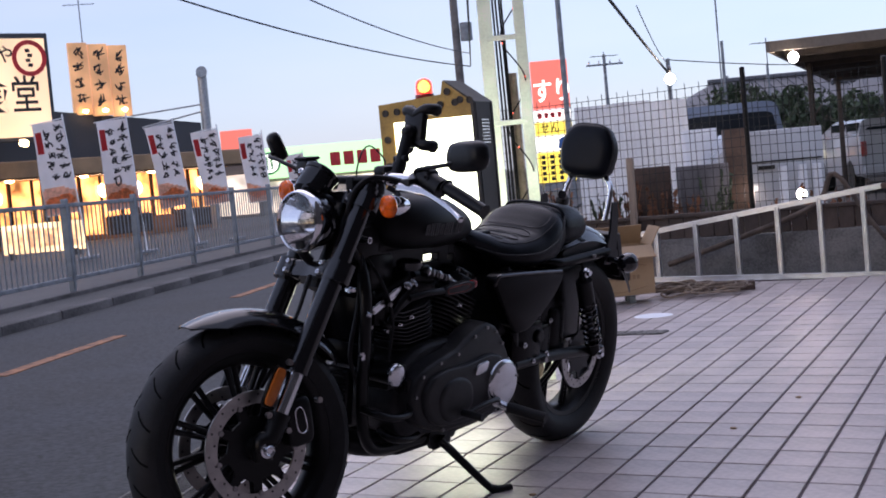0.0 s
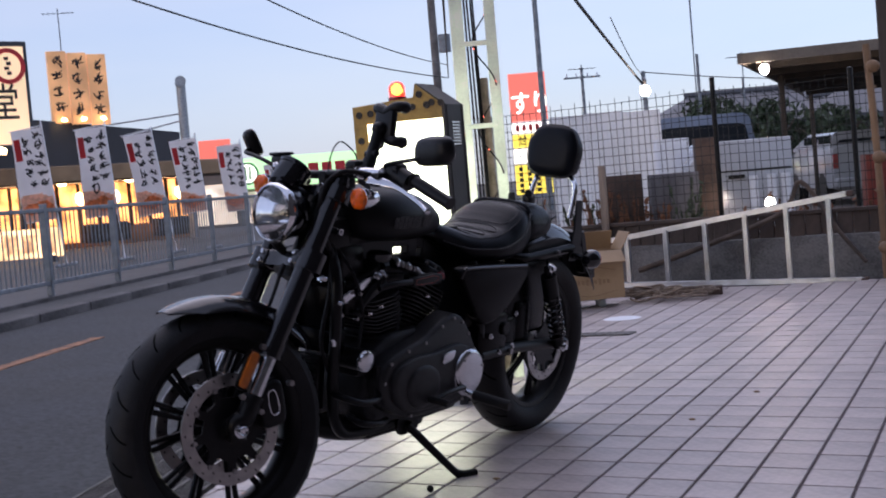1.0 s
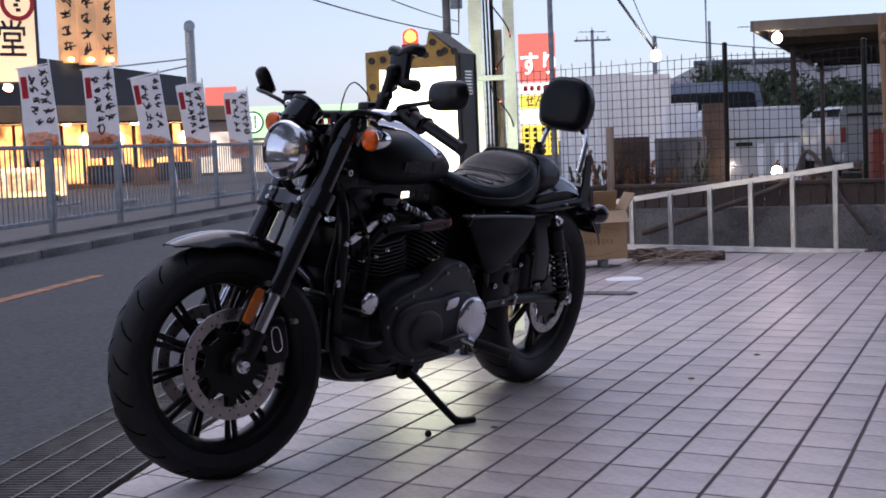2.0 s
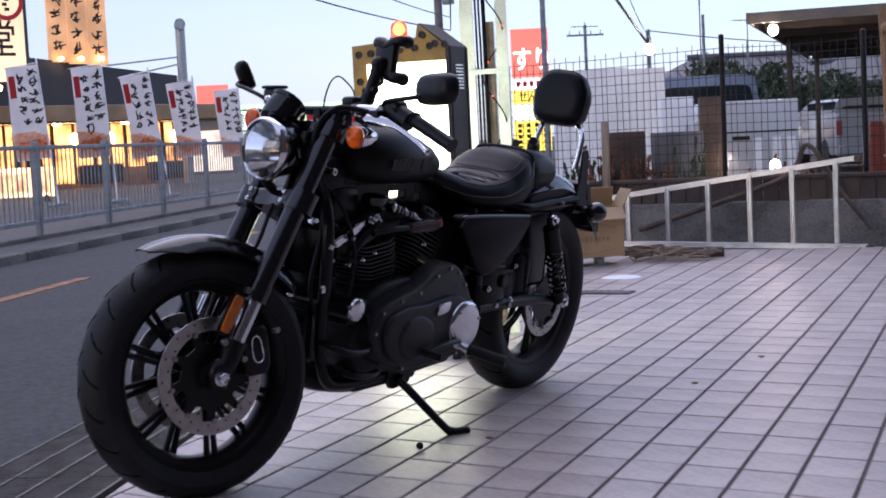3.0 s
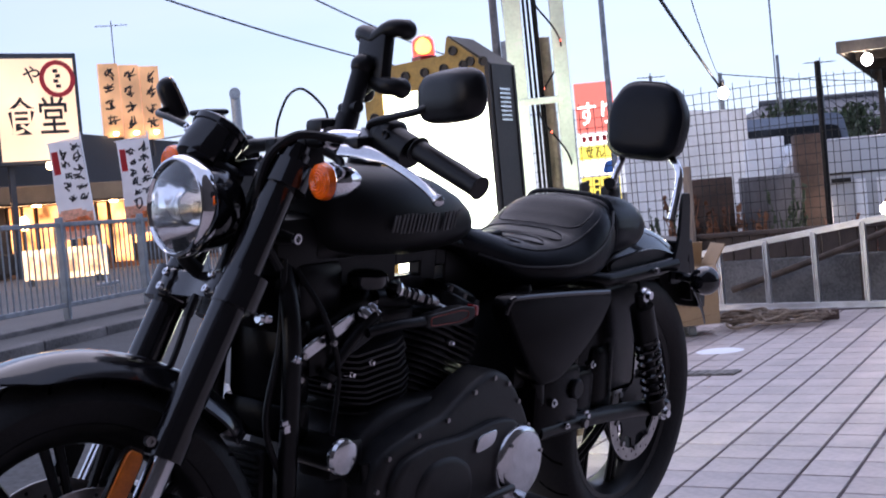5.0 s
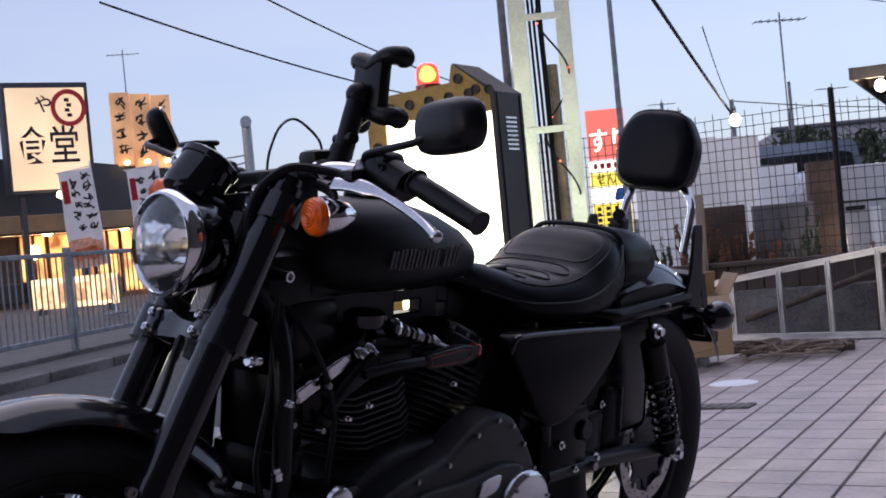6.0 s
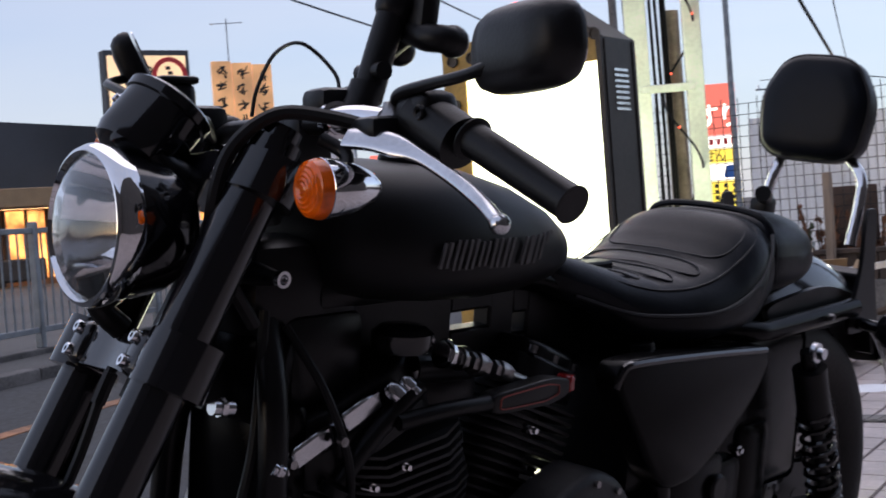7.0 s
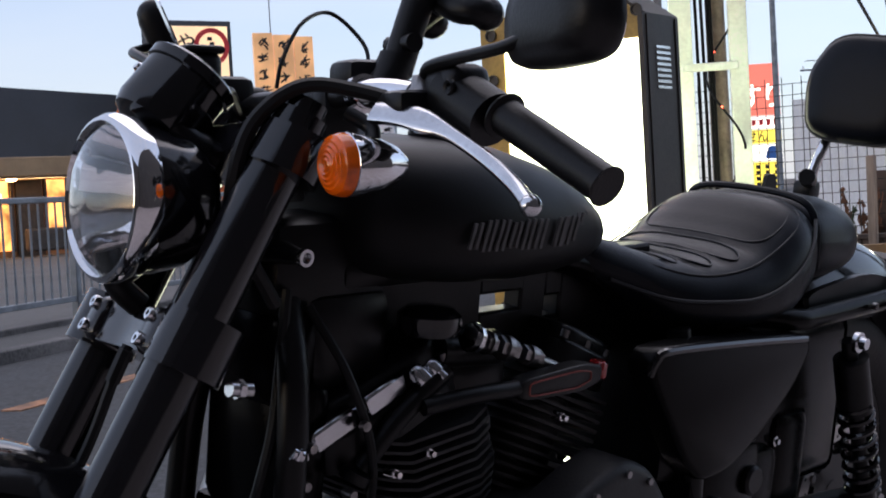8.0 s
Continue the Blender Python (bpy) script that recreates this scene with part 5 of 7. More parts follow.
# intake, horn bracket and small bright bits between the cylinders
bm = B()
box(bm, (0.865, 0.02, 0.680), (0.10, 0.10, 0.07), None, 0.02, 2)
cyl(bm, (0.94, 0.06, 0.712), (0.84, 0.06, 0.704), 0.022, seg=24)
it = bike("intake", bm, M_SATIN, "black intake manifold", eng)
bm = B()
lathe(bm, [(0, 0.0), (0.032, 0.0), (0.036, 0.008), (0.036, 0.022), (0.026, 0.030), (0, 0.032)], Matrix.Translation((0.966, 0.075, 0.738)), 28)
bike("sensor_cap", bm, M_GLOSS, "round black cap", it)
SHIFT = Vector((0.042, 0, -0.017))
for a_, b_, r_ in (((0.885, 0.10, 0.752), (0.870, 0.10, 0.747), 0.0152), ((0.860, 0.10, 0.743), (0.845, 0.10, 0.738), 0.012), ((0.835, 0.10, 0.735), (0.808, 0.103, 0.726), 0.013), ((0.795, 0.103, 0.722), (0.765, 0.105, 0.712), 0.011)):
    bm = B()
    a_, b_ = Vector(a_) + SHIFT, Vector(b_) + SHIFT
    cyl(bm, a_, b_, r_, seg=6)
    cyl(bm, a_.lerp(b_, 0.3), a_.lerp(b_, 0.62), r_ * 1.18, seg=16)
    bike("fuel_fitting", bm, M_CHROME if r_ > 0.0150 else M_DULL, "bright fuel fitting", it)
for a_, b_ in (((0.760, 0.10, 0.708), (0.715, 0.103, 0.690)), ((0.93, 0.10, 0.765), (0.905, 0.10, 0.772))):
    bm = B()
    cyl(bm, Vector(a_) + SHIFT, Vector(b_) + SHIFT, 0.0075, seg=12)
    bike("small_fitting", bm, M_DULL, "small bright fitting", it)
for c_, r_ in (((1.000, 0.098, 0.700), 0.011), ((0.984, 0.102, 0.708), 0.0085), ((0.972, 0.104, 0.698), 0.006)):
    bm = B()
    lathe(bm, [(0.0, r_), (r_ * 0.7, r_ * 0.8), (r_, r_ * 0.2), (r_, -r_), (0.0, -r_)], Matrix.Translation(c_) @ Matrix.Rotation(radians(40), 4, "X") @ Matrix.Rotation(radians(25), 4, "Y"), 16)
    bike("hose_union", bm, M_POLISH, "polished hose union", it)
bm = B()
tube(bm, [(1.00, 0.108, 0.664), (0.94, 0.122, 0.672), (0.87, 0.128, 0.672)], 0.010, 10, 4)
plate(bm, rounded([(0.872, 0.658), (0.872, 0.684), (0.760, 0.690), (0.724, 0.683), (0.724, 0.664), (0.760, 0.655)], 0.2, 3), 0.117, 0.139, sidem @ Matrix.Diagonal((1, 1, -1, 1)), 0.004)
wl = bike("coil_cover", bm, M_PLASTIC, "black spark coil cover", it)
bm = B()
rim = [(x, 0.1395, z) for x, z in rounded([(0.860, 0.663), (0.860, 0.679), (0.772, 0.683), (0.748, 0.679), (0.748, 0.668), (0.772, 0.662)], 0.2, 3)]
tube(bm, rim + [rim[0]], 0.0011, 5, 1)
bike("coil_label", bm, M_DULLRED, "thin raised outline on the cover", wl)
bm = B()
box(bm, (0.721, 0.128, 0.676), (0.012, 0.024, 0.022), None, 0.003)
bike("connector", bm, M_REDLENS, "dull red connector", wl)
bm = B()
tube(bm, [(1.065, 0.085, 0.60), (1.02, 0.095, 0.655), (0.96, 0.10, 0.70)], 0.012, 10, 3)
tube(bm, [(1.08, 0.09, 0.59), (1.075, 0.092, 0.60)], 0.017, 12, 1)
bike("push_rod_cover", bm, M_SATIN, "black engine bracket", eng)

# oil cooler and lower front guard
bm = B()
box(bm, (1.185, 0, 0.40), (0.035, 0.13, 0.16), None, 0.006)
oc = bike("oil_cooler", bm, M_SATIN, "black finned oil cooler", None)
for k in range(12):
    bm = B()
    box(bm, (1.206, 0, 0.335 + 0.012 * k), (0.012, 0.12, 0.004))
    bike("cooler_fin", bm, M_SATIN, "", oc)
bm = B()
tube(bm, [(1.175, 0.10, 0.375), (1.175, 0.15, 0.37), (1.13, 0.17, 0.355), (1.06, 0.165, 0.350), (1.03, 0.15, 0.36), (1.03, 0.14, 0.44)], 0.010, 10, 5)
tube(bm, [(1.10, 0.10, 0.30), (1.10, 0.15, 0.285), (1.03, 0.16, 0.275), (0.97, 0.14, 0.27)], 0.010, 10, 5)
bike("guard_loop", bm, M_SATIN, "black tube loop by the engine", None)
bm = B()
box(bm, (1.125, 0.0, 0.62), (0.05, 0.150, 0.15), None, 0.012, 2)
box(bm, (1.13, 0.0, 0.515), (0.05, 0.165, 0.07), None, 0.010, 2)
bike("regulator", bm, M_COVER, "black electrical box on the frame", None)
bm = B()
box(bm, (1.135, 0.0, 0.722), (0.06, 0.110, 0.10), None, 0.012, 2)
bike("wiring_cover", bm, M_COVER, "black wiring cover below the steering head", None)
for p in ((1.145, 0.085, 0.64), (1.15, 0.085, 0.60), (1.10, 0.10, 0.585)):
    bm = B()
    cyl(bm, p, Vector(p) + Vector((0.0, 0.016, 0.0)), 0.005, seg=12)
    bike("hose_clip", bm, M_DULL, "small bright clip", None)

for a_, b_ in (((1.246, 0.088, 0.716), (1.222, 0.090, 0.712)), ((1.170, 0.094, 0.640), (1.158, 0.096, 0.634)), ((1.184, 0.094, 0.535), (1.178, 0.096, 0.515))):
    bm = B()
    cyl(bm, a_, b_, 0.008, seg=12)
    cyl(bm, Vector(a_).lerp(Vector(b_), 0.35), Vector(a_).lerp(Vector(b_), 0.6), 0.0105, seg=6)
    bike("hose_fitting", bm, M_POLISH, "bright hose fitting by the frame neck", None)

# belly of the engine, exhaust on the far side
bm = B()
tube(bm, [(1.15, -0.05, 0.27), (1.10, 0.03, 0.25), (1.00, 0.06, 0.235), (0.90, 0.05, 0.232)], 0.036, 14, 4)
box(bm, (0.86, 0.02, 0.225), (0.30, 0.16, 0.05), None, 0.02, 2)
bike("engine_base", bm, M_SATIN, "black lower engine and frame base", None)
bm = B()
tube(bm, [(0.98, -0.10, 0.66), (1.03, -0.12, 0.60), (1.08, -0.14, 0.45), (1.06, -0.15, 0.30), (0.90, -0.165, 0.235), (0.60, -0.17, 0.235)], 0.023, 16, 6)
ex = bike("exhaust_pipe", bm, M_SATIN, "black exhaust header", None)
bm = B()
tube(bm, [(0.62, -0.175, 0.235), (0.50, -0.18, 0.238), (0.0, -0.195, 0.27), (-0.18, -0.20, 0.282)], 0.043, 18, 4)
bike("muffler", bm, M_SATIN, "black slash-cut muffler", ex)
bm = B()
tube(bm, [(1.060, -0.14, 0.53), (1.085, -0.145, 0.45), (1.085, -0.15, 0.35)], 0.027, 16, 5)
bike("heat_shield", bm, M_DULL, "bright exhaust heat shield", ex)

# foot controls and side stand
bm = B()
tube(bm, [(0.655, 0.16, 0.325), (0.645, 0.20, 0.312), (0.642, 0.225, 0.306)], 0.012, 12, 3)
fp = bike("foot_peg_mount", bm, M_POLISH, "bright foot peg bracket", None)
bm = B()
tube(bm, [(0.643, 0.225, 0.306), (0.640, 0.235, 0.305), (0.622, 0.345, 0.292)], lambda t: 0.0165 if t > 0.05 else 0.010, 16, 2)
cyl(bm, (0.628, 0.335, 0.290), (0.626, 0.337, 0.262), 0.004, seg=8)
bike("foot_peg", bm, M_RUBBER, "black rubber foot peg", fp)
bm = B()
tube(bm, [(0.66, 0.20, 0.330), (0.75, 0.215, 0.335), (0.84, 0.215, 0.322)], 0.008, 10, 3)
cyl(bm, (0.84, 0.20, 0.322), (0.835, 0.265, 0.318), 0.012, seg=14)
bike("gear_lever", bm, M_SATIN, "black gear shift lever", None)
bm = B()
tube(bm, [(0.83, 0.09, 0.225), (0.81, 0.12, 0.205), (0.768, 0.168, 0.146), (0.715, 0.226, 0.074), (0.695, 0.242, 0.058)], lambda t: 0.0135 - 0.003 * t, 12, 5)
tube(bm, [(0.715, 0.220, 0.076), (0.695, 0.242, 0.066), (0.658, 0.264, 0.072)], lambda t: 0.010 + 0.004 * math.sin(3 * t), 10, 3)
st = bike("side_stand", bm, M_SATIN, "black side stand propped on the tiles", None)
bm = B()
plate(bm, rounded([(0.86, 0.19), (0.88, 0.25), (0.78, 0.26), (0.76, 0.20)], 0.3), -0.006, 0.006, Matrix.Translation((0, 0.105, 0)) @ sidem, 0.002)
cyl(bm, (0.82, 0.09, 0.222), (0.82, 0.13, 0.222), 0.013, seg=14)
bike("stand_bracket", bm, M_SATIN, "", st)
bm = B()
tube(bm, [(0.84, 0.13, 0.23), (0.80, 0.14, 0.19), (0.765, 0.165, 0.15)], 0.006, 8, 3)
bike("stand_spring", bm, M_SATIN, "", st)


# ---- the lit arrow sign with its beacon ----
SW, SD = 0.43, 0.18
sgm = facing(-2.062, 0.90, 0, 0.0, -1.0)
sign = thing("arrow_sign", sgm, "yellow arrow-topped roadside sign box with a glowing white face", "sign")
OUT = [(0, 0.06), (SW, 0.06), (SW, 1.250), (0.298, 1.348), (0.288, 1.292), (0, 1.276)]
bm = B()
plate(bm, OUT, -SD, -0.012)
part("cabinet", bm, M_SIGNSIDE, sign, "dark brown sheet metal cabinet")
bm = B()
band = [[(0, 0.06), (0.062, 0.06), (0.062, 1.200), (0, 1.276)], [(0, 1.276), (0.062, 1.200), (SW - 0.012, 1.196), (SW - 0.012, 1.248), (0.299, 1.344), (0.288, 1.292)]]
for o in band:
    plate(bm, o, -0.014, 0.0)
part("border", bm, M_YELLOW, sign, "weathered yellow border")
bm = B()
box(bm, (SW - 0.006, 0.655, -0.004), (0.012, 1.19, 0.02))
part("edge_trim", bm, M_SIGNSIDE, sign, "dark metal edge trim")
bm = B()
plate(bm, [(0.062, 0.10), (SW - 0.014, 0.10), (SW - 0.014, 1.195), (0.062, 1.199)], -0.012, -0.006)
part("lit_face", bm, G_SIGN, sign, "glowing white acrylic face")
# second lit face, out of sight, added to brighten the mast behind the sign
bm = B()
plate(bm, [(0.03, 0.10), (SW - 0.03, 0.10), (SW - 0.03, 1.19), (0.03, 1.19)], -SD - 0.004, -SD + 0.002)
part("back_face", bm, G_SIGN, sign, "unseen glowing back face added to light the mast")
for x, y in [(0.031, 0.16 + 0.108 * k) for k in range(11)] + [(0.085 + 0.066 * k, 1.242 + 0.003 * k) for k in range(6)] + [(0.318, 1.300), (0.372, 1.262)]:
    bm = B()
    lathe(bm, [(0.0, 0.002), (0.010, 0.002), (0.011, 0.006), (0.0145, 0.006), (0.0145, 0.0), (0.0, 0.0)], Matrix.Translation((x, y, 0.0005)), 18)
    part("bulb_socket", bm, M_SIGNSIDE, sign, "empty bulb socket")
for k in range(8):
    bm = B()
    box(bm, (SW + 0.001, 1.085 + 0.013 * k, -0.09), (0.004, 0.006, 0.072))
    part("vent_slot", bm, M_POLISH, sign, "bright vent slot")
for k in range(2):
    bm = B()
    box(bm, (SW + 0.001, 0.655, -0.016 - 0.15 * k), (0.005, 1.18, 0.012))
    part("side_flange", bm, M_SIGNSIDE, sign)
for x in (0.05, SW - 0.05):
    for z in (-0.05, -SD + 0.05):
        bm = B()
        cyl(bm, (x, 0.0, z), (x, 0.07, z), 0.018, seg=12)
        part("castor", bm, M_RUBBER, sign)
beacon = thing("warning_beacon", sgm @ pose(0.176, 1.279, -0.08, -90) @ Matrix.Scale(0.82, 4), "red warning beacon on top of the sign", "beacon")
bm = B()
lathe(bm, [(0, 0), (0.045, 0), (0.047, 0.008), (0.047, 0.030), (0.043, 0.034), (0, 0.034)], Matrix(), 30)
part("base", bm, M_REDLENS, beacon, "red plastic base")
bm = B()
lathe(bm, [(0.041, 0.034), (0.041, 0.075), (0.037, 0.092), (0.026, 0.105), (0.010, 0.111), (0, 0.112)], Matrix(), 30)
part("dome", bm, M_REDGLASS, beacon, "glowing red dome")
bm = B()
ball(bm, (0, 0, 0.066), (0.020, 0.020, 0.026), None, 16, 10)
part("lamp", bm, G_BEACON, beacon, "hot lamp inside the dome")

# ---- pale steel sign mast with cables, light string and a wooden pole ----
mast = thing("steel_mast", facing(-1.895, 1.60, 0, 0.44, -0.90) @ Matrix.Diagonal((0.88, 0.865, 0.9, 1)), "pale green steel lattice mast with cables beside the sign", "mast")
for x, w in ((0.034, 0.068), (0.209, 0.054)):
    bm = B()
    box(bm, (x, 2.4, 0), (w, 4.8, 0.012), None, 0.002)
    box(bm, (x - w / 2 + 0.006, 2.4, -0.035), (0.012, 4.8, 0.06), None, 0.002)
    part("leg", bm, M_PALE, mast, "pale painted angle-steel leg")
for y in (0.42, 0.86, 1.36, 1.80, 2.3, 2.8, 3.3, 3.8, 4.3):
    bm = B()
    box(bm, (0.12, y, 0.008), (0.17, 0.026, 0.012), None, 0.003)
    part("brace", bm, M_PALE, mast, "pale cross brace")
for k, x in enumerate((0.085, 0.10, 0.118, 0.13)):
    bm = B()
    tube(bm, [(x, 0.0, -0.03), (x + 0.004 * math.sin(k), 1.2, -0.03), (x - 0.006, 2.4, -0.03), (x + 0.003, 4.7, -0.03)], 0.0055, 6, 4)
    part("cable", bm, M_CABLE, mast, "black cable running up the mast")
bm = B()
cyl(bm, (0.150, 0, -0.10), (0.146, 1.62, -0.10), 0.034, 0.030, 16)
part("timber_pole", bm, M_WOODPOLE, mast, "weathered brown timber pole")
bm = B()
pts = []
for k in range(46):
    a = k * 0.8
    pts.append((0.16 + 0.055 * math.cos(a), 0.15 + 0.06 * k, 0.0 + 0.05 * math.sin(a)))
tube(bm, pts, 0.004, 5, 2)
ls = part("light_string", bm, M_CABLE, mast, "dark wire of a wound light string")
for k in range(0, 46, 3):
    bm = B()
    ball(bm, Vector(pts[k]) + Vector((0.0, 0.0, 0.012)), (0.0035, 0.0035, 0.0045), None, 8, 6)
    part("led_bulb", bm, G_LED, ls, "tiny red light")

# ---- ladder, box, rope and bits by the low wall ----
lad = thing("stepladder", pose(-2.74, 5.92, 0.075, 0, 0, 1), "folded aluminium stepladder lying on its side against the low wall", "ladder")
bm = B()
for dz, dy, h in ((0, 0.040, 0.030), (0.015, 0.058, 0.009), (-0.015, 0.058, 0.009)):
    box(bm, (1.0, 0, -0.022 + dz), (1.86, dy, h), Matrix.Rotation(radians(1.6), 4, "Y"), 0.002)
part("rail", bm, M_ALU, lad, "aluminium side rail")
bm = B()
top0, top1 = Vector((-0.06, 0.02, 0.30)), Vector((1.84, 0.02, 0.545))
d = top1 - top0
tm = Matrix.Translation((top0 + top1) / 2) @ Matrix.Rotation(-math.atan2(d.z, d.x), 4, "Y")
for dz, dy, h in ((0, 0.040, 0.030), (0.015, 0.058, 0.009), (-0.015, 0.058, 0.009)):
    box(bm, (0, 0, dz), (d.length, dy, h), tm, 0.002)
part("rail", bm, M_ALU, lad, "aluminium side rail")
for k in range(6):
    x = 0.21 + 0.302 * k
    h0, h = -0.022 - 0.028 * x, 0.30 + 0.245 * (x + 0.06) / 1.9
    bm = B()
    box(bm, (x - 0.012, 0.005, (h + h0) / 2), (0.014, 0.045, h - h0), None, 0.003)
    for dx in (-0.012, 0.012):
        box(bm, (x - 0.012 + dx, 0.003, (h + h0) / 2), (0.007, 0.052, h - h0), None, 0.001)
    part("rung", bm, M_ALU, lad, "flat aluminium rung")
for p in ((1.93, 0, -0.075), (1.86, 0.02, 0.545)):
    bm = B()
    box(bm, p, (0.05, 0.06, 0.04), None, 0.006)
    part("rubber_foot", bm, M_RUST, lad, "dull brown ladder foot")

cb = thing("cardboard_box", pose(-2.50, 4.82, 0.062, 0, 0, 30) @ Matrix.Scale(1.20, 4), "open brown cardboard box with printed sides", "box")
w, dp, h = 0.38, 0.29, 0.27
for c, s in (((0, -dp / 2, h / 2), (w, 0.006, h)), ((0, dp / 2, h / 2), (w, 0.006, h)), ((-w / 2, 0, h / 2), (0.006, dp, h)), ((w / 2, 0, h / 2), (0.006, dp, h))):
    bm = B()
    box(bm, c, s)
    part("side", bm, M_CARD, cb)
bm = B()
box(bm, (0, 0, 0.003), (w, dp, 0.006))
part("base", bm, M_CARD, cb)
for s, rot in ((-1, 120), (1, -28)):
    bm = B()
    box(bm, (0, 0, 0.06), (w, 0.005, 0.12), Matrix.Translation((0, s * dp / 2, h)) @ Matrix.Rotation(radians(s * -rot), 4, "X"))
    part("flap", bm, M_CARD, cb, "open cardboard flap")
bm = B()
box(bm, (0, 0, 0.055), (0.005, dp, 0.11), Matrix.Translation((w / 2, 0, h)) @ Matrix.Rotation(radians(30), 4, "Y"))
part("flap", bm, M_CARD, cb, "open cardboard flap")
bm = B()
for k in range(9):
    box(bm, (-0.09 + 0.024 * k, -dp / 2 - 0.0045, 0.10), (0.016, 0.002, 0.024 if k % 3 else 0.034))
tube(bm, [(-0.15, -dp / 2 - 0.004, 0.045), (0, -dp / 2 - 0.004, 0.02), (0.15, -dp / 2 - 0.004, 0.045)], 0.003, 4, 6)
tube(bm, [(-0.15, -dp / 2 - 0.004, 0.16), (0, -dp / 2 - 0.004, 0.185), (0.15, -dp / 2 - 0.004, 0.16)], 0.003, 4, 6)
part("print", bm, M_CARD_IN, cb, "dark printed bars and arcs")
stand = thing("plastic_stand", pose(-2.50, 4.82, 0.0, 0, 0, 30) @ Matrix.Diagonal((0.7, 0.7, 0.62, 1)), "low grey-blue plastic stand under the box", "stand")
for x, y in ((0.13, -0.1), (-0.13, -0.1), (0.13, 0.1), (-0.13, 0.1)):
    bm = B()
    box(bm, (x, y, 0.04), (0.06, 0.06, 0.08), None, 0.006)
    part("leg", bm, M_GREY, stand)
bm = B()
box(bm, (0, 0, 0.09), (0.36, 0.26, 0.018), None, 0.005)
part("top", bm, M_GREY, stand)
rope = thing("rope_pile", pose(-2.06, 5.05, 0.0), "tangled heap of old brown rope on the tiles", "rope")
rng = random.Random(8)
for k in range(14):
    bm = B()
    cx, cy, r = rng.uniform(-0.20, 0.26), rng.uniform(-0.12, 0.14), rng.uniform(0.05, 0.12)
    tube(bm, [(cx + r * 1.6 * math.cos(a) + rng.uniform(-0.03, 0.03), cy + r * math.sin(a) + rng.uniform(-0.03, 0.03), 0.010 + 0.05 * rng.random() + 0.003 * k) for a in (0.9 * j for j in range(11))], 0.0075, 6, 3)
    part("coil", bm, M_ROPE, rope)
for p, s, m, n, lab in (((-1.80, 5.35, 0.03), (0.22, 0.12, 0.06), M_RUST, "brick", "dark brown brick lying by the rope"),):
    bm = B()
    box(bm, (0, 0, 0), s, None, 0.008, 2)
    tagged(part(n, bm, m, None, "", pose(*p, 0, 0, 15)), lab, n.replace("_", " "))
bm = B()
lathe(bm, [(0, 0.006), (0.10, 0.005), (0.12, 0.0), (0, 0)], pose(-1.99, 4.02, 0.0), 32)
tagged(part("paper_plate", bm, M_WHITEP), "flat white round cover on the tiles", "cover")
bm = B()
box(bm, (-1.86, 3.20, 0.004), (0.40, 0.13, 0.008), None, 0.002)
dr = tagged(part("drain_cover", bm, M_GRATE), "dark steel drain cover set in the tiles", "drain cover")
for k in range(9):
    bm = B()
    box(bm, (-2.035 + 0.0437 * k, 3.20, 0.009), (0.024, 0.11, 0.003))
    part("slot_bar", bm, M_GRATE, dr)
bm = B()
ball(bm, (-1.09, -0.60, 0.011), (0.011, 0.010, 0.011), None, 12, 8)
tagged(part("pebble", bm, M_SATIN), "small dark round pebble on the tiles", "pebble")
for x, y in ((-0.60, 0.56), (-0.95, -0.42), (-0.5, 1.15)):
    bm = B()
    ball(bm, (x, y, 0.003), (0.013, 0.007, 0.004), None, 8, 5)
    tagged(part("leaf_scrap", bm, M_CARD), "small dry leaf scrap on the tiles", "leaf")

# bamboo pole, timber stake, dark post
bm = B()
tube(bm, [(-0.67, 6.02, 0.0), (-0.675, 6.0, 0.9), (-0.70, 5.99, 1.66)], 0.026, 12, 4)
for z in (0.25, 0.62, 0.98, 1.35):
    cyl(bm, (-0.68, 6.0, z), (-0.68, 6.0, z + 0.016), 0.031, seg=12)
for z in (0.22, 0.86, 1.5):
    ball(bm, (-0.66, 5.97, z), (0.05, 0.04, 0.045), None, 10, 8)
tagged(part("bamboo_pole", bm, M_BAMBOO), "brown bamboo pole tied upright by the wall", "pole")
bm = B()
box(bm, (-0.40, 5.5, 1.6), (0.26, 0.26, 3.2), None, 0.01)
tagged(part("timber_post", bm, M_DARKWOOD), "thick dark brown timber post", "post")
bm = B()
box(bm, (-2.86, 6.37, 0.47), (0.05, 0.05, 0.94), Matrix.Rotation(radians(0.6), 4, "Y"), 0.006)
tagged(part("stake", bm, M_WOODPOLE), "weathered timber stake by the low wall", "stake")
bm = B()
tube(bm, [(-2.6, 6.36, 0.12), (-2.0, 6.30, 0.30), (-1.45, 6.36, 0.50), (-1.30, 6.40, 0.72), (-1.05, 6.36, 0.35), (-0.85, 6.3, 0.10)], lambda t: 0.022 - 0.006 * t, 8, 6)
tagged(part("dead_branch", bm, M_BARK), "bent dead branch leaning on the low wall", "branch")

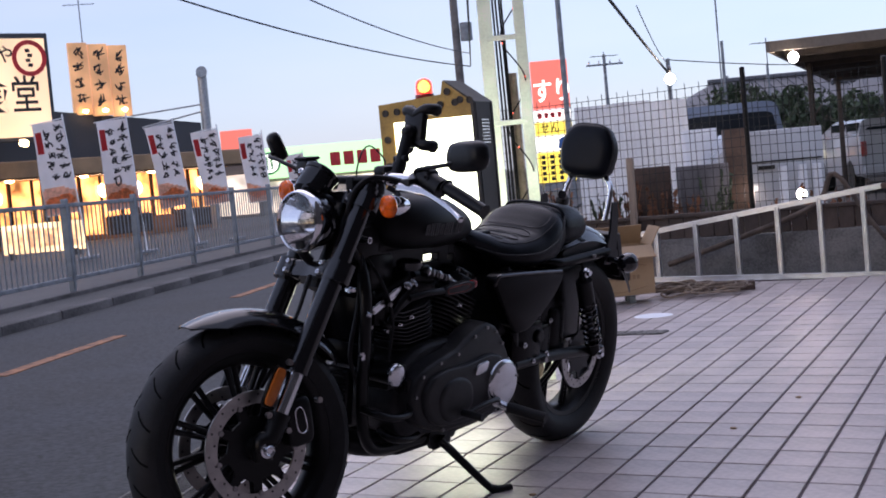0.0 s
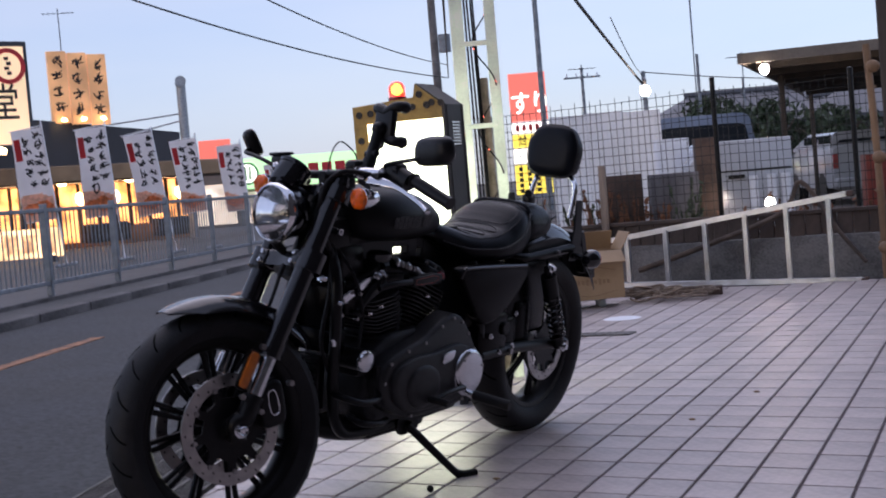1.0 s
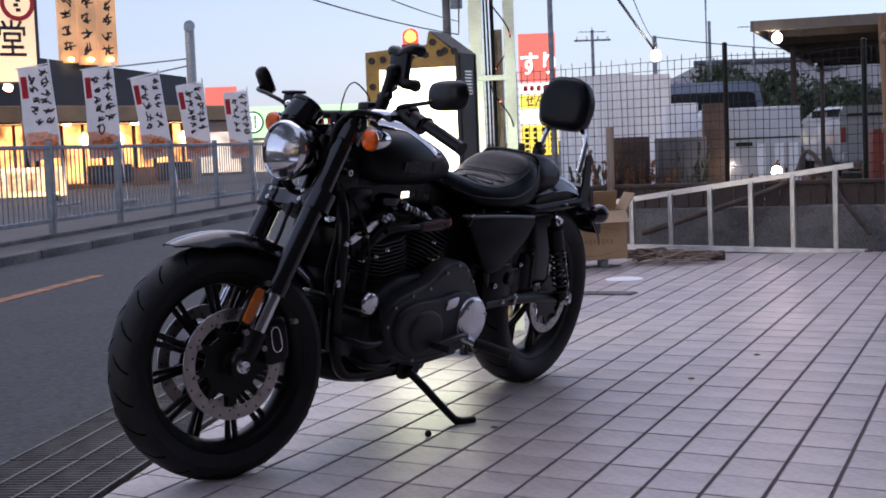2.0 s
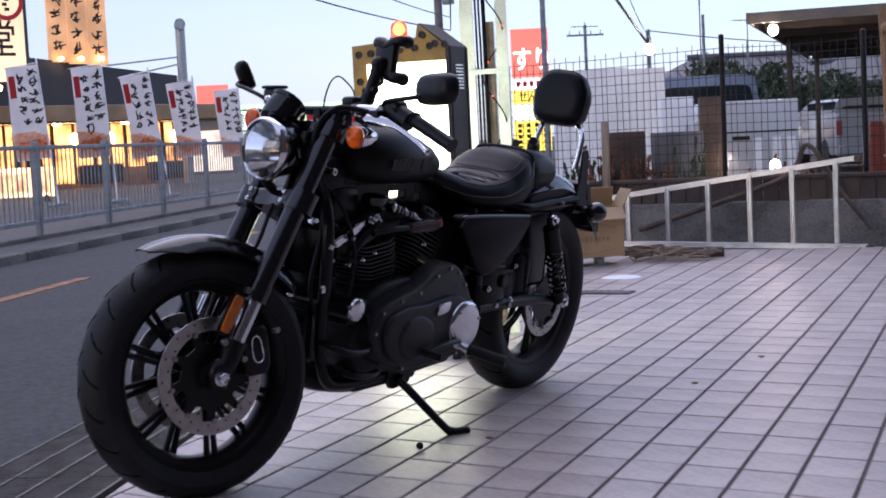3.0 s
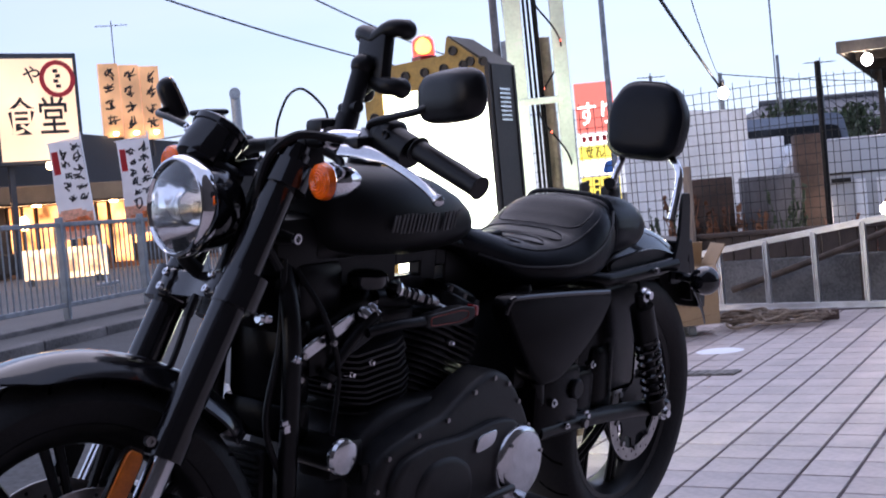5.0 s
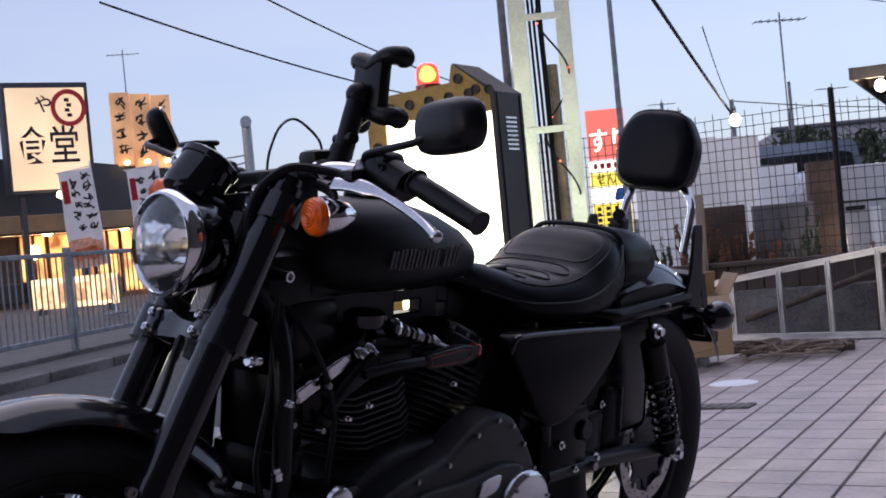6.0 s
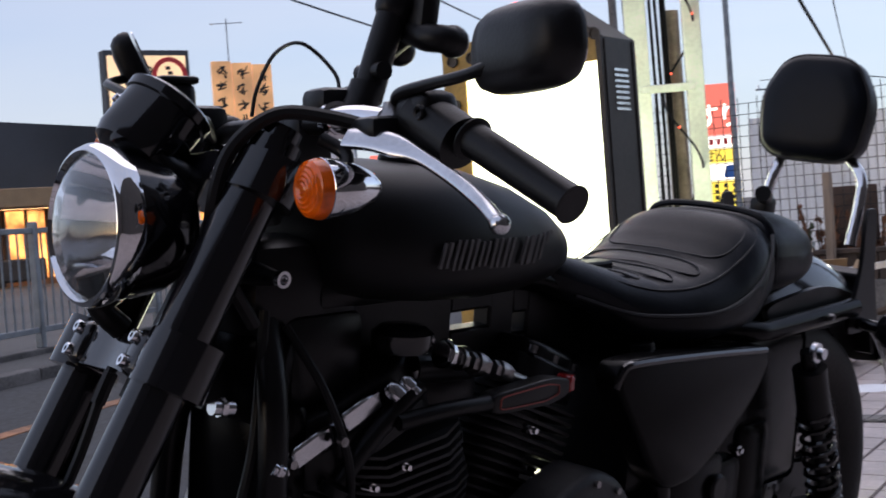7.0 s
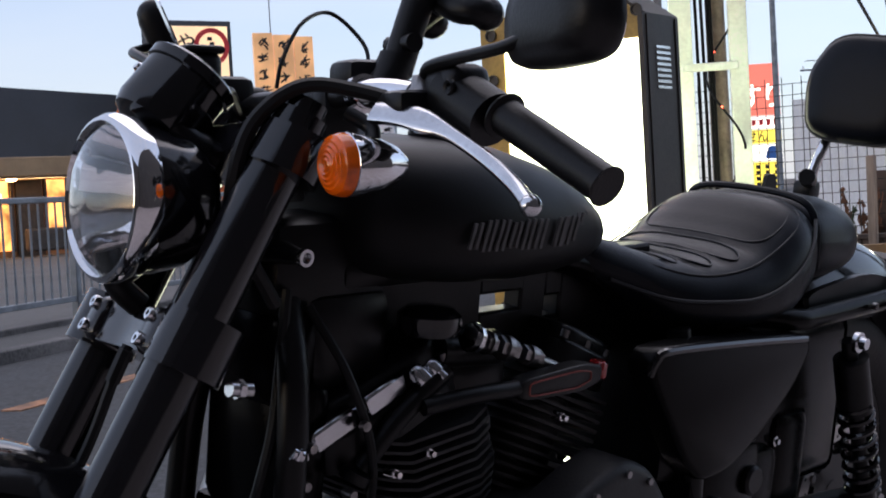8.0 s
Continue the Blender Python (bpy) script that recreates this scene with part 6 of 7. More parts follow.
# hanging bulbs on the yard cable
for p, r, hang in (((-1.76, 7.4, 0.55), 0.042, "stake"), ((-2.44, 10.70, 1.86), 0.052, "cord"), ((-6.25, 18.92, 2.24), 0.085, "arm")):
    g = thing("bulb_lamp", pose(*p), "bare glowing bulb in a dark socket", "lamp")
    bm = B()
    ball(bm, (0, 0, 0), (r, r, r * 1.1), None, 16, 12)
    part("bulb", bm, G_WHITELAMP, g, "glowing bulb")
    bm = B()
    if hang == "stake":
        cyl(bm, (0, 0, -0.50), (0, 0, -r), 0.014, seg=10)
    elif hang == "cord":
        cyl(bm, (0, 0, r * 0.9), (0, 0, 0.13), 0.016, seg=10)
    else:
        tube(bm, [(0, 0, r), (0, 0.02, r + 0.1), (-0.25, 0.8, 0.25), (-0.63, 2.03, 0.24)], 0.025, 8, 3)
    part("socket", bm, M_PLASTIC, g)
    lamp = bpy.data.lights.new("bulb_light", "POINT")
    lamp.energy, lamp.color, lamp.shadow_soft_size = (4.0 if hang == "stake" else 9.0), (1.0, 0.85, 0.62), 0.06
    lo = new("bulb_light", lamp)
    lo.parent = g
    lo.location = (0, -0.14, -0.02)

# ---- the yard behind: carport, panels, vehicles, tree, houses ----
cp = thing("carport", pose(-2.63, 10.55, 0, 0, 0, 7), "low carport with a brown corrugated sheet roof", "carport")
bm = B()
rows = []
for k in range(121):
    x = 6.2 * k / 120
    z = 2.02 + 0.022 * math.sin(k * 1.15) + 0.03 * x / 6.2
    rows.append([Vector((x, 0, z - 0.01)), Vector((x, 0, z)), Vector((x, 9.2, z)), Vector((x, 9.2, z - 0.01))])
loft(bm, rows)
part("roof_sheet", bm, M_CARPORT, cp, "brown corrugated roof sheet")
for c, s in (((3.1, -0.02, 1.985), (6.3, 0.03, 0.11)), ((-0.02, 4.6, 1.985), (0.03, 9.3, 0.11))):
    bm = B()
    box(bm, c, s)
    part("fascia", bm, M_CARPORT, cp)
for y in (0.9, 2.2, 3.5, 4.8, 6.2, 7.6, 8.9):
    bm = B()
    box(bm, (3.1, y, 1.95), (6.1, 0.06, 0.08))
    part("purlin", bm, M_DARKWOOD, cp)
for x, y in ((0.12, 3.25), (5.5, 3.2), (0.12, 9.0), (5.5, 0.3)):
    bm = B()
    box(bm, (x, y, 0.98), (0.07, 0.07, 1.96), None, 0.01)
    part("post", bm, M_DARKWOOD, cp, "dark timber carport post")

pw = thing("panel_fence", facing(-5.02, 11.0, 0.0, 0.44, -0.90), "white corrugated panel fence round the yard", "fence")
for k in range(3):
    bm = B()
    rows = []
    for j in range(13):
        x, y1, z = 0.43 * k + 0.0355 * j, 1.60 + 0.012 * math.sin(k * 2.0), 0.008 * (-1) ** j
        rows.append([Vector((x, 0.30, z)), Vector((x, y1, z)), Vector((x, y1, z - 0.012)), Vector((x, 0.30, z - 0.012))])
    loft(bm, rows)
    part("panel", bm, M_WHITEP, pw)
for k in range(3):
    bm = B()
    box(bm, (0.05 + 0.60 * k, 0.78, -0.05), (0.05, 1.56, 0.05))
    part("post", bm, M_STEEL, pw)


def vehicle(m, w, l, h, paint, label):
    """A small boxy van seen from its back."""
    v = thing("van", m, label, "van")
    bm = B()
    rings = []
    for y, z0, z1, f in ((0, 0.28, 0.95, 0.96), (0.05, 0.24, 1.0, 1.0), (l * 0.72, 0.24, 1.0, 1.0), (l * 0.97, 0.26, 0.85, 0.97), (l, 0.30, 0.78, 0.92)):
        o = rounded([(-w / 2 * f, z0), (w / 2 * f, z0), (w / 2 * f, z1), (-w / 2 * f, z1)], 0.12, 3)
        rings.append([Vector((x, y, z)) for x, z in o])
    loft(bm, rings)
    part("body", bm, paint, v)
    bm = B()
    rings = []
    for y, z1, f in ((0.03, 1.0, 0.96), (0.10, h, 0.86), (l * 0.60, h + 0.02, 0.86), (l * 0.86, 1.0, 0.93)):
        o = rounded([(-w / 2 * 0.96, 0.92), (w / 2 * 0.96, 0.92), (w / 2 * f, z1), (-w / 2 * f, z1)], 0.14, 3)
        rings.append([Vector((x, y, z)) for x, z in o])
    loft(bm, rings)
    cab = part("cabin", bm, paint, v)
    bm = B()
    plate(bm, rounded([(-w * 0.42, 1.02), (w * 0.42, 1.02), (w * 0.38, h - 0.13), (-w * 0.38, h - 0.13)], 0.15), 0, 0.012, Matrix.Translation((0, -0.085, 0)) @ Matrix.Rotation(radians(84), 4, "X"))
    part("rear_window", bm, M_CARGLASS, cab, "dark rear window")
    for s in (-1, 1):
        for y0, y1 in ((0.2, l * 0.3), (l * 0.33, l * 0.62)):
            bm = B()
            box(bm, (s * w * 0.452, (y0 + y1) / 2, (1.0 + h) / 2 - 0.02), (0.03, y1 - y0, (h - 1.0) * 0.72), None, 0.006)
            part("side_window", bm, M_CARGLASS, cab)
        bm = B()
        box(bm, (s * w * 0.45, -0.005, 0.72), (0.09, 0.03, 0.24), None, 0.008)
        part("tail_lamp", bm, M_REDLENS, v)
        for y in (l * 0.2, l * 0.8):
            bm = B()
            cyl(bm, (s * (w / 2 - 0.16), y, 0.27), (s * (w / 2 + 0.005), y, 0.27), 0.27, seg=24)
            part("tyre", bm, M_RUBBER, v)
    bm = B()
    box(bm, (0, -0.03, 0.36), (w * 0.94, 0.08, 0.16), None, 0.02)
    part("bumper", bm, paint, v)
    return v


vehicle(pose(-4.02, 14.0, 0.06, 0, 0, 24), 1.48, 3.3, 1.50, M_CARBLUE, "dark blue kei van parked in the yard")
vehicle(pose(-2.65, 19.5, 0.06, 0, 0, 24), 1.44, 3.3, 1.20, M_CARWHITE, "white compact car parked under the carport")

# white farm tank unit behind the mesh
fu = thing("utility_box", facing(-2.72, 8.45, 0.06, 0.44, -0.90) @ Matrix.Diagonal((0.95, 0.89, 1, 1)), "white painted equipment cabinet with a sloped lid", "cabinet")
bm = B()
plate(bm, [(0, 0), (1.02, 0), (1.02, 1.18), (0.20, 1.18), (0, 0.95)], -0.8, 0.0, None, 0.015)
part("body", bm, M_CARWHITE, fu)
for c_, s_ in (((0.51, 0.86, 0.004), (0.98, 0.016, 0.012)), ((0.46, 0.80, 0.012), (0.16, 0.04, 0.02))):
    bm = B()
    box(bm, c_, s_)
    part("seam", bm, M_PLASTIC, fu)
for x in (0.62, 0.80, 0.94):
    bm = B()
    cyl(bm, (x, 0.1, 0.01), (x, 0.80, 0.01), 0.045, seg=16)
    part("cylinder", bm, M_WHITEP, fu)
for p, s_, m, n, lab in (((-2.36, 7.75, 0.60), (0.20, 0.2, 1.08), M_RUST, "metal_bin", "rusty brown upright metal cabinet"),
                         ((-2.93, 7.15, 0.47), (0.30, 0.06, 0.82), M_RUST, "plywood_sheet", "weathered brown plywood sheet leaning behind the mesh"),
                         ((-2.56, 7.35, 0.46), (0.40, 0.36, 0.80), M_GREYWOOD, "covered_crate", "grey weathered wooden crate in the yard"),
                         ((-2.98, 8.85, 0.62), (0.30, 0.3, 1.12), M_WHITEP, "foam_box", "tall stacked white foam boxes"),
                         ((-2.05, 15.4, 0.46), (0.34, 0.34, 0.80), M_DULLRED, "red_crate", "dull red crate stacked under the carport")):
    bm = B()
    box(bm, (0, 0, 0), s_, None, 0.006, 2)
    tagged(part(n, bm, m, None, "", pose(*p, 0, 0, 22)), lab, n.split("_")[1])

# shrubs along the wall
rng = random.Random(12)
for k in range(24):
    sx = -4.3 + 0.16 * k + rng.uniform(-0.08, 0.08)
    bm = B()
    for j in range(20):
        a, h = rng.uniform(0, 6.28), rng.uniform(0.14, 0.38)
        b = Vector((0.10 * math.cos(a), 0.08 * math.sin(a), h))
        tube(bm, [(0, 0, 0), b * 0.5 + Vector((0, 0, 0.03)), b], 0.0028, 4, 2)
        for i in range(9):
            c = b * rng.uniform(0.5, 1.05)
            box(bm, (0, 0, 0), (0.030, 0.002, 0.016), Matrix.Translation(c) @ Euler((rng.uniform(0, 6), rng.uniform(0, 6), rng.uniform(0, 6))).to_matrix().to_4x4())
    tagged(part("shrub", bm, M_DRYLEAF if k % 6 else M_LEAF, None, "", pose(sx, 6.9 + rng.uniform(0, 0.3), 0.06) @ Matrix.Diagonal((1.3, 1.3, (1.3 if k < 13 else 0.95) + 0.6 * (k * 7 % 5) / 4, 1))), "dry reddish shrub behind the wire mesh", "shrub", "shrubs along the wall")


def leafy_tree(m, spread, height, n, seed, label):
    rng = random.Random(seed)
    t = thing("tree", m, label, "tree")
    bm = B()
    tube(bm, [(0, 0, 0), (0.03, 0.02, height * 0.3), (-0.02, 0.03, height * 0.6)], lambda q: 0.09 - 0.05 * q, 10, 4)
    for k in range(7):
        a = k * 2.4
        tube(bm, [(0, 0, height * (0.25 + 0.05 * k)), (spread * 0.4 * math.cos(a), spread * 0.4 * math.sin(a), height * (0.4 + 0.05 * k)), (spread * 0.75 * math.cos(a), spread * 0.75 * math.sin(a), height * (0.5 + 0.06 * k))], lambda q: 0.04 - 0.03 * q, 6, 3)
    part("trunk", bm, M_BARK, t)
    bm = B()
    for k in range(n):
        a, u, r = rng.uniform(0, 6.283), rng.uniform(-1, 1), rng.random() ** 0.4
        bulge = 0.75 + 0.35 * math.sin(3 * a + 2 * u)
        c = Vector((spread * bulge * r * math.cos(a) * math.sqrt(1 - u * u), spread * bulge * r * math.sin(a) * math.sqrt(1 - u * u), height * (0.66 + 0.36 * u * r)))
        e = Euler((rng.uniform(0, 6), rng.uniform(0, 6), rng.uniform(0, 6))).to_matrix()
        q = rng.uniform(0.05, 0.10)
        v = [bm.verts.new(c + e @ Vector(p)) for p in ((-q, 0, 0), (0, -q * 0.45, 0.01), (q, 0, 0), (0, q * 0.45, 0.01))]
        bm.faces.new(v)
    part("crown", bm, M_LEAF, t)
    return t


leafy_tree(pose(-6.4, 23.7, 0), 0.85, 2.25, 2600, 5, "dark leafy garden tree behind the yard")
leafy_tree(pose(-5.4, 24.6, 0), 0.9, 2.1, 2000, 6, "dark leafy garden tree behind the yard")
leafy_tree(pose(-4.3, 25.4, 0), 1.0, 1.9, 1800, 9, "dark leafy garden tree behind the yard")


def house(m, w, d, h, r, label):
    """A small tiled house: walls, hipped roof with raised tile rolls, windows."""
    t = thing("house", m, label, "house")
    bm = B()
    box(bm, (w / 2, d / 2, h / 2), (w, d, h))
    part("wall", bm, M_PLASTER, t)
    bm = B()
    e = 0.45
    lo = [(-e, -e), (w + e, -e), (w + e, d + e), (-e, d + e)]
    a = [bm.verts.new((x, y, h)) for x, y in lo]
    b = [bm.verts.new((x, y, h + 0.12)) for x, y in lo]
    r0, r1 = bm.verts.new((w * 0.22, d / 2, h + r)), bm.verts.new((w * 0.78, d / 2, h + r))
    bm.faces.new(list(reversed(a)))
    for i in range(4):
        bm.faces.new((a[i], a[(i + 1) % 4], b[(i + 1) % 4], b[i]))
    bm.faces.new((b[0], b[1], r1, r0))
    bm.faces.new((b[2], b[3], r0, r1))
    bm.faces.new((b[1], b[2], r1))
    bm.faces.new((b[3], b[0], r0))
    ro = part("roof", bm, M_ROOFTILE, t, "dark grey tiled roof")
    bm = B()
    n = int(w / 0.3)
    for k in range(n + 1):
        x = -e + (w + 2 * e) * k / n
        xt = min(max(x, w * 0.22), w * 0.78)
        f = 1 - abs(x - xt) / (w * 0.22 + e)
        tube(bm, [(x, -e, h + 0.13), (x, -e + (d / 2 + e) * f, h + 0.13 + (r - 0.12) * f)], 0.035, 5, 1)
    tube(bm, [(w * 0.2, d / 2, h + r + 0.03), (w * 0.8, d / 2, h + r + 0.03)], 0.11, 8, 1)
    part("roof_tile_roll", bm, M_ROOFTILE, ro)
    for x in (w * 0.25, w * 0.65):
        bm = B()
        box(bm, (x, -0.02, h * 0.55), (w * 0.2, 0.05, h * 0.35), None, 0.01)
        wi = part("window", bm, M_CARGLASS, t)
        bm = B()
        box(bm, (x, -0.05, h * 0.55), (0.05, 0.05, h * 0.37))
        box(bm, (x, -0.05, h * 0.37), (w * 0.22, 0.06, 0.05))
        part("window_frame", bm, M_ALU, wi)
    return t


house(pose(-11.2, 37.0, 0, 0, 0, 26), 6.0, 6.0, 2.0, 1.1, "old house with a dark tiled hip roof")
house(pose(-7.3, 36.5, 0, 0, 0, 22), 4.6, 5.0, 1.75, 0.9, "old house with a dark tiled hip roof")
house(pose(-5.0, 26.9, 0, 0, 0, 12), 5.2, 5.0, 1.6, 1.0, "old house with a dark tiled hip roof")
house(pose(-1.6, 37.5, 0, 0, 0, 18), 6.5, 6.0, 2.0, 1.2, "old house with a dark tiled hip roof")

# ---- poles and wires ----
def pole(x, y, h, r, label, arms=0, lean=0.0, name="utility_pole"):
    p = thing(name, pose(x, y, 0, 0, lean, 0), label, "pole")
    bm = B()
    cyl(bm, (0, 0, 0), (0, 0, h), r, r * 0.75, 16)
    part("shaft", bm, M_CONC if r > 0.1 else M_GALV_PAINT, p)
    for k in range(arms):
        bm = B()
        box(bm, (0, 0, h - 0.35 - 0.6 * k), (1.3, 0.06, 0.06), Matrix.Rotation(radians(30), 4, "Z"))
        a = part("crossarm", bm, M_GALV_PAINT, p)
        for x_ in (-0.55, -0.2, 0.2, 0.55):
            bm = B()
            cyl(bm, Matrix.Rotation(radians(30), 4, "Z") @ Vector((x_, 0, h - 0.33 - 0.6 * k)), Matrix.Rotation(radians(30), 4, "Z") @ Vector((x_, 0, h - 0.2 - 0.6 * k)), 0.035, 0.02, 8)
            part("insulator", bm, M_WHITEP, a)
    return p


up = pole(-16.35, 32.2, 9.0, 0.13, "concrete utility pole by the street", 2)
bm = B()
cyl(bm, (0.32, 0, 4.7), (0.32, 0, 5.2), 0.17, seg=18)
part("transformer", bm, M_GALV_PAINT, up)
pole(-13.66, 33.35, 9.0, 0.085, "tall slim grey utility pole", 1)
pole(-15.95, 43.4, 4.7, 0.07, "distant pole with a crossarm", 1)
pole(-12.3, 46.0, 3.6, 0.05, "distant thin grey steel pole")
pole(-6.88, 20.95, 2.72, 0.05, "thin steel lamp pole in the yard")
pole(-9.0, 38.0, 3.4, 0.05, "distant thin grey steel pole")
pole(-6.48, 23.33, 3.1, 0.04, "thin pale grey steel pole")
pole(-6.56, 23.40, 4.3, 0.016, "very thin tall aerial mast")
for x, y, z, foot in ((-15.95, 43.4, 4.6, 0.9), (-29.2, 31.6, 7.4, 4.2), (-6.56, 23.4, 4.2, 0.9), (-9.4, 39.8, 4.1, 1.3), (-5.6, 38.8, 3.6, 1.2)):
    an = thing("aerial", pose(x, y, z - 0.9, 0, 0, 40), "thin metal television aerial", "aerial")
    bm = B()
    cyl(bm, (0, 0, 0.9 - foot), (0, 0, 1.1), 0.018, seg=8)
    part("stem", bm, M_GALV_PAINT, an)
    bm = B()
    cyl(bm, (-0.5, 0, 0.95), (0.5, 0, 0.95), 0.012, seg=6)
    part("boom", bm, M_GALV_PAINT, an)
    for k in range(7):
        bm = B()
        cyl(bm, (-0.45 + 0.15 * k, -0.22, 0.95), (-0.45 + 0.15 * k, 0.22, 0.95), 0.007, seg=6)
        part("element", bm, M_GALV_PAINT, an)


def wire(a, b, sag, r=0.02, label="black overhead wire between poles"):
    a, b = Vector(a), Vector(b)
    bm = B()
    tube(bm, [a.lerp(b, k / 12) - Vector((0, 0, sag * 4 * (k / 12) * (1 - k / 12))) for k in range(13)], r, 6, 2)
    tagged(part("overhead_wire", bm, M_CABLE), label, "wire")


wire((-16.05, 32.3, 3.98), (-13.9, 13.3, 4.75), 0.25, 0.018)
wire((-16.05, 32.3, 4.35), (-10.9, 13.0, 4.35), 0.2, 0.014)
wire((-16.05, 32.3, 3.98), (-2.6, 3.1, 2.6), 0.3, 0.012)
wire((-6.88, 20.95, 2.45), (-2.62, 3.12, 3.1), 0.03, 0.020)
wire((-6.88, 20.95, 2.62), (-3.6, 9.2, 2.45), 0.08, 0.006)
wire((-6.88, 20.95, 2.7), (-1.0, 37.5, 3.2), 0.35, 0.010)
wire((-13.66, 33.35, 8.0), (2.0, 38.0, 4.0), 0.4, 0.012)

# ---- far street signs and shops ----
ps = thing("pharmacy_sign", facing(-18.85, 43.55, -0.55, 0.44, -0.90) @ Matrix.Diagonal((0.70, 0.86, 1, 1)), "tall lit red and yellow roadside shop sign", "sign")
for y0, y1, m, lab in ((4.15, 6.2, G_REDSIGN, "lit red panel"), (3.68, 4.10, G_WHITESIGN, "lit white strip"), (3.05, 3.62, G_YELSIGN, "lit yellow panel"), (2.40, 3.0, G_WHITESIGN, "lit white panel"), (1.05, 2.35, G_YELSIGN, "lit yellow panel")):
    bm = B()
    box(bm, (0.95, (y0 + y1) / 2, 0), (1.9, y1 - y0 - 0.03, 0.35), None, 0.02)
    part("panel", bm, m, ps, lab)
for x in (0.2, 1.7):
    bm = B()
    box(bm, (x, 3.0, -0.25), (0.12, 6.0, 0.12))
    part("post", bm, M_STEEL, ps)
bm = B()
plate(bm, rounded([(1.05, 2.45), (1.75, 2.45), (1.75, 2.95), (1.25, 2.95)], 0.3), 0.18, 0.19)
part("blue_patch", bm, M_BLUE, ps)


def lettering(text, size, m, material, parent, name="lettering", extrude=0.004, lean=0.0, fat=0.0):
    cu = bpy.data.curves.new(name, "FONT")
    cu.body, cu.size, cu.extrude, cu.align_x, cu.align_y, cu.shear, cu.offset = text, size, extrude, "CENTER", "CENTER", lean, fat
    tmp = bpy.data.objects.new(name, cu)
    me = bpy.data.meshes.new_from_object(tmp)
    bpy.data.objects.remove(tmp)
    me.materials.clear()
    me.materials.append(material)
    ob = new(name, me)
    ob.parent = parent
    ob.matrix_basis = m
    return ob


lettering("\u305b\u3093", 0.50, pose(0.75, 3.33, 0.185), M_INK, ps, fat=0.006)
lettering("\u3059\u308a", 1.05, pose(1.05, 4.85, 0.185), G_WHITESIGN, ps, fat=0.012)
for k in range(4):
    for j in range(5):
        bm = B()
        box(bm, (0.28 + 0.44 * k, 2.15 - 0.23 * j, 0.18), (0.20, 0.16, 0.02))
        part("print_bar", bm, M_INK, ps)
for k in range(5):
    bm = B()
    box(bm, (0.28 + 0.34 * k, 3.89, 0.18), (0.20, 0.24, 0.02))
    part("print_bar", bm, M_RED, ps)

fs = thing("far_shop", facing(-34.4, 47.5, -0.55, 0.707, -0.707), "bright green-fronted shop farther down the street", "shop")
bm = B()
box(bm, (5.0, 1.6, -3.2), (13.0, 3.2, 6.0))
part("wall", bm, M_PLASTER, fs)
bm = B()
box(bm, (5.0, 2.75, -0.1), (13.0, 1.35, 0.4), None, 0.02)
part("fascia_board", bm, G_GREENSIGN, fs, "lit green fascia board")
bm = B()
box(bm, (5.0, 1.0, -0.12), (12.6, 1.9, 0.15))
part("shop_window", bm, G_STORE, fs, "bright lit shop window")
bm = B()
lathe(bm, [(0, 0.02), (0.50, 0.02), (0.50, 0), (0, 0)], Matrix.Translation((1.2, 2.75, 0.11)), 32)
part("roundel", bm, G_WHITESIGN, fs, "white round emblem")
bm = B()
lathe(bm, [(0.40, 0.0), (0.50, 0.0), (0.50, 0.02), (0.40, 0.02)], Matrix.Translation((1.2, 2.75, 0.135)), 32, True)
for k in range(5):
    for s in (-1, 1):
        plate(bm, rounded([(0, 0), (0.16, 0.08), (0.22, 0.2), (0.06, 0.14)], 0.3), 0.01, 0.03, Matrix.Translation((1.2, 2.42 + 0.12 * k, 0.125)) @ Matrix.Diagonal((s, 1, 1, 1)))
part("leaf_emblem", bm, M_GREENP, fs, "green leaf emblem")
for k in range(9):
    bm = B()
    box(bm, (4.2 + 0.62 * k, 2.72, 0.115), (0.46, 0.6, 0.03), None, 0.02)
    part("red_bar", bm, M_RED, fs, "red sign character as a bar")
rs = thing("red_shop", facing(-31.7, 42.6, -0.65, 0.5, -0.86), "low shop with a red signboard", "shop")
bm = B()
box(bm, (0.1, 1.6, -2.2), (2.2, 3.2, 4.0))
part("wall", bm, M_PLASTER, rs)
bm = B()
box(bm, (0.42, 3.7, 0.0), (1.25, 0.95, 0.3), None, 0.02)
part("signboard", bm, G_REDSIGN, rs, "lit red signboard")
bm = B()
box(bm, (0.1, 1.6, 0.0), (1.9, 1.6, 0.1))
part("shop_window", bm, G_STORE, rs)

# ---- restaurant across the street ----
rest = thing("restaurant", facing(-25.5, 33.3, 0, 0.98, -0.2), "single-storey restaurant with charcoal fascia and warm lit windows", "restaurant")
L = 16.0
bm = B()
box(bm, (-L / 2, 1.22, -4.5), (L, 2.44, 8.4))
part("wall", bm, M_TIMBER, rest, "brown timber-clad wall")
bm = B()
plate(bm, [(-0.5, 2.44), (-0.5, 3.35), (-6.5, 3.85), (-L, 4.30), (-L, 2.44)], -8.6, -0.25)
part("roof_fascia", bm, M_FASCIA, rest, "tall charcoal roof fascia")
bm = B()
box(bm, (-L / 2 + 0.35, 2.18, -0.1), (L + 1.3, 0.46, 1.6), None, 0.02)
part("eave", bm, M_EAVE, rest, "tan timber eave band")
bm = B()
box(bm, (-L / 2 + 0.35, 1.93, 0.05), (L + 1.1, 0.05, 1.2))
part("soffit", bm, M_DARKWOOD, rest)
rng = random.Random(3)
x = -0.4
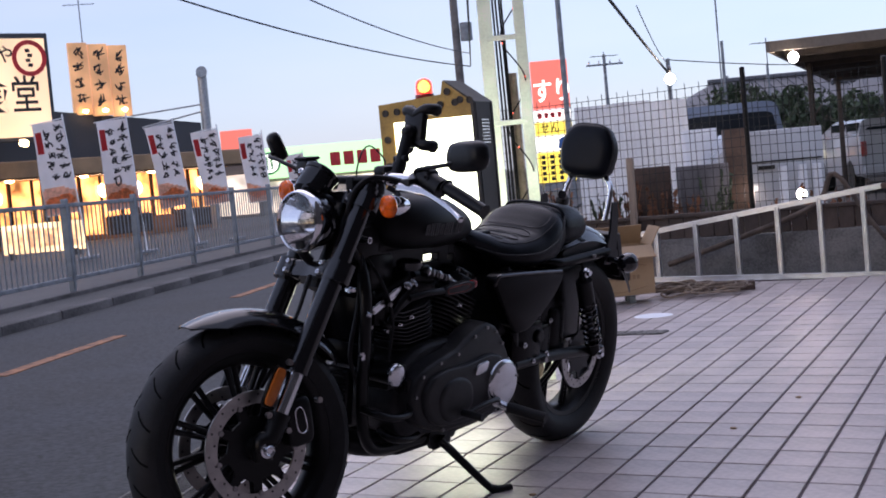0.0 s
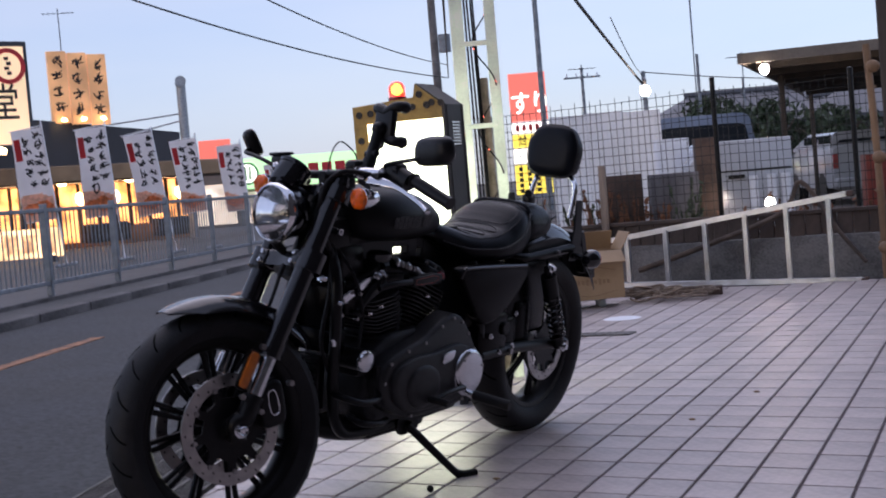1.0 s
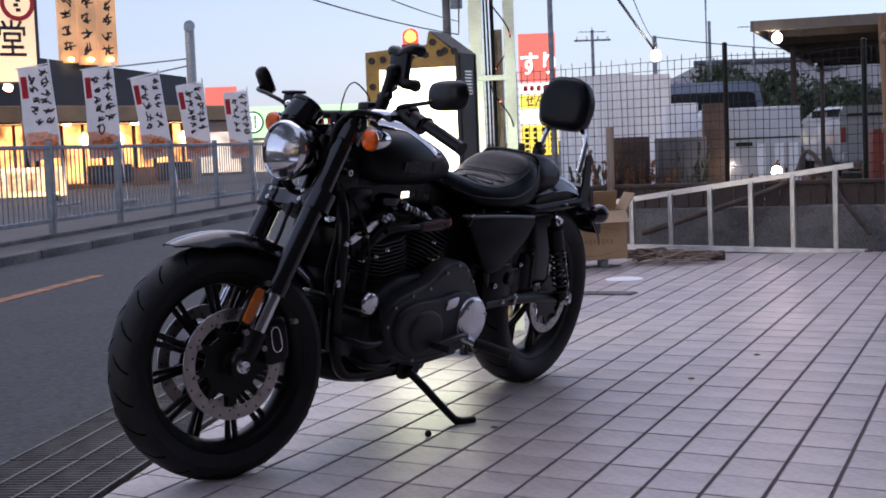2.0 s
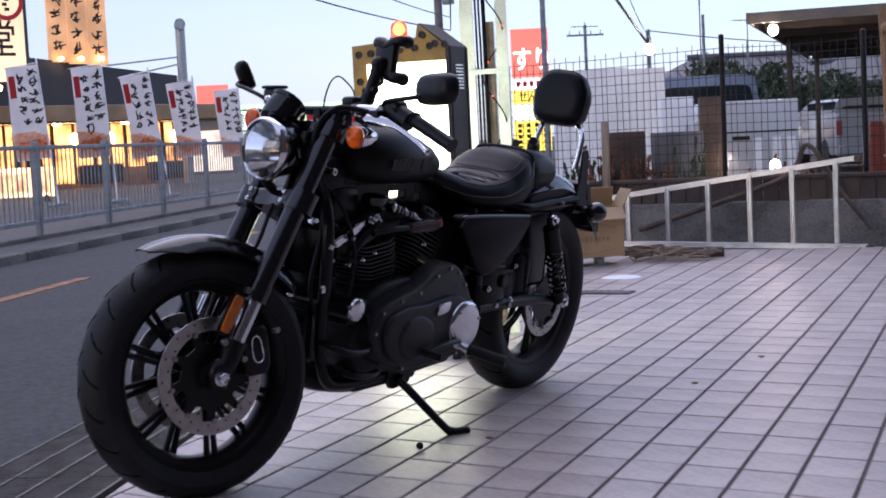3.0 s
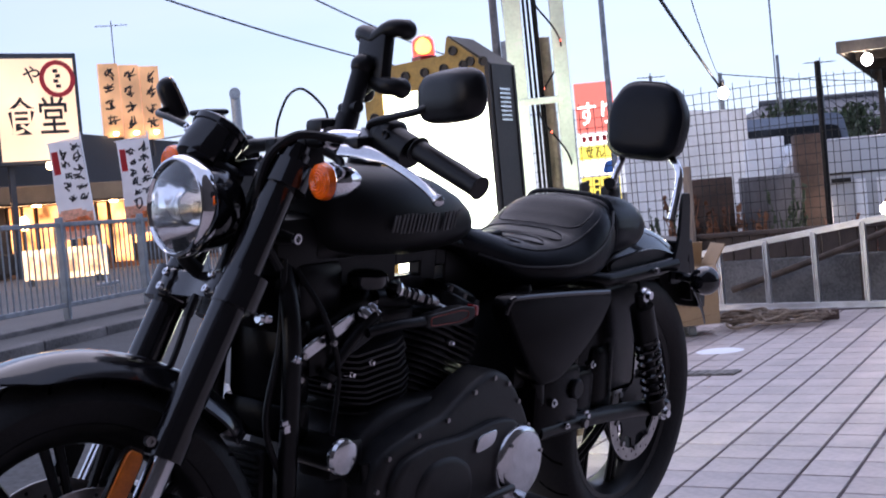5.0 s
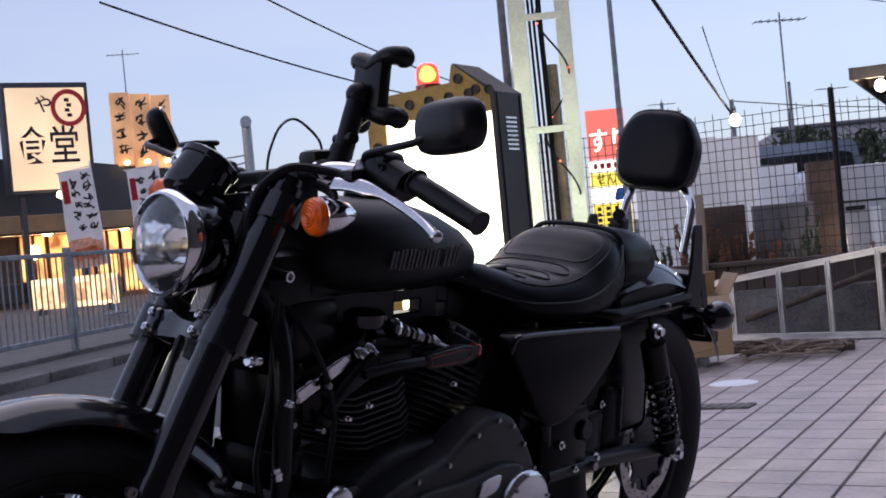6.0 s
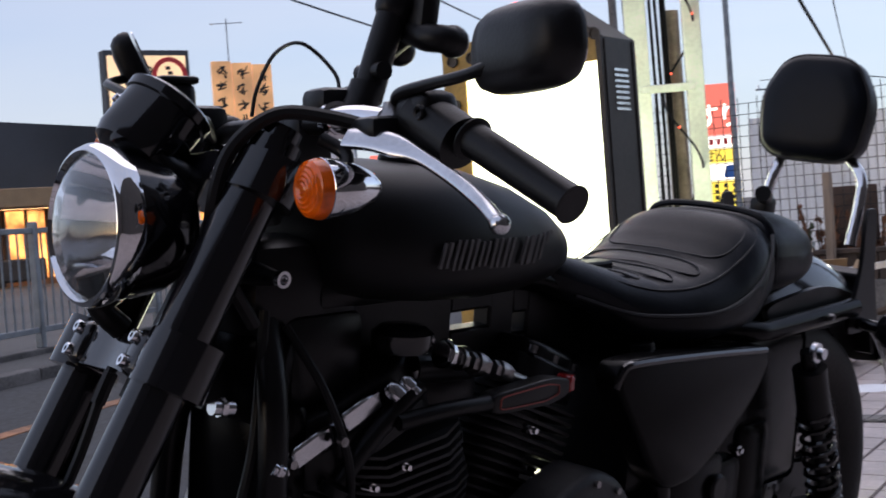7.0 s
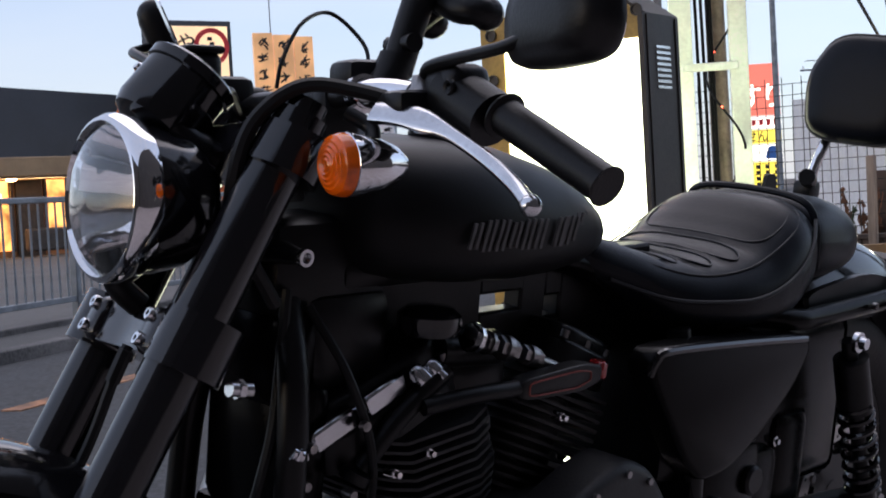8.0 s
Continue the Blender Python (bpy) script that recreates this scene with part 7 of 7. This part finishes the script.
while x > -L + 0.5:
    wd = rng.choice((0.9, 1.2, 1.5))
    if rng.random() < 0.72:
        bm = B()
        tall = rng.choice((1.3, 1.7))
        box(bm, (x - wd / 2, 1.88 - tall / 2, -0.27), (wd - 0.14, tall, 0.06))
        wi = part("window", bm, G_WARM, rest, "warm lit window")
        bm = B()
        for dx in (0, wd / 2, wd):
            box(bm, (x - dx, 1.88 - tall / 2, -0.21), (0.07, tall + 0.06, 0.07))
        part("window_frame", bm, M_DARKWOOD, wi)
        if rng.random() < 0.55:
            bm = B()
            ball(bm, (x - wd / 2, 1.45, -0.14), (0.16, 0.20, 0.05), None, 12, 8)
            part("lantern", bm, G_WARMLAMP, wi, "glowing warm lamp")
    else:
        bm = B()
        box(bm, (x - wd / 2, 0.95, -0.20), (wd - 0.2, 1.85, 0.1))
        part("door", bm, M_DARKWOOD, rest, "dark timber door")
    x -= wd
for k in range(6):
    bm = B()
    ball(bm, (-0.8 - 2.5 * k, 1.89, 0.42), (0.13, 0.05, 0.13), None, 12, 8)
    part("downlight", bm, G_WARMLAMP, rest, "glowing eave downlight")
for k in range(5):
    bm = B()
    box(bm, (-2.0 - 2.6 * k, 0.42, 0.75), (1.5, 0.55, 0.35), None, 0.05)
    part("planter", bm, M_DARKWOOD, rest, "dark timber planter box")
for k in range(2):
    lamp = bpy.data.lights.new("eave_light", "AREA")
    lamp.shape, lamp.size, lamp.size_y = "RECTANGLE", 6.5, 0.2
    lamp.energy, lamp.color = 80.0, (1.0, 0.62, 0.28)
    lo = new("eave_light", lamp)
    lo.parent = rest
    lo.matrix_basis = pose(-3.6 - 7.0 * k, 1.86, 0.45, 90)

bs = thing("main_signboard", facing(-26.70, 22.18, 2.9, 0.914, -0.405), "large lit cream restaurant signboard with brush characters", "sign")
bm = B()
box(bm, (2.45, 1.42, -0.2), (2.3, 2.85, 0.35), None, 0.02)
part("cabinet", bm, M_FASCIA, bs)
bm = B()
box(bm, (2.43, 1.40, -0.02), (2.1, 2.6, 0.05))
part("lit_panel", bm, G_CREAM, bs, "glowing cream panel")
lettering("\u98df\u5802", 0.95, pose(2.40, 1.15, 0.01) @ Matrix.Diagonal((0.9, 1.1, 1, 1)), M_INK, bs, fat=0.007)
lettering("\u3084", 0.5, pose(2.35, 2.25, 0.01), M_INK, bs, fat=0.005)
bm = B()
lathe(bm, [(0.36, 0.0), (0.48, 0.0), (0.48, 0.02), (0.36, 0.02)], Matrix.Translation((3.02, 2.18, 0.01)), 32, True)
part("red_ring", bm, M_RED, bs)
for k in range(4):
    bm = B()
    box(bm, (2.98 + 0.06 * (k % 2), 2.38 - 0.13 * k, 0.012), (0.13, 0.09, 0.01))
    part("print_bar", bm, M_INK, bs)
for x in (1.7, 3.2):
    bm = B()
    box(bm, (x, -1.2, -0.35), (0.14, 3.4, 0.14))
    part("post", bm, M_FASCIA, bs)
bm = B()
cyl(bm, (2.4, -0.12, 0.5), (2.4, -0.05, 0.55), 0.12, seg=14)
part("floodlight", bm, G_WARMLAMP, bs, "glowing floodlight under the board")

tb = thing("triple_signboard", facing(-26.9, 28.13, 3.62, 0.865, -0.502), "three tan vertical signboards with brush writing on the roof", "sign")
rng = random.Random(21)
for k in range(3):
    bm = B()
    # the spot lamps' light is put into each board as its own uneven glow
    box(bm, (0.30 + 0.60 * k, 1.12 - 0.05 * k, 0), (0.57, 2.1, 0.12), None, 0.01)
    p = part("board", bm, G_ORANGEBOARD, tb, "tan vertical board, its own glow imitating lamplight")
    z = 2.0 - 0.05 * k
    while z > 0.45:
        for n in range(6):
            bm = B()
            c0 = Vector((0.30 + 0.60 * k + rng.uniform(-0.09, 0.09), z - 0.12 + rng.uniform(-0.11, 0.11), 0.062))
            a = rng.choice((0.1, 0.25, 1.35, 1.6, 2.3, 0.8))
            d = Vector((math.cos(a), math.sin(a), 0)) * rng.uniform(0.07, 0.15)
            bend = Vector((-d.y, d.x, 0)) * rng.uniform(-0.35, 0.35)
            tube(bm, [c0 - d, c0 + bend, c0 + d], lambda t: 0.012 + 0.020 * (1 - t) ** 0.6, 6, 5)
            part("brush_stroke", bm, M_INK, p)
        z -= 0.44
    bm = B()
    ball(bm, (0.30 + 0.60 * k, 0.16, 0.22), (0.09, 0.06, 0.06), None, 10, 8)
    part("spot_lamp", bm, G_WARMLAMP, tb, "small glowing spot lamp")
    bm = B()
    box(bm, (0.30 + 0.60 * k, -0.1, -0.1), (0.08, 0.8, 0.08))
    part("bracket", bm, M_FASCIA, tb)

fl = thing("flue_pipe", pose(-24.1, 30.7, 0.0), "silver flue pipe with a T-shaped cap", "flue")
bm = B()
cyl(bm, (0, 0, 2.0), (0, 0, 4.7), 0.14, seg=20)
part("pipe", bm, M_STEEL, fl)
bm = B()
cyl(bm, (0.22, -0.30, 4.68), (-0.22, 0.30, 4.68), 0.16, seg=20)
part("cap", bm, M_STEEL, fl)
for a_, b_ in (((0.0, 0, 3.75), (-1.6, -1.5, 3.55)), ((0.0, 0, 3.55), (-1.6, -1.0, 3.2))):
    bm = B()
    cyl(bm, a_, b_, 0.025, seg=6)
    part("stay", bm, M_STEEL, fl)
bm = B()
box(bm, (0, 0, 1.0), (0.2, 0.2, 2.0))
part("duct", bm, M_STEEL, fl)

mb = thing("menu_board", facing(-20.9, 18.56, 0.02, 0.44, -0.90), "low lit menu board outside the restaurant", "sign")
bm = B()
box(bm, (0.8, 0.42, 0), (1.75, 0.62, 0.12), None, 0.02)
part("lit_panel", bm, G_MENU, mb, "glowing menu panel")
for k in range(4):
    bm = B()
    box(bm, (0.22 + 0.39 * k, 0.42, 0.065), (0.33, 0.44 if k % 2 else 0.38, 0.01))
    part("picture", bm, G_MENUPIC, mb, "lit food picture")
for x in (0.1, 1.5):
    bm = B()
    box(bm, (x, 0.06, 0), (0.08, 0.16, 0.3))
    part("foot", bm, M_FASCIA, mb)

# ---- banner flags in front of the restaurant ----
def banner(m, seed):
    """A tall white banner on a pole: red tag, brush writing, a bowl of noodles."""
    rng = random.Random(seed)
    t = thing("banner_flag", m, "tall white banner flag with red tag, brush writing and noodle bowl", "banner", "banner flags by the street")
    bm = B()
    cyl(bm, (0.56, 0, 0.19), (0.56, 0, 2.62), 0.014, seg=8)
    cyl(bm, (-0.02, 0, 2.52), (0.58, 0, 2.55), 0.008, seg=6)
    part("flag_pole", bm, M_WHITEP, t, "thin white pole")
    bm = B()
    box(bm, (0.56, 0, 0.20), (0.34, 0.34, 0.06), None, 0.02)
    part("pole_foot", bm, M_GREY, t)

    def sheet(x0, x1, z0, z1, off, material, name, par, nx=8, nz=14, wob=1.0, shape=None):
        bm = B()
        grid = []
        for j in range(nz + 1):
            row = []
            for i in range(nx + 1):
                x, z = x0 + (x1 - x0) * i / nx, z0 + (z1 - z0) * j / nz
                y = 0.030 * math.sin(6 * x + 3 * z + seed) + 0.02 * math.sin(9 * z + seed * 2) * (0.56 - x) - 0.006 * off
                row.append(bm.verts.new((x + 0.03 * math.sin(2.5 * z + seed) * (0.56 - x), y, z)))
            grid.append(row)
        for j in range(nz):
            for i in range(nx):
                if shape is None or shape((i + 0.5) / nx, (j + 0.5) / nz):
                    bm.faces.new((grid[j][i], grid[j][i + 1], grid[j + 1][i + 1], grid[j + 1][i]))
        geom = list(bm.faces)
        r = bmesh.ops.solidify(bm, geom=geom, thickness=0.002)
        return part(name, bm, material, par)

    cl = sheet(0.0, 0.55, 0.98, 2.52, 0, M_CLOTH, "cloth", t)
    sheet(0.03, 0.14, 2.02, 2.38, 1, M_RED, "red_tag", cl, 3, 6)
    sheet(0.01, 0.54, 1.00, 1.48, 1, M_FOOD2, "bowl_print", cl, 16, 14, 1, lambda u, v: v < 0.80 + 0.16 * math.sin(3.1 * u + 0.4 * seed))
    sheet(0.04, 0.52, 1.08, 1.36, 2, M_FOOD, "noodle_print", cl, 18, 12, 1, lambda u, v: (u - 0.5) ** 2 / 0.24 + (v - 0.45) ** 2 / (0.16 + 0.06 * math.sin(9 * u + seed)) < 1)
    # brush strokes
    for col, x0, ws in ((0, 0.365, 0.17), (1, 0.165, 0.16)):
        z = 2.47 - 0.08 * col
        while z > 1.56 + 0.10 * (1 - col):
            hgt = rng.uniform(0.11, 0.17)
            for k in range(5):
                c0 = Vector((x0 + ws / 2 + rng.uniform(-0.3, 0.3) * ws, 0, z - hgt / 2 + rng.uniform(-0.3, 0.3) * hgt))
                a = rng.choice((0.15, 0.3, 1.4, 1.7, 2.2, 0.9, -0.5))
                d = Vector((math.cos(a) * ws, 0, math.sin(a) * hgt)) * rng.uniform(0.22, 0.42)
                bend = Vector((-d.z, 0, d.x)) * rng.uniform(-0.4, 0.4)
                pts = []
                for q in (c0 - d, c0 + bend, c0 + d):
                    yq = 0.030 * math.sin(6 * q.x + 3 * q.z + seed) + 0.02 * math.sin(9 * q.z + seed * 2) * (0.56 - q.x) - 0.004
                    pts.append((q.x + 0.03 * math.sin(2.5 * q.z + seed) * (0.56 - q.x), yq, q.z))
                bm = B()
                tube(bm, pts, lambda t: 0.0075 + 0.0105 * (1 - t) ** 0.7, 5, 4)
                part("brush_stroke", bm, M_INK, cl)
            z -= hgt + 0.025
    return t


for k, (x, y, f) in enumerate(((-16.57, 15.22, 1), (-16.28, 16.48, 1), (-15.95, 17.72, 0.95), (-16.45, 19.73, 0.92), (-16.75, 21.73, 0.88), (-17.0, 24.1, 0.72))):
    banner(facing(x, y, -0.17, 0.44, -0.90) @ pose(0, 0, 0, -90) @ pose(0, 0, 0, 0, -5 + 2.0 * math.sin(k * 2.1), 0) @ Matrix.Diagonal((f * 1.04, f, f * 1.07, 1)), k + 1)

# ---- street fence on the far pavement ----
def fence_bay():
    t = thing("street_fence", Matrix(), "grey painted steel bar fence along the far pavement", "fence", "bays of the street fence")
    for x in (0.0,):
        bm = B()
        box(bm, (x, 0, 0.495), (0.065, 0.065, 0.99), None, 0.008)
        part("post", bm, M_GALV_PAINT, t, "square grey fence post")
    for z in (0.14, 0.92):
        bm = B()
        box(bm, (1.0, 0, z), (2.0, 0.04, 0.045), None, 0.006)
        part("rail", bm, M_GALV_PAINT, t)
    bm = B()
    cyl(bm, (0, 0, 0), (0, 0, 0.78), 0.009, seg=8)
    me = mesh_of("bar", bm, M_GALV_PAINT)
    for k in range(16):
        ob = new("bar", me)
        ob.parent = t
        ob.matrix_basis = pose(0.115 + 0.118 * k, 0, 0.14)
    return t


bay = fence_bay()
bay.matrix_basis = ROAD @ pose(-2.0, 6.80, 0.10)
for k in range(16):
    copy_thing(bay, ROAD @ pose(-2.0 + 2.0 * (k + 1), 6.80, 0.10))


# ---- floor tiles, piece by piece near the motorcycle, joined farther off ----
TA, TB = 0.1540, 0.2050
LAY = Matrix(((1.0, -0.061, 0), (-0.125, 1.0, 0), (0, 0, 1)))  # the courses run a little askew to each other
ORIGIN = Vector((-0.4926, -0.172, 0))
bm = B()
box(bm, (0, 0, -0.005), (TA - 0.0105, TB - 0.0085, 0.010), LAY.to_4x4(), 0.0016)
tile = mesh_of("tile", bm, M_TILE)
hx, hy = TA / 2 - 0.00525, TB / 2 - 0.00425
near, rest_tiles, cut = [], [], []
for i in range(-30, 40):
    for j in range(-46, 40):
        c = ORIGIN + LAY @ Vector(((i + 0.5) * TA, (j + 0.5) * TB, 0))
        x, y = c.x, c.y
        if not -7.95 < y < 6.05 - TB / 2 - 0.012 or x > 3.1:
            continue
        if edge(y) - TA / 2 - 0.06 < x < edge(y) + TA / 2 + 0.07:
            cut.append((x, y))
        elif x > edge(y):
            (near if -1.85 < x < 0.75 and -1.9 < y < 1.55 else rest_tiles).append((x, y))
near.sort(key=lambda p: (p[0] + 0.9) ** 2 + (p[1] + 0.3) ** 2)
rest_tiles += near[300:]
for x, y in near[:300]:
    ob = new("tile", tile)
    ob.parent = floor
    ob.matrix_basis = pose(x, y, 0.0006 * math.sin(x * 31 + y * 17))
verts, faces = [], []
for x, y in rest_tiles:
    b = len(verts)
    for z, f in ((0.0, 0.0016), (-0.006, 0.0)):
        for u, v in ((-hx + f, -hy + f), (hx - f, -hy + f), (hx - f, hy - f), (-hx + f, hy - f)):
            q = LAY @ Vector((u, v, 0))
            verts.append((x + q.x, y + q.y, z))
    faces.append((b, b + 1, b + 2, b + 3))
    for k in range(4):
        faces.append((b + 4 + k, b + 4 + (k + 1) % 4, b + (k + 1) % 4, b + k))
me = bpy.data.meshes.new("tile_field")
me.from_pydata(verts, [], faces)
me.materials.append(M_TILE_FIELD)
tf = new("tile_field", me)
tf.parent = floor
tagged(tf, "", "", "", "stuff")
for x, y in cut:
    corners = [Vector((x, y, 0)) + LAY @ Vector((u, v, 0)) for u, v in ((-hx, -hy), (hx, -hy), (hx, hy), (-hx, hy))]
    poly = []
    for p, q in zip(corners, corners[1:] + corners[:1]):
        sp, sq = p.x - edge(p.y) - 0.006, q.x - edge(q.y) - 0.006
        if sp >= 0:
            poly.append((p.x, p.y))
        if sp * sq < 0:
            t = sp / (sp - sq)
            poly.append((p.x + (q.x - p.x) * t, p.y + (q.y - p.y) * t))
    if len(poly) > 2:
        bm = B()
        plate(bm, poly, -0.010, 0.0)
        part("tile", bm, M_TILE, floor)
